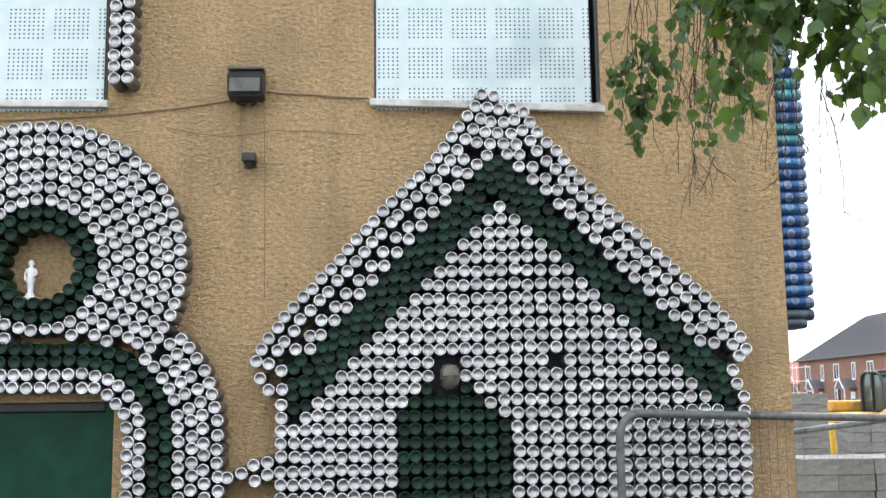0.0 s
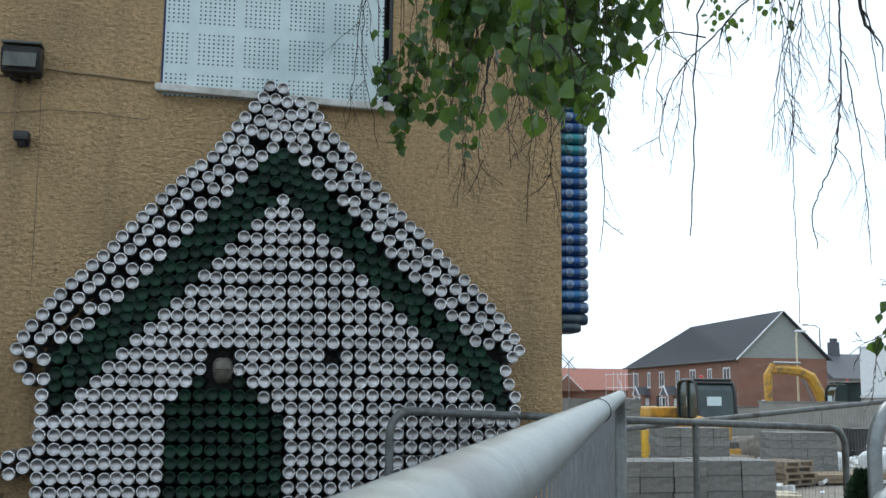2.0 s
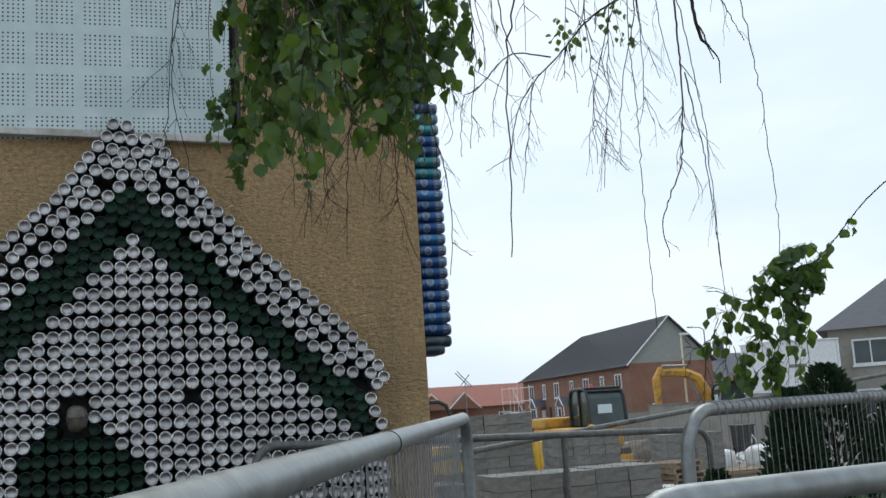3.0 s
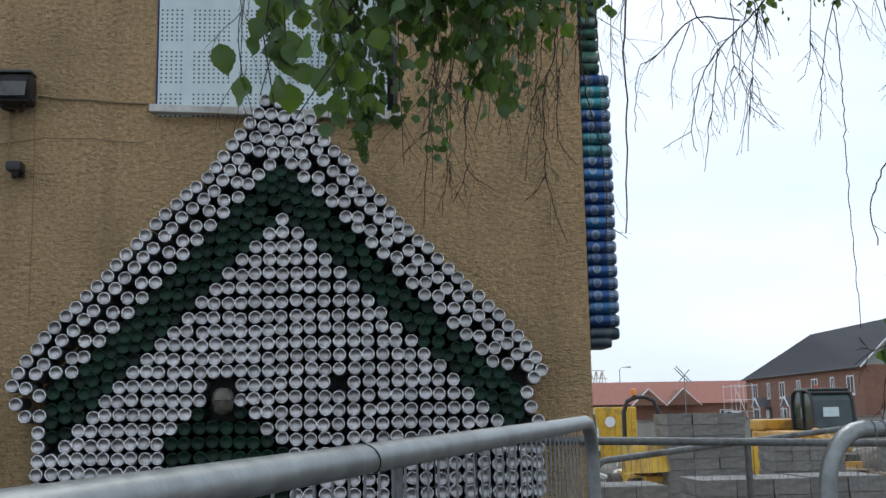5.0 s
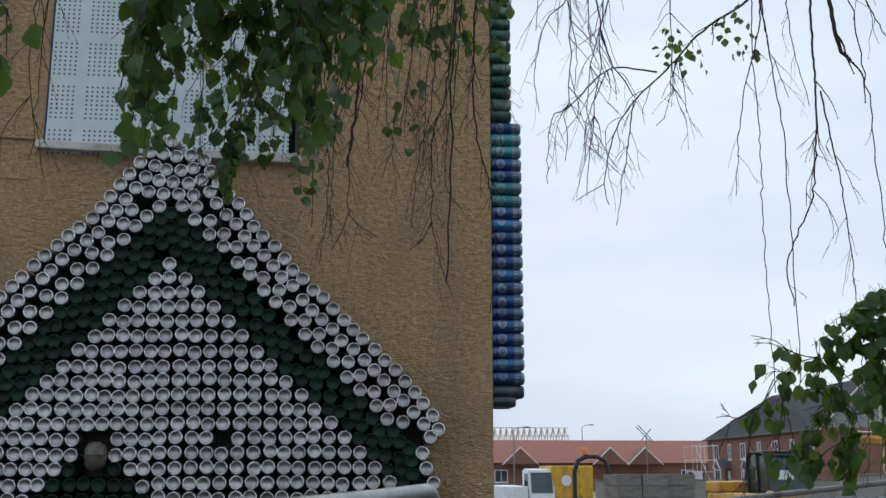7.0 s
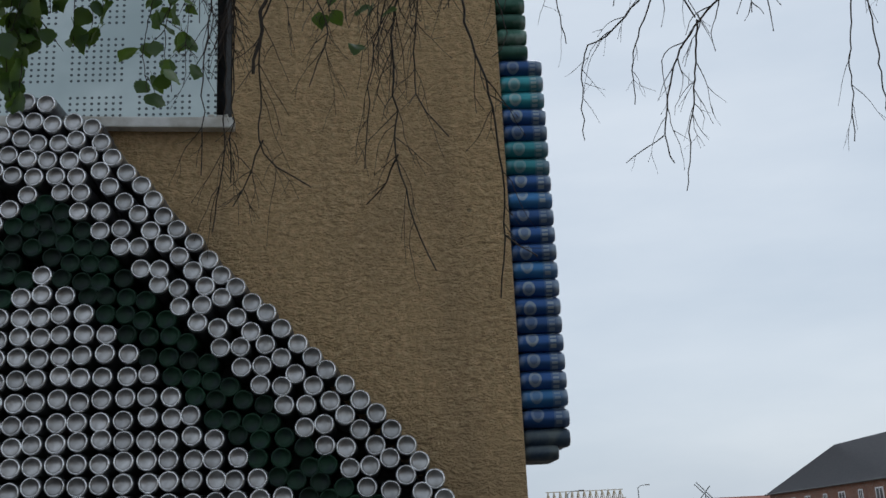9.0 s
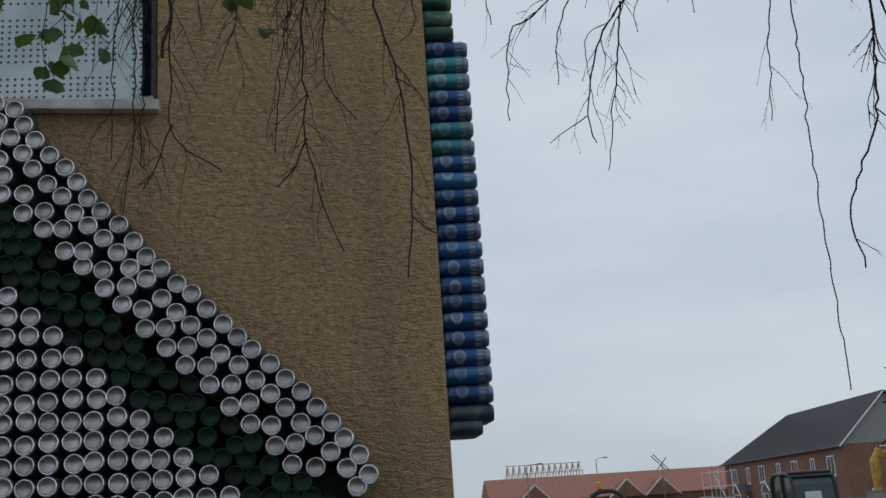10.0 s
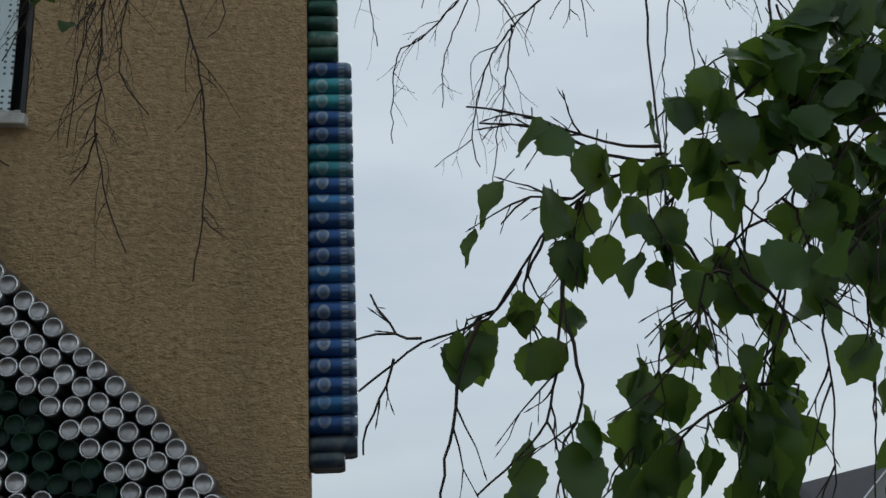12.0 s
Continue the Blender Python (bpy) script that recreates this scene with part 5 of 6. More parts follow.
# slanting branch and drooping twigs against the sky
hanging([(3.0, 5.1), (2.96, 4.65), (2.64, 4.38), (2.43, 4.15), (2.26, 3.98), (2.14, 3.79), (2.08, 3.53), (2.10, 3.42)], 0.0, 0.011, 0.002, 16, 0.32, 0.35, bend=0.01)
hanging([(2.03, 4.95), (2.08, 4.56), (2.14, 4.26), (2.28, 4.04)], 0.0, 0.006, 0.003, 4, 0.25)
hanging([(2.38, 4.14), (2.19, 4.16), (2.09, 4.12), (1.92, 3.94), (1.83, 3.87), (1.80, 3.54)], 0.0, 0.005, 0.0018, 8, 0.26, 0.15, bend=0.02)
hanging([(2.11, 4.12), (2.0, 3.85), (1.98, 3.64)], 0.0, 0.0036, 0.0016, 4, 0.18)
hanging([(2.25, 3.98), (2.21, 3.76), (2.13, 3.31)], 0.0, 0.0042, 0.0016, 8, 0.22, bend=0.02)
hanging([(2.08, 3.53), (2.02, 3.50), (1.95, 3.46)], 0.0, 0.0025, 0.0014, 1, 0.1)
hanging([(2.0, 5.0), (1.92, 4.54), (1.81, 4.40), (1.74, 4.12), (1.76, 3.90)], 0.0, 0.005, 0.0018, 7, 0.2, 0.4)
hanging([(1.95, 4.9), (1.91, 4.5), (1.94, 4.24), (1.92, 3.98)], 0.0, 0.0042, 0.0018, 4, 0.2, 0.4)
hanging([(2.05, 4.95), (2.02, 4.52), (2.02, 4.25), (2.06, 4.10)], 0.0, 0.004, 0.0018, 5, 0.2, 0.4)
hanging([(2.96, 4.66), (2.94, 4.41), (2.82, 3.98), (2.75, 3.48)], 0.0, 0.0045, 0.0018, 6, 0.2, 0.3)
hanging([(2.92, 4.66), (2.90, 4.29), (2.91, 3.88), (2.90, 3.11), (2.91, 2.50)], 0.0, 0.0032, 0.0022, 0, 0.1, bend=0.01)
hanging([(3.28, 5.15), (3.24, 4.6), (3.23, 4.04), (3.20, 3.66), (3.16, 3.46), (3.02, 3.16), (3.04, 2.93)], 0.0, 0.009, 0.003, 8, 0.3, 0.35, bend=0.01)
hanging([(3.26, 4.07), (3.28, 3.85), (3.32, 3.57), (3.34, 3.2), (3.34, 2.84)], 0.0, 0.005, 0.002, 7, 0.26, bend=0.02)
hanging([(3.30, 5.1), (3.32, 4.6), (3.33, 4.3), (3.36, 4.19)], 0.0, 0.014, 0.010, 3, 0.3)
hanging([(2.97, 4.6), (2.97, 4.31), (3.04, 4.0)], 0.0, 0.004, 0.0018, 4, 0.2)
hanging([(3.1, 4.8), (3.11, 4.34), (3.17, 3.97)], 0.0, 0.004, 0.0018, 4, 0.2)
hanging([(3.45, 5.0), (3.52, 4.61), (3.66, 4.27)], 0.0, 0.006, 0.0025, 5, 0.3)
for x, z in ((2.46, 4.30), (2.56, 4.25), (2.80, 4.40), (2.88, 4.28)):
    for _ in range(14):
        add_leaf((x + tr.gauss(0, 0.045), tr.gauss(0, 0.05), z + tr.gauss(0.02, 0.045)), 0.045 * tr.uniform(0.7, 1.2))
# low leafy branch reaching out over the fence
RY = -2.55
hanging([(2.88, 3.0), (2.463, 2.768), (2.213, 2.549), (2.023, 2.409), (1.893, 2.389), (1.849, 2.373), (1.812, 2.343), (1.786, 2.306), (1.756, 2.266), (1.702, 2.248), (1.681, 2.233), (1.653, 2.212)], RY, 0.0040, 0.0009, 8, 0.05, 0.45, 9, 0.040, 0.003, step=0.012)
hanging([(1.702, 2.248), (1.683, 2.252), (1.665, 2.284)], RY, 0.0012, 0.0008, 2, 0.02, bend=0.002, step=0.01)
hanging([(1.683, 2.252), (1.667, 2.252), (1.651, 2.248)], RY, 0.0011, 0.0008, 1, 0.015, bend=0.002, step=0.01)
hanging([(1.681, 2.233), (1.669, 2.203), (1.659, 2.182), (1.655, 2.162)], RY, 0.0012, 0.0008, 2, 0.025, bend=0.002, step=0.01)
hanging([(1.912, 2.391), (1.871, 2.396), (1.841, 2.407), (1.808, 2.429), (1.766, 2.440), (1.746, 2.442)], RY, 0.0018, 0.0008, 3, 0.02, bend=0.002, step=0.01)
hanging([(1.841, 2.407), (1.798, 2.423), (1.770, 2.425), (1.756, 2.425)], RY, 0.0013, 0.0008, 2, 0.02, bend=0.002, step=0.01)
hanging([(1.748, 2.259), (1.732, 2.225), (1.722, 2.179), (1.712, 2.131), (1.706, 2.069)], RY, 0.0018, 0.0008, 6, 0.05, 0.3, bend=0.003, step=0.012)
hanging([(1.834, 2.359), (1.817, 2.300), (1.808, 2.247), (1.794, 2.182), (1.740, 2.130)], RY, 0.0018, 0.0008, 7, 0.06, 0.2, 2, 0.04, 0.003, step=0.012)
wood = [(2.463, 2.768), (2.338, 2.659), (2.213, 2.549), (2.118, 2.479), (2.023, 2.409), (1.958, 2.399), (1.893, 2.389), (1.849, 2.373), (1.812, 2.343), (1.786, 2.306), (1.756, 2.266), (1.722, 2.179), (1.808, 2.247), (1.794, 2.182)]


def from_wood(a):
    """The point of the older wood from which a shoot beginning at a grows."""
    return min(wood, key=lambda w: (w[0] - a[0]) ** 2 + (w[1] - a[1]) ** 2 + (0.02 if w[1] < a[1] else 0.0))


# shoots that carry single leaves: start, end, number of leaves
for k, (a, b, n) in enumerate((((1.863, 2.389), (1.784, 2.393), 4), ((1.824, 2.354), (1.768, 2.334), 3), ((1.843, 2.369), (1.826, 2.288), 4), ((1.764, 2.274), (1.728, 2.234), 5),
                               ((1.794, 2.308), (1.798, 2.251), 3), ((1.814, 2.189), (1.794, 2.109), 6), ((1.903, 2.389), (1.879, 2.319), 6), ((1.923, 2.384), (1.909, 2.288), 8),
                               ((1.944, 2.288), (1.879, 2.199), 8), ((1.923, 2.248), (1.863, 2.139), 8), ((1.973, 2.248), (1.919, 2.129), 8), ((1.964, 2.439), (1.893, 2.419), 7),
                               ((2.023, 2.489), (1.939, 2.469), 8), ((2.083, 2.489), (2.013, 2.429), 9), ((2.133, 2.449), (2.063, 2.359), 9), ((2.063, 2.409), (2.003, 2.288), 7),
                               ((2.103, 2.369), (2.048, 2.229), 7), ((2.023, 2.329), (1.964, 2.189), 5), ((2.163, 2.509), (2.103, 2.469), 9), ((2.143, 2.319), (2.083, 2.139), 5),
                               ((2.080, 2.480), (2.000, 2.390), 10), ((2.130, 2.490), (2.030, 2.445), 10), ((2.020, 2.440), (1.930, 2.380), 8), ((2.160, 2.430), (2.060, 2.330), 9),
                               ((1.985, 2.345), (1.925, 2.245), 8), ((1.930, 2.190), (1.850, 2.110), 9), ((1.985, 2.200), (1.935, 2.090), 8), ((2.150, 2.505), (2.080, 2.470), 10),
                               ((2.130, 2.560), (2.000, 2.500), 9), ((2.170, 2.580), (2.060, 2.530), 9), ((2.160, 2.520), (2.090, 2.440), 7), ((2.190, 2.480), (2.120, 2.400), 8))):
    mid = ((a[0] + b[0]) / 2 - 0.006, (a[1] + b[1]) / 2 + 0.012)
    hanging([from_wood(a), a, mid, b], RY + 0.02 * (k % 5) - 0.04, 0.0016, 0.0007, 3, 0.05, 0.35, int(n * 1.8) if a[0] > 2.06 else int(n * 1.3) if a[0] > 1.93 else max(2, int(n * 0.85)), 0.044, 0.004, step=0.012, upto=0.98)
    wood += [a, mid]
# bare shoots hanging below the leaves
for a, b in (((2.023, 2.409), (1.933, 2.119)), ((2.003, 2.339), (1.993, 2.089)), ((2.063, 2.389), (2.043, 2.109)), ((1.923, 2.288), (1.863, 2.189)), ((2.113, 2.409), (2.023, 2.288)), ((1.973, 2.349), (1.883, 2.248)), ((2.093, 2.288), (2.073, 2.069))):
    hanging([from_wood(a), a, ((a[0] + b[0]) / 2 + 0.012, (a[1] + b[1]) / 2), b], RY + tr.uniform(-0.05, 0.05), 0.0016, 0.0006, 6, 0.06, 0.15, bend=0.003, step=0.012)

order_leaves = sorted(leaf_spots, key=lambda s: -(T0 + s[1].translation).x)
for kind, m in order_leaves[:300]:
    shared("leaf", LEAVES[kind], tree, m)
rest = order_leaves[300:]
for kind in range(3):
    mats = [m for k, m in rest if k == kind]
    if mats:
        joined_cans("leaf_mass", LEAVES[kind], mats, tree)
# the crown above the path, out of sight but for the shade it gives
crown_mats = []
for _ in range(800):
    a = tr.random()
    c = Vector((0.6 + 3.6 * a, -3.9 + 2.2 * tr.random(), 4.3 + 2.2 * tr.random()))
    crown_mats.append(Matrix.Translation(c - T0) @ Euler((tr.gauss(0, 0.8), tr.gauss(0, 0.8), tr.uniform(0, 6))).to_matrix().to_4x4() @ Matrix.Diagonal((0.085, 0.085, 0.085, 1)))
joined_cans("crown", LEAVES[0], crown_mats, tree)


# ---- conifer shrubs behind the fence ----
def conifer(at, height, width, seed):
    rng = random.Random(seed)
    s = thing("conifer_shrub", "dense dark green conifer shrub beside the fence", "shrub", group="conifer shrubs", at=at)
    part("stem", sweep(bmesh.new(), [(0, 0, 0), (0.01, 0, height * 0.9)], [0.025, 0.006], 7), M_BARK, s, smooth=60)
    verts, faces = [], []
    for _ in range(15000):
        u = rng.random()
        z = height * (0.04 + 0.96 * u)
        lump = 1 + 0.22 * noise.noise((u * 6 + seed, seed * 1.7, 0.5))
        rad = width * (1 - u) ** 0.55 * lump * rng.uniform(0.25, 1.0) ** 0.5
        a = rng.uniform(0, 6.283)
        c = Vector((rad * math.cos(a), rad * math.sin(a), z))
        out = Vector((math.cos(a), math.sin(a), rng.uniform(0.5, 1.4))).normalized()
        side = out.cross((rng.gauss(0, 1), rng.gauss(0, 1), rng.gauss(0, 1))).normalized()
        ln, w = rng.uniform(0.018, 0.045), rng.uniform(0.003, 0.006)
        k = len(verts)
        verts += [c - side * w, c + side * w, c + out * ln * 0.6 + side * w * 1.3, c + out * ln, c + out * ln * 0.6 - side * w * 1.3]
        faces.append((k, k + 1, k + 2, k + 3, k + 4))
    me = bpy.data.meshes.new("foliage")
    me.from_pydata([tuple(v) for v in verts], [], faces)
    me.materials.append(M_CONIFER)
    ob = new("foliage", me)
    ob.parent = s


conifer((2.82, -1.62, 0), 2.19, 0.52, 1)
conifer((2.61, -1.66, 0), 2.10, 0.34, 2)
conifer((2.36, -1.45, 0), 1.78, 0.26, 5)
conifer((3.10, -1.75, 0), 2.12, 0.50, 3)
conifer((2.66, -1.98, 0), 1.72, 0.22, 4)


def broadleaf_shrub(at, height, width, seed):
    rng = random.Random(seed)
    s = thing("leafy_shrub", "bushy light green shrub in front of the conifers", "shrub", at=at)
    for k in range(7):
        a = k * 0.9
        part("stem", sweep(bmesh.new(), [(0, 0, 0), (0.3 * width * math.cos(a), 0.3 * width * math.sin(a), height * 0.5), (0.7 * width * math.cos(a), 0.7 * width * math.sin(a), height * 0.85)], [0.012, 0.008, 0.003], 6), M_BARK, s)
    me = LEAVES[2].copy()
    me.materials.clear()
    me.materials.append(M_SHRUB)
    mats = []
    for _ in range(900):
        u, a = rng.random() ** 0.7, rng.uniform(0, 6.283)
        rad = width * math.sqrt(max(0.0, 1 - (2 * u - 1.1) ** 2)) * rng.uniform(0.5, 1.0) ** 0.5 * (1 + 0.25 * math.sin(3 * a + seed))
        mats.append(Matrix.Translation((rad * math.cos(a), rad * math.sin(a), height * (0.25 + 0.75 * u))) @ Euler((rng.gauss(0.9, 0.5), rng.gauss(0, 0.5), a + math.pi / 2)).to_matrix().to_4x4() @ Matrix.Diagonal((0.05, 0.05, 0.05, 1)))
    joined_cans("leaf_mass", me, mats, s)


broadleaf_shrub((2.60, -1.95, 0), 1.76, 0.28, 3)
broadleaf_shrub((2.98, -2.05, 0), 1.70, 0.26, 8)


# ---- the building site ----
def upvc_window(parent, axis, at, w, h, off):
    """A white framed window on the face axis = at; off is its lower left corner along the wall and height."""
    def b(u0, u1, d0, d1, z0, z1):
        return (at + d0, at + d1, u0, u1, z0, z1) if axis == "x" else (u0, u1, at + d0, at + d1, z0, z1)
    u, z = off
    f = 0.09
    win = part("window", boxes(b(u, u + f, -0.05, 0.03, z, z + h), b(u + w - f, u + w, -0.05, 0.03, z, z + h), b(u + f, u + w - f, -0.05, 0.03, z, z + f),
                               b(u + f, u + w - f, -0.05, 0.03, z + h - f, z + h), b(u + w / 2 - 0.03, u + w / 2 + 0.03, -0.045, 0.03, z + f, z + h - f)), M_WHITE, parent, "white framed window")
    part("pane", boxes(b(u + f, u + w - f, -0.02, 0.0, z + f, z + h - f)), M_PANE, win, "dark glass")
    part("sill", boxes(b(u - 0.06, u + w + 0.06, -0.1, 0.0, z - 0.08, z - 0.003)), M_WHITE, win)


def brick_terrace():
    h = thing("brick_house", "new red brick terrace with grey slate roof and clad gable", "house", at=(34.4, 65.3, 0), turn=-3.2)
    W, L, E, R = 6.7, 27.0, 5.05, 8.5
    part("wall", boxes((0, W, 0, L, -0.3, E)), M_BRICK, h, "red brick wall")
    bm = bmesh.new()
    prism(bm, [(0.05, E + 0.003), (W - 0.05, E + 0.003), (W / 2, R - 0.1)], "y", 0.0, 0.3)
    part("gable", bm, M_CLAD, h, "grey clad gable")
    bm = bmesh.new()
    o = 0.3
    v = [bm.verts.new(p) for p in ((-o, -o, E - 0.12), (W + o, -o, E - 0.12), (W / 2, -o, R), (-o, L + o, E - 0.12), (W + o, L + o, E - 0.12), (W / 2, L - 8.5, R))]
    for f in ((0, 2, 5, 3), (1, 4, 5, 2), (3, 5, 4)):
        bm.faces.new([v[i] for i in f])
    geo = bmesh.ops.solidify(bm, geom=bm.faces[:], thickness=0.14)
    part("roof", bm, M_SLATE, h, "grey slate roof")
    for s in (0, 1):
        x0, x1 = (-o, W / 2) if s == 0 else (W + o, W / 2)
        bm = bmesh.new()
        sweep(bm, [(x0, -o - 0.03, E - 0.16), (x1, -o - 0.03, R - 0.04)], 0.055, 4)
        part("bargeboard", bm, M_WHITE if s == 0 else M_SLATE, h, "white bargeboard" if s == 0 else "dark bargeboard")
    part("gutter", sweep(bmesh.new(), [(-o - 0.05, -o, E - 0.16), (-o - 0.05, L + o, E - 0.16)], 0.07, 8), M_BLACK, h, "black gutter")
    for y, w in ((1.6, 1.3), (5.2, 0.8), (8.6, 1.3), (12.4, 0.8), (16.2, 1.3), (20.0, 0.8), (23.6, 1.3)):
        upvc_window(h, "x", 0, w, 1.35, (y, 3.05))
    for y, w in ((1.8, 1.5), (8.4, 1.5), (16.0, 1.5), (23.4, 1.5)):
        upvc_window(h, "x", 0, w, 1.3, (y, 0.9))
    upvc_window(h, "y", 0, 0.6, 1.1, (1.6, 0.95))
    for y in (5.5, 12.8, 20.5):
        d = part("door", boxes((-0.05, 0.02, y, y + 0.95, 0, 2.05)), M_WHITE, h, "white front door")
        bm = bmesh.new()
        prism(bm, [(y - 0.5, 2.35), (y + 1.45, 2.35), (y + 0.475, 3.1)], "x", -1.1, 0.0)
        part("porch_roof", bm, M_SLATE, h)
        for s in ((y - 0.5, 2.32), (y + 1.45, 2.32)):
            part("porch_board", sweep(bmesh.new(), [(-1.13, s[0], s[1]), (-1.13, y + 0.475, 3.12)], 0.06, 4), M_WHITE, h, "white porch board")
            part("porch_post", sweep(bmesh.new(), [(-1.0, s[0] + (0.15 if s[0] < y else -0.15), 0), (-1.0, s[0] + (0.15 if s[0] < y else -0.15), 2.35)], 0.05, 6), M_WHITE, h)
    return h


brick_terrace()


def bungalows():
    h = thing("bungalow_row", "long low brick row with red tiled roof and small gables", "house", at=(16.0, 105.0, 0))
    L, D, E, R = 27.0, 8.0, 3.0, 5.35
    part("wall", boxes((0, L, 0, D, -0.3, E)), M_BRICK, h)
    bm = bmesh.new()
    prism(bm, [(-0.5, E - 0.1), (D + 0.5, E - 0.1), (D / 2, R)], "x", -0.4, L + 0.4)
    part("roof", bm, M_REDROOF, h, "red tiled roof")
    for x in (4.0, 13.5, 17.2):
        bm = bmesh.new()
        prism(bm, [(x - 1.7, E - 0.25), (x + 1.7, E - 0.25), (x, E + 1.35)], "y", -1.6, 3.2)
        part("gable", bm, M_BRICK, h)
        for s in (-1, 1):
            part("bargeboard", sweep(bmesh.new(), [(x + s * 1.9, -1.65, E - 0.3), (x, -1.65, E + 1.5)], 0.065, 4), M_WHITE, h, "white bargeboard")
    for x in (1.5, 6.5, 10.0, 21.5, 24.5):
        upvc_window(h, "y", 0, 1.4, 1.3, (x, 0.9))
    part("door", boxes((22.8, 23.8, -0.05, 0.02, 0, 2.1)), M_WHITE, h, "white door")


bungalows()


def roof_trusses():
    h = thing("roof_under_construction", "open pale timber roof trusses on an unfinished house", "roof frame", at=(20.5, 122.0, 0))
    part("wall", boxes((0, 9.5, 0, 8, -0.2, 4.2)), M_BRICK, h)
    for i in range(13):
        x = 0.3 + i * 0.74
        bm = bmesh.new()
        for p, q in (((0, 4.25), (8, 4.25)), ((0, 4.25), (4, 7.4)), ((8, 4.25), (4, 7.4)), ((4, 4.25), (4, 7.4)), ((2, 4.25), (2, 5.8)), ((6, 4.25), (6, 5.8)), ((2, 5.8), (4, 4.25)), ((6, 5.8), (4, 4.25))):
            sweep(bm, [(x, p[0], p[1]), (x, q[0], q[1])], 0.07, 4)
        part("truss", bm, M_TIMBER, h)
    for z, y in ((5.3, 1.33), (6.3, 2.6), (7.35, 3.95)):
        part("batten", sweep(bmesh.new(), [(0, y, z), (9.5, y, z)], 0.06, 4), M_TIMBER, h)


roof_trusses()


def grey_house():
    h = thing("rendered_house", "grey rendered house with a dark hipped roof", "house", at=(30.9, 36.8, 0), turn=-38)
    part("wall", boxes((0, 10, 0, 9, -0.2, 5.0)), M_GREYWALL, h)
    bm = bmesh.new()
    v = [bm.verts.new(p) for p in ((-0.5, -0.5, 4.9), (10.5, -0.5, 4.9), (10.5, 9.5, 4.9), (-0.5, 9.5, 4.9), (4.3, 4.5, 8.4), (6.5, 4.5, 8.4))]
    for f in ((0, 1, 5, 4), (1, 2, 5), (2, 3, 4, 5), (3, 0, 4), (3, 2, 1, 0)):
        bm.faces.new([v[i] for i in f])
    part("roof", bm, M_SLATE, h, "dark hipped roof")
    for u in (1.0, 4.2, 7.2):
        upvc_window(h, "y", 0, 1.6, 1.2, (u, 3.2))
        upvc_window(h, "y", 0, 1.6, 1.2, (u, 0.9))
    upvc_window(h, "x", 0, 1.4, 1.1, (2.0, 3.2))


grey_house()


def far_house():
    h = thing("distant_house", "distant pale house with grey roof and dark chimney", "house", at=(56.5, 90.0, 0))
    part("wall", boxes((0, 12, 0, 8, -0.2, 4.3)), M_GREYWALL, h)
    bm = bmesh.new()
    prism(bm, [(-0.4, 4.2), (8.4, 4.2), (4, 6.8)], "x", -0.3, 12.3)
    roof = part("roof", bm, M_SLATE, h)
    part("chimney", boxes((2.0, 2.9, 3.6, 4.4, 6.2, 8.0), (2.1, 2.4, 3.8, 4.1, 8.0, 8.4), (2.5, 2.8, 3.8, 4.1, 8.0, 8.4)), M_SLATE, roof, "dark chimney with pots")


far_house()


def cabin(label, x, y, z, w, d, h, mat):
    c = thing("site_cabin", label, "site cabin", group="site cabins", at=(x, y, z))
    part("body", boxes((0, w, 0, d, 0, h), bevel=0.04), mat, c)
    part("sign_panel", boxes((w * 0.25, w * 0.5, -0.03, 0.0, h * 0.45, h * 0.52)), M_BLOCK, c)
    for u in (0.0, w - 0.1):
        part("corner_post", boxes((u, u + 0.1, -0.045, -0.002, 0.02, h - 0.02)), M_WHITE, c)
    part("roof_edge", boxes((-0.03, w + 0.03, -0.06, d + 0.03, h + 0.002, h + 0.07)), M_WHITE, c)


cabin("grey site cabin forming a lower storey", 26.5, 34.9, 0.0, 3.5, 2.4, 2.2, M_GREYWALL)
cabin("white sheeted site cabin stacked on another", 26.5, 34.9, 2.275, 3.5, 2.4, 2.1, M_WHITE)


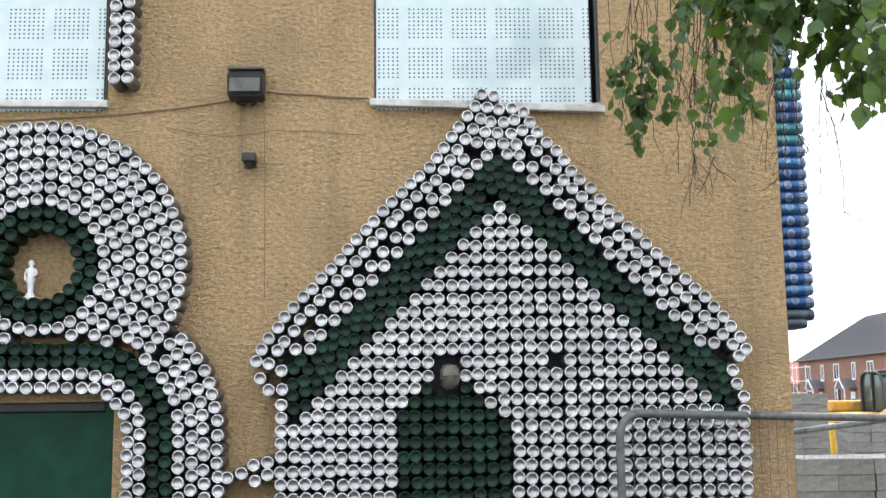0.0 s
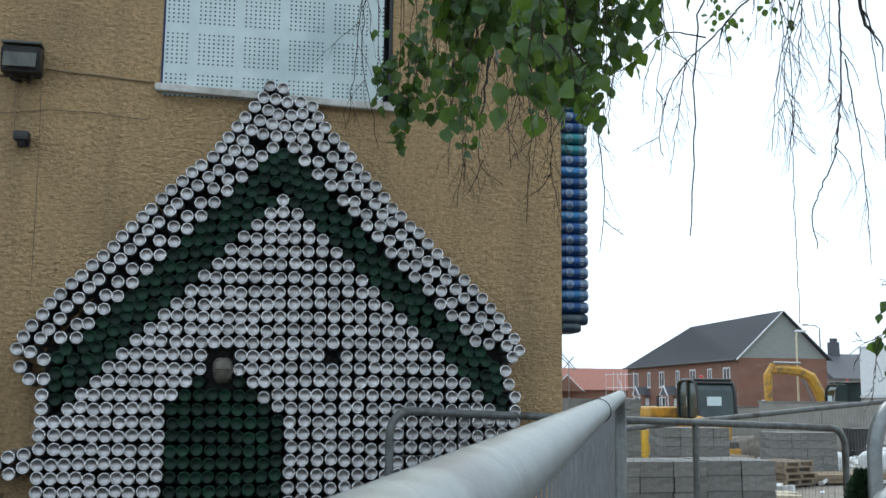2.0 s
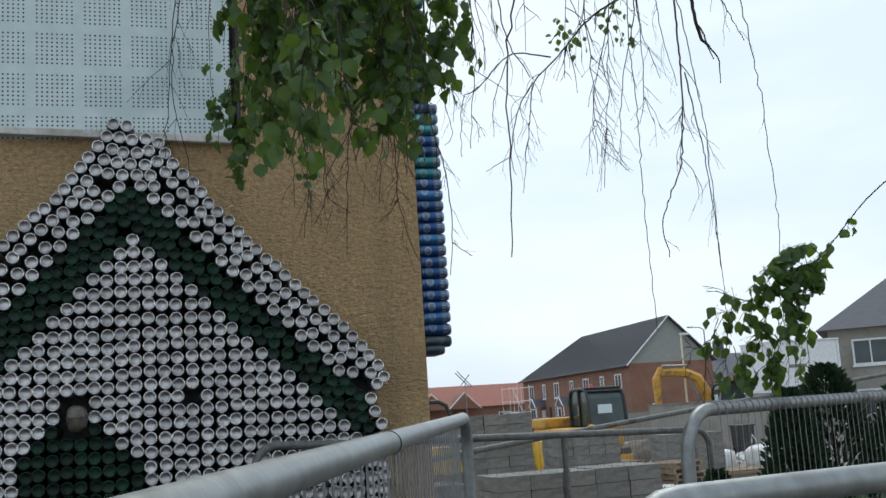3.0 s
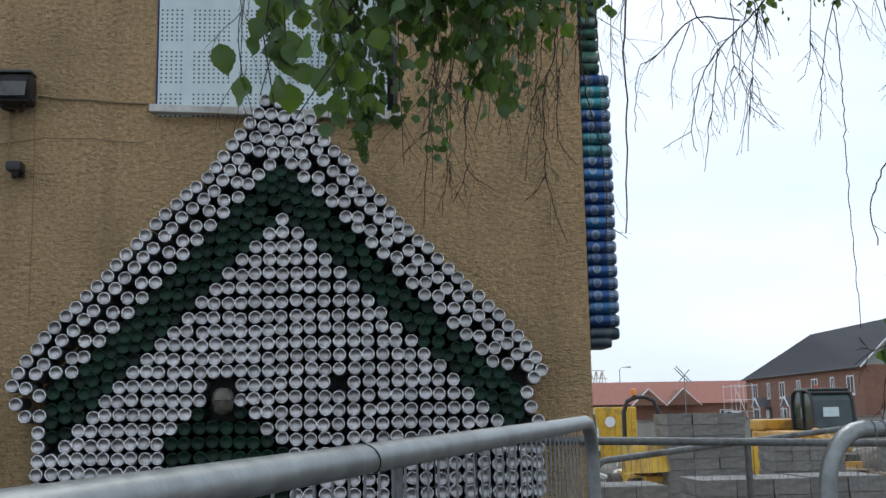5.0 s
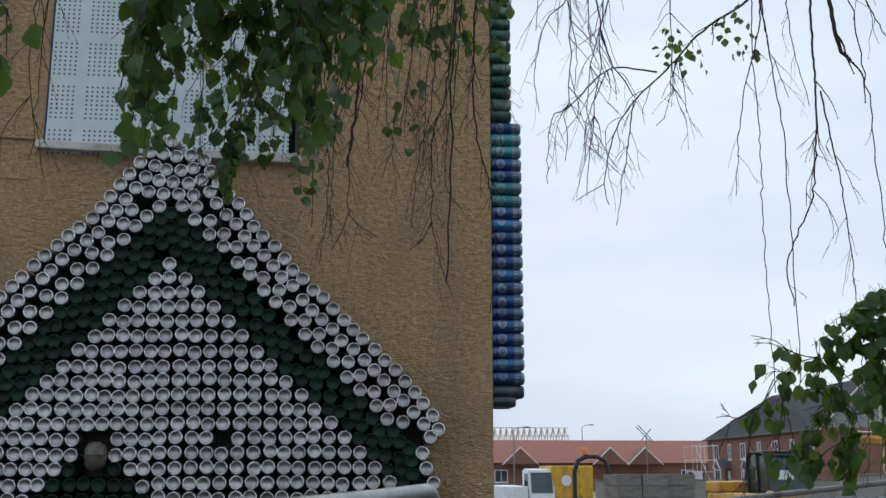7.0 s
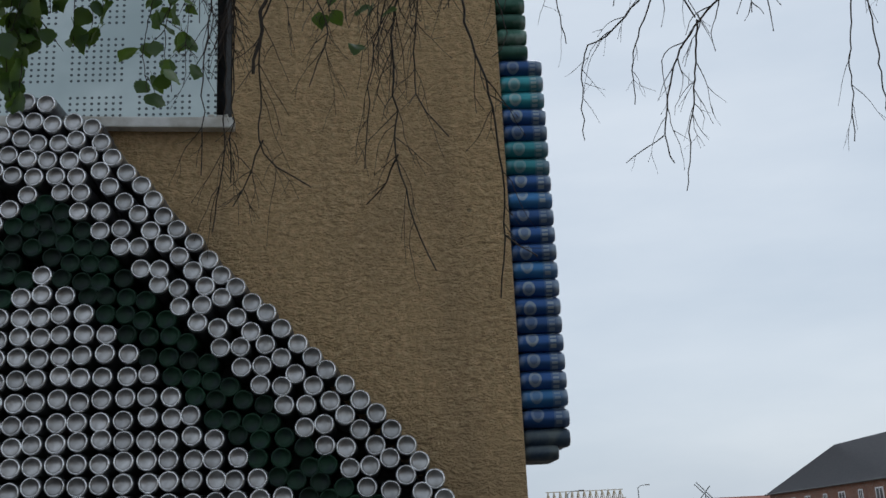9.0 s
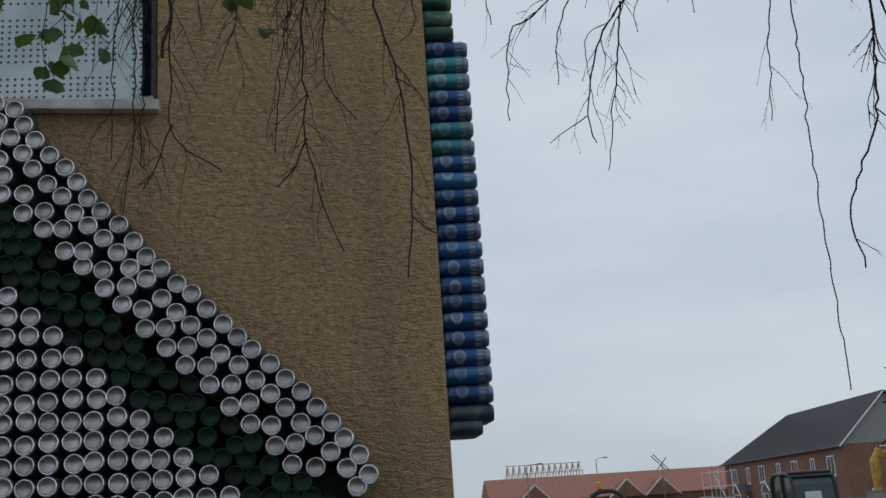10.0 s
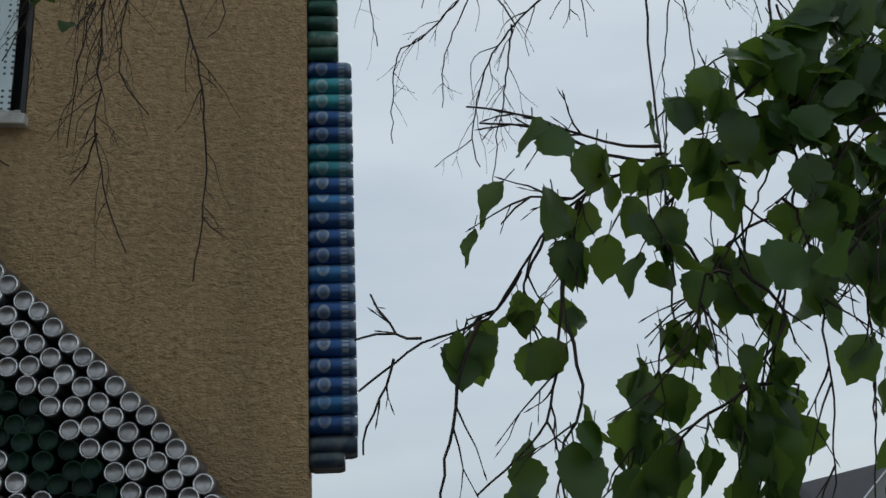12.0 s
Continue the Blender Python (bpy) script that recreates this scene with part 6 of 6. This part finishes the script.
def excavator(label, at, turn, arm, cab_low=1.0):
    e = thing("excavator", label, "excavator", group="excavators", at=at, turn=turn)
    for s in (-0.95, 0.95):
        bm = bmesh.new()
        prism(bm, [(-1.5, 0.35), (-1.3, 0.08), (1.3, 0.08), (1.5, 0.35), (1.3, 0.72), (-1.3, 0.72)], "y", s - 0.22, s + 0.22)
        part("track", bm, M_TRACK, e, "muddy rubber track")
    bm = boxes((-1.5, 1.3, -1.0, 1.0, 0.78, 1.45), (-1.6, -0.5, -1.0, 1.0, 1.45, 1.8), bevel=0.08)
    part("body", bm, M_PLANT, e, "yellow engine body")
    # rounded cab: bent pillars, rails, roof shell, glass
    cab = part("cab", boxes((-0.16, 0.92, -0.1, 1.2, 2.90, 3.02), bevel=0.05), M_BLACK, e, "black rounded cab roof")
    for y in (-0.1, 1.2):
        part("pillar", sweep(bmesh.new(), [(-0.28, y, 1.46), (-0.30, y, 2.5), (-0.22, y, 2.82), (0.0, y, 2.95), (0.75, y, 2.95), (0.98, y, 2.84), (1.1, y, 2.55), (1.2, y, 1.46)], 0.05, 6), M_BLACK, cab, smooth=50)
        part("door_post", sweep(bmesh.new(), [(0.42, y, 1.46), (0.42, y, 2.93)], 0.045, 6), M_BLACK, cab, smooth=50)
    for x, z in ((-0.22, 2.82), (0.98, 2.84), (1.2, 1.5), (-0.28, 1.5)):
        part("cross_rail", sweep(bmesh.new(), [(x, -0.1, z), (x, 1.2, z)], 0.05, 6), M_BLACK, cab, smooth=50)
    bm = bmesh.new()
    prism(bm, [(-0.26, 1.5), (1.17, 1.5), (1.08, 2.55), (0.95, 2.80), (0.0, 2.90), (-0.24, 2.75)], "y", -0.07, 1.17)
    part("cab_glass", bm, M_CABGLASS, cab, "dark cab glass")
    part("notice", boxes((1.125, 1.15, 0.22, 0.72, 1.95, 2.3), bevel=0.01), M_NOTICE, cab, "pale notice in the window")
    bm = bmesh.new()
    lathe(bm, [(3.02, 0.07), (3.12, 0.06), (3.15, 0.02)], 10, "z", (0.2, 0.5, 0))
    part("beacon", bm, M_RED, cab, "red beacon", smooth=60)
    part("door_handle", sweep(bmesh.new(), [(0.5, -0.17, 1.9), (0.5, -0.17, 2.3)], 0.02, 6), M_GALV, cab)
    for ob in (cab, *cab.children):
        ob.data.transform(Matrix.Translation((0, 0, 1.46)) @ Matrix.Diagonal((1, 1, cab_low, 1)) @ Matrix.Translation((0, 0, -1.46)))
    part("counterweight", boxes((-1.75, -1.5, -0.95, 0.95, 0.85, 1.6), bevel=0.1), M_TRACK, e, "dark counterweight")
    part("exhaust", sweep(bmesh.new(), [(-1.0, -0.5, 1.8), (-1.0, -0.5, 2.15)], 0.05, 8), M_BLACK, e)
    for y in (-0.99, 0.99):
        part("step", boxes((-0.3, 0.4, y - 0.2, y + 0.2, 0.72, 0.775)), M_TRACK, e)
    if arm:
        bm = bmesh.new()
        sweep(bm, [(1.1, -0.35, 1.5), (1.35, -0.35, 2.5), (1.75, -0.35, 3.25), (2.4, -0.35, 3.55), (3.2, -0.35, 3.62), (4.0, -0.35, 3.6)], [0.24, 0.28, 0.28, 0.26, 0.24, 0.18], 6)
        part("boom", bm, M_PLANT, e, "yellow boom")
        part("dipper", sweep(bmesh.new(), [(3.75, -0.35, 3.9), (4.05, -0.35, 3.3), (4.05, -0.35, 2.0), (4.0, -0.35, 0.9)], [0.16, 0.24, 0.2, 0.14], 6), M_PLANT, e, "yellow dipper arm")
        part("ram", sweep(bmesh.new(), [(1.5, -0.35, 1.5), (2.2, -0.35, 3.2)], 0.06, 8), M_GALV, e, "steel ram")
        part("dipper_ram", sweep(bmesh.new(), [(2.3, -0.35, 3.95), (3.7, -0.35, 3.98)], 0.07, 8), M_GALV, e, "steel ram")
        bm = bmesh.new()
        prism(bm, [(3.6, 0.3), (4.3, 0.2), (4.4, 0.9), (4.0, 1.1), (3.5, 0.9)], "y", -0.8, 0.1)
        part("bucket", bm, M_TRACK, e, "muddy bucket")
    else:
        bm = bmesh.new()
        sweep(bm, [(1.2, -0.4, 1.1), (1.9, -0.4, 1.35), (2.6, -0.4, 1.2), (3.3, -0.4, 0.75)], [0.2, 0.22, 0.2, 0.14], 6)
        part("boom", bm, M_PLANT, e, "lowered yellow boom")
        part("blade", boxes((1.7, 1.8, -1.0, 1.0, 0.1, 0.55), bevel=0.02), M_PLANT, e, "yellow dozer blade")


excavator("yellow excavator with a dark glazed cab, parked", (13.78, 27.0, 0), -88, False, 0.81)
excavator("orange-yellow excavator with raised boom, parked", (30.3, 44.6, 0), 172, True)


def dumper():
    d = thing("site_dumper", "yellow site dumper with a black roll bar and beacon", "dumper", at=(6.3, 16.8, 0))
    for s in (-0.6, 0.6):
        for y in (-0.9, 0.9):
            bm = bmesh.new()
            lathe(bm, [(-0.16, 0.30), (-0.12, 0.40), (0.12, 0.40), (0.16, 0.30)], 16, "x", (s, y, 0.4))
            part("wheel", bm, M_TRACK, d, "muddy wheel", smooth=50)
    part("chassis", boxes((-0.5, 0.5, -1.3, 1.2, 0.45, 0.85), bevel=0.04), M_YELLOW, d)
    bm = bmesh.new()
    prism(bm, [(-1.75, 0.95), (-1.5, 1.45), (0.0, 1.45), (-0.2, 0.87)], "x", -0.7, 0.7)
    part("skip", bm, M_YELLOW, d, "dirty yellow skip")
    bar = [(-0.38, 0.75, 0.85), (-0.38, 0.75, 2.1), (-0.3, 0.75, 2.33), (-0.12, 0.75, 2.42), (0.12, 0.75, 2.42), (0.3, 0.75, 2.33), (0.38, 0.75, 2.1), (0.38, 0.75, 0.85)]
    part("roll_bar", sweep(bmesh.new(), bar, 0.05, 10), M_BLACK, d, "black roll bar", smooth=60)
    bm = bmesh.new()
    lathe(bm, [(2.47, 0.07), (2.58, 0.065), (2.61, 0.03)], 12, "z", (-0.15, 0.75, 0))
    part("beacon", bm, M_ORANGE, d, "amber beacon", smooth=60)
    part("seat", boxes((-0.25, 0.25, 0.3, 0.65, 0.86, 1.25), bevel=0.04), M_BLACK, d)


dumper()


def truck():
    t = thing("flatbed_truck", "white site truck with dark cab windows", "truck", at=(7.1, 34.5, 0))
    part("body", boxes((0, 0.95, 0, 3.5, 0.75, 1.55), bevel=0.06), M_WHITE, t, "white load box")
    bm = bmesh.new()
    prism(bm, [(-0.05, 0.55), (-0.05, 1.25), (0.22, 2.15), (1.5, 2.2), (1.5, 0.55)], "x", 0.98, 1.95)
    bmesh.ops.bevel(bm, geom=bm.edges[:], offset=0.06, segments=2, affect='EDGES')
    cab = part("cab", bm, M_WHITE, t, "white cab", smooth=40)
    bm = bmesh.new()
    prism(bm, [(-0.05, 1.3), (0.17, 2.05), (0.20, 2.05), (-0.02, 1.3)], "x", 1.06, 1.87)
    part("windscreen", bm, M_PANE, cab, "dark windscreen")
    part("side_window", boxes((0.965, 0.985, 0.3, 1.0, 1.35, 2.0)), M_PANE, cab)
    part("bumper", boxes((0.98, 1.95, -0.13, -0.055, 0.45, 0.68), bevel=0.02), M_BLACK, t)
    for x in (1.08, 1.72):
        part("headlight", boxes((x, x + 0.16, -0.075, -0.048, 0.78, 0.92), bevel=0.01), M_GLASS_DULL, cab)
    part("mirror", boxes((0.80, 0.92, 0.05, 0.1, 1.45, 1.75), bevel=0.02), M_BLACK, cab)
    for x in (0.3, 1.5):
        bm = bmesh.new()
        lathe(bm, [(-0.12, 0.28), (-0.1, 0.32), (0.1, 0.32), (0.12, 0.28)], 16, "x", (x, 0.4, 0.33))
        part("wheel", bm, M_TRACK, t, smooth=40)


truck()


def skip_box(label, x, y, w, d, h):
    s = thing("storage_box", label, "container", group="yellow boxes", at=(x, y, 0))
    part("body", boxes((0, w, 0, d, 0.1, h), bevel=0.04), M_YELLOW, s)
    for i in range(5):
        u = w * (i + 0.5) / 5
        part("rib", boxes((u - 0.04, u + 0.04, -0.05, -0.002, 0.15, h - 0.08)), M_YELLOW, s)
    part("skid", boxes((0.05, w - 0.05, 0.1, d - 0.1, 0.0, 0.1)), M_TRACK, s)


sign = bmesh.new()
lathe(sign, [(0.0, 0.2), (0.012, 0.2)], 20, "-y", (9.5, 34.53, 1.75))
tagged(part("round_sign", sign, M_WHITE), "round white sign fixed to the yellow container", "sign")
skip_box("yellow steel storage container on the site", 8.95, 34.6, 1.6, 2.4, 2.3)
skip_box("low yellow plant box behind the block stacks", 11.5, 24.6, 1.7, 1.2, 1.15)
skip_box("low yellow plant tray beside the excavator", 10.9, 25.4, 2.0, 1.1, 1.0)


def block_stack(label, x, y, w, d, layers, turn=0.0, first=0.0, bl=0.44, bh=0.215):
    """Concrete blocks stacked in courses on a pallet, each block a piece."""
    s = thing("block_stack", label, "concrete blocks", group="block stacks", at=(x, y, first), turn=turn)
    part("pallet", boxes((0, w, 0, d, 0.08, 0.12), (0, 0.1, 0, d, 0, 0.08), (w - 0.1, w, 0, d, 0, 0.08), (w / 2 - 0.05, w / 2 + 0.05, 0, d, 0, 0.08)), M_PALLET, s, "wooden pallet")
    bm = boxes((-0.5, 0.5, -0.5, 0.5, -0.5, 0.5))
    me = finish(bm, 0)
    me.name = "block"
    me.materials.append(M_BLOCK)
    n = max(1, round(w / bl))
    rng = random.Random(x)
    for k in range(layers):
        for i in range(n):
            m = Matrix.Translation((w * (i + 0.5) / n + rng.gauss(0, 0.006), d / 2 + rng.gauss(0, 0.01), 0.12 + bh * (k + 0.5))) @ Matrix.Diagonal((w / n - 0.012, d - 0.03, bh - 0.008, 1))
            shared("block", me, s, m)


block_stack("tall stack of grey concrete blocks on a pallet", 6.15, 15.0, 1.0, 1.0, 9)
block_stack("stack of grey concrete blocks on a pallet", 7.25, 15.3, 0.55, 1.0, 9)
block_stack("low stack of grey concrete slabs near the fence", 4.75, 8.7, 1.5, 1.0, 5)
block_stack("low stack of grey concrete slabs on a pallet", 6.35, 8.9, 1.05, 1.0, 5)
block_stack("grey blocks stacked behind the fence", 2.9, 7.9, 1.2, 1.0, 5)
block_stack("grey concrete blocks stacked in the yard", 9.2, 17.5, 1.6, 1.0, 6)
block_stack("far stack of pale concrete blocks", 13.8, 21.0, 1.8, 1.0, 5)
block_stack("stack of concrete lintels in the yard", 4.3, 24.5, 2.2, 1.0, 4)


def bulk_bag(x, y, s, seed):
    rng = random.Random(seed)
    bm = bmesh.new()
    bmesh.ops.create_icosphere(bm, subdivisions=3, radius=0.5)
    for v in bm.verts:
        p = v.co
        q = Vector([math.copysign(abs(c) ** 0.55, c) * 0.62 for c in p])
        q += p * 0.12 * noise.noise(p * 5 + Vector((seed, 0, 0)))
        v.co = Vector((q.x * s, q.y * s, (q.z + 0.33) * s * 0.8))
    b = thing("bulk_bag", "slumped white woven bulk bag of sand", "bag", group="bulk bags", at=(x, y, 0))
    part("sack", bm, M_BAG, b, smooth=70)
    part("loop", sweep(bmesh.new(), [(-0.3 * s, 0, 0.7 * s), (-0.25 * s, 0, 0.95 * s), (-0.1 * s, 0, 0.72 * s)], 0.02, 5), M_BAG, b)


for i, (x, y, s) in enumerate(((15.6, 22.8, 1.0), (16.7, 23.2, 0.95), (18.0, 23.0, 1.0), (19.0, 23.6, 1.1), (20.2, 24.0, 1.1), (5.0, 22.0, 0.8), (7.5, 24.0, 0.9), (17.3, 26.0, 1.1))):
    bulk_bag(x, y, s, i)


def wheelie_bin(x, y):
    b = thing("wheelie_bin", "black plastic wheelie bin with lid shut", "bin", at=(x, y, 0))
    bm = bmesh.new()
    prism(bm, [(-0.24, 0.1), (0.24, 0.1), (0.30, 1.05), (-0.30, 1.05)], "y", -0.32, 0.32)
    part("body", bm, M_BLACK, b)
    part("lid", boxes((-0.32, 0.32, -0.36, 0.36, 1.053, 1.12), bevel=0.02), M_BLACK, b)
    for s in (-0.2, 0.2):
        bm = bmesh.new()
        lathe(bm, [(-0.03, 0.1), (0.03, 0.1)], 12, "x", (s, 0.3, 0.1))
        part("wheel", bm, M_TRACK, b)


wheelie_bin(20.6, 28.2)


def hoarding(label, a, b, h):
    n = math.hypot(b[0] - a[0], b[1] - a[1])
    s = thing("site_wall", label, "wall", at=(a[0], a[1], 0), turn=math.degrees(math.atan2(b[1] - a[1], b[0] - a[0])))
    k = max(1, int(n / 2.4))
    for i in range(k):
        part("panel", boxes((n * i / k + 0.01, n * (i + 1) / k - 0.01, 0, 0.12, 0, h), bevel=0.01), M_GREYWALL, s)
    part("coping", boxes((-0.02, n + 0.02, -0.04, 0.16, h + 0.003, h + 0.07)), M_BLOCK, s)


hoarding("long grey panelled wall across the site", (19.5, 33.0), (25.4, 34.3), 1.95)
hoarding("long grey wall below the brick terrace", (14.0, 48.0), (29.5, 52.0), 1.6)
hoarding("low grey wall beside the yard", (3.2, 19.0), (5.2, 19.2), 1.35)


def lamp_post(label, x, y, h, mat, arm, white):
    p = thing("street_lamp", label, "street lamp", group="street lamps", at=(x, y, 0))
    part("pole", sweep(bmesh.new(), [(0, 0, 0), (0, 0, h - 0.3), (arm * 0.3, 0, h - 0.05), (arm, 0, h)], [0.07, 0.05, 0.04, 0.035], 8), mat, p, smooth=60)
    bm = boxes((arm - 0.15, arm + 0.4 * (1 if arm > 0 else -1) + 0.0001, -0.12, 0.12, h - 0.06, h + 0.06), bevel=0.03) if arm > 0 else boxes((arm - 0.4, arm + 0.1, -0.12, 0.12, h - 0.06, h + 0.06), bevel=0.03)
    part("lamp_head", bm, M_WHITE if white else M_BLOCK, p)


lamp_post("slim cream lamp pole with a white head", 28.3, 46.0, 5.7, M_CREAM, 0.12, True)
lamp_post("grey street lamp with a flat head", 51.9, 84.4, 9.0, M_GALV_OLD, -1.3, False)
lamp_post("grey street lamp beyond the bungalows", 18.4, 98.0, 6.3, M_GALV, 1.2, False)
lamp_post("grey street lamp near the roof trusses", 30.0, 118.0, 7.4, M_GALV, 1.0, False)


def scaffold(x, y, turn, w, h, label):
    s = thing("scaffold", label, "scaffold", group="scaffolds", at=(x, y, 0), turn=turn)
    for u in (0.0, w / 2, w):
        for d in (0.0, 1.1):
            part("standard", sweep(bmesh.new(), [(u, d, 0), (u, d, h)], 0.028, 6), M_WHITE, s)
    for z in (1.0, 2.0, 3.0, h - 0.2):
        for d in (0.0, 1.1):
            part("ledger", sweep(bmesh.new(), [(-0.2, d, z), (w + 0.2, d, z)], 0.028, 6), M_WHITE, s)
    part("brace", sweep(bmesh.new(), [(0, 0, 0.2), (w, 0, h - 0.3)], 0.03, 6), M_WHITE, s)
    part("deck", boxes((-0.1, w + 0.1, 0.1, 1.0, 2.04, 2.09)), M_PALLET, s)


scaffold(33.4, 84.0, 86.8, 5.0, 4.4, "pale scaffold tower before the brick terrace")
poles = thing("scaffold_poles", "crossed scaffold poles above the red tiled roof", "scaffold", at=(32.5, 101.0, 0))
for a, b in (((-0.9, 0, 6.5), (0.7, 0, 4.9)), ((-0.6, 0.3, 6.7), (1.0, 0.3, 5.0)), ((0.7, 0.1, 6.3), (-0.4, 0.1, 5.1)), ((0.2, 0.2, 0.0), (0.2, 0.2, 5.6))):
    part("pole", sweep(bmesh.new(), [a, b], 0.05, 6), M_GALV, poles, smooth=60)

# heaps of spoil
def spoil_heap(label, x, y, w, d, h, seed, mat):
    bm = bmesh.new()
    n = 26
    grid = []
    for i in range(n + 1):
        row = []
        for k in range(n + 1):
            u, v = 2 * i / n - 1, 2 * k / n - 1
            q = max(0.0, 1 - u * u - v * v)
            z = h * (q ** 0.8) * (0.8 + 0.45 * noise.noise((u * 2.2 + seed, v * 2.2, 1.0))) + 0.10 * h * noise.noise((u * 9 + seed, v * 9, 5.0)) * (q > 0) - 0.02
            row.append(bm.verts.new((u * w / 2, v * d / 2, z)))
        grid.append(row)
    for a, b in zip(grid, grid[1:]):
        for k in range(n):
            bm.faces.new((a[k], b[k], b[k + 1], a[k + 1]))
    ob = part("earth_mound", bm, mat, smooth=40)
    ob.location = (x, y, 0)
    tagged(ob, label, "heap", group="spoil heaps")


spoil_heap("low heap of muddy spoil in the yard", 8.6, 20.5, 4.5, 3.0, 0.75, 1, M_MUD)
spoil_heap("heap of muddy spoil beside stacked blocks", 12.2, 22.3, 4.0, 2.6, 0.8, 2, M_MUD)
spoil_heap("broad heap of dark earth near the excavator", 18.2, 29.5, 6.0, 3.2, 1.1, 3, M_MUD)
spoil_heap("heap of pale broken concrete", 5.3, 12.2, 2.6, 1.8, 0.55, 4, M_GROUND)
spoil_heap("long heap of earth along the site wall", 10.4, 29.5, 6.0, 2.4, 0.9, 5, M_MUD)


def plank_pile(label, x, y, turn, n, length, mat):
    """Sawn boards dropped in a loose pile, each a piece."""
    rng = random.Random(x * 7 + y)
    s = thing("plank_pile", label, "timber", group="plank piles", at=(x, y, 0), turn=turn)
    me = finish(boxes((-0.5, 0.5, -0.5, 0.5, -0.5, 0.5)), 0)
    me.name = "plank"
    me.materials.append(mat)
    for i in range(n):
        layer = i // 5
        m = Matrix.Translation((rng.gauss(0, 0.08), -0.5 + 0.24 * (i % 5) + rng.gauss(0, 0.02), 0.03 + 0.052 * layer)) @ Matrix.Rotation(rng.gauss(0, 0.03), 4, 'Z') @ Matrix.Diagonal((length * rng.uniform(0.8, 1.1), 0.2, 0.045, 1))
        shared("plank", me, s, m)


plank_pile("grey scaffold boards piled on the ground", 7.3, 12.4, 12, 20, 2.6, M_PALLET)
plank_pile("loose pile of pale sawn boards", 9.9, 15.4, -20, 15, 2.4, M_TIMBER)
plank_pile("boards stacked beside the yellow dumper", 4.2, 16.6, 35, 15, 2.0, M_PALLET)
plank_pile("pile of scaffold boards near the bulk bags", 14.6, 19.8, 5, 20, 3.0, M_PALLET)


def empty_pallets(x, y, n, turn):
    rng = random.Random(n + x)
    for i in range(n):
        p = thing("pallet", "empty weathered wooden pallet in a stack", "pallet", group="empty pallets", at=(x + rng.gauss(0, 0.02), y, 0.145 * i), turn=turn + rng.gauss(0, 2))
        for k in range(6):
            part("slat", boxes((0.0, 1.2, k * 0.18, k * 0.18 + 0.1, 0.122, 0.143)), M_PALLET, p)
        for u in (0.0, 0.55, 1.1):
            part("bearer", boxes((u, u + 0.1, 0.0, 1.0, 0.022, 0.12)), M_PALLET, p)
        for u in (0.0, 0.5, 0.9):
            part("base_board", boxes((0.0, 1.2, u, u + 0.1, 0.0, 0.02)), M_PALLET, p)


empty_pallets(10.6, 18.2, 5, 8)
empty_pallets(3.6, 12.6, 3, -15)
empty_pallets(12.6, 18.4, 4, 25)


# rubble and offcuts lying about the yard
rub = random.Random(9)
bm = bmesh.new()
for _ in range(520):
    cx, cy = rub.choice(((6.5, 20), (4.5, 13), (9, 27), (16, 26), (11, 20), (22, 28), (8.5, 12.5)))
    x, y, s = cx + rub.gauss(0, 2.0), cy + rub.gauss(0, 1.8), rub.uniform(0.05, 0.24)
    c = bmesh.ops.create_cube(bm, size=1.0, matrix=Matrix.Translation((x, y, s * 0.35)) @ Euler((rub.uniform(-0.4, 0.4), rub.uniform(-0.4, 0.4), rub.uniform(0, 3))).to_matrix().to_4x4()
                              @ Matrix.Diagonal((s * rub.uniform(0.8, 2.4), s, s * rub.uniform(0.5, 0.9), 1)))
tagged(part("rubble", bm, M_BAG), "scattered pale rubble and broken blocks on the ground", "rubble", kind="stuff")
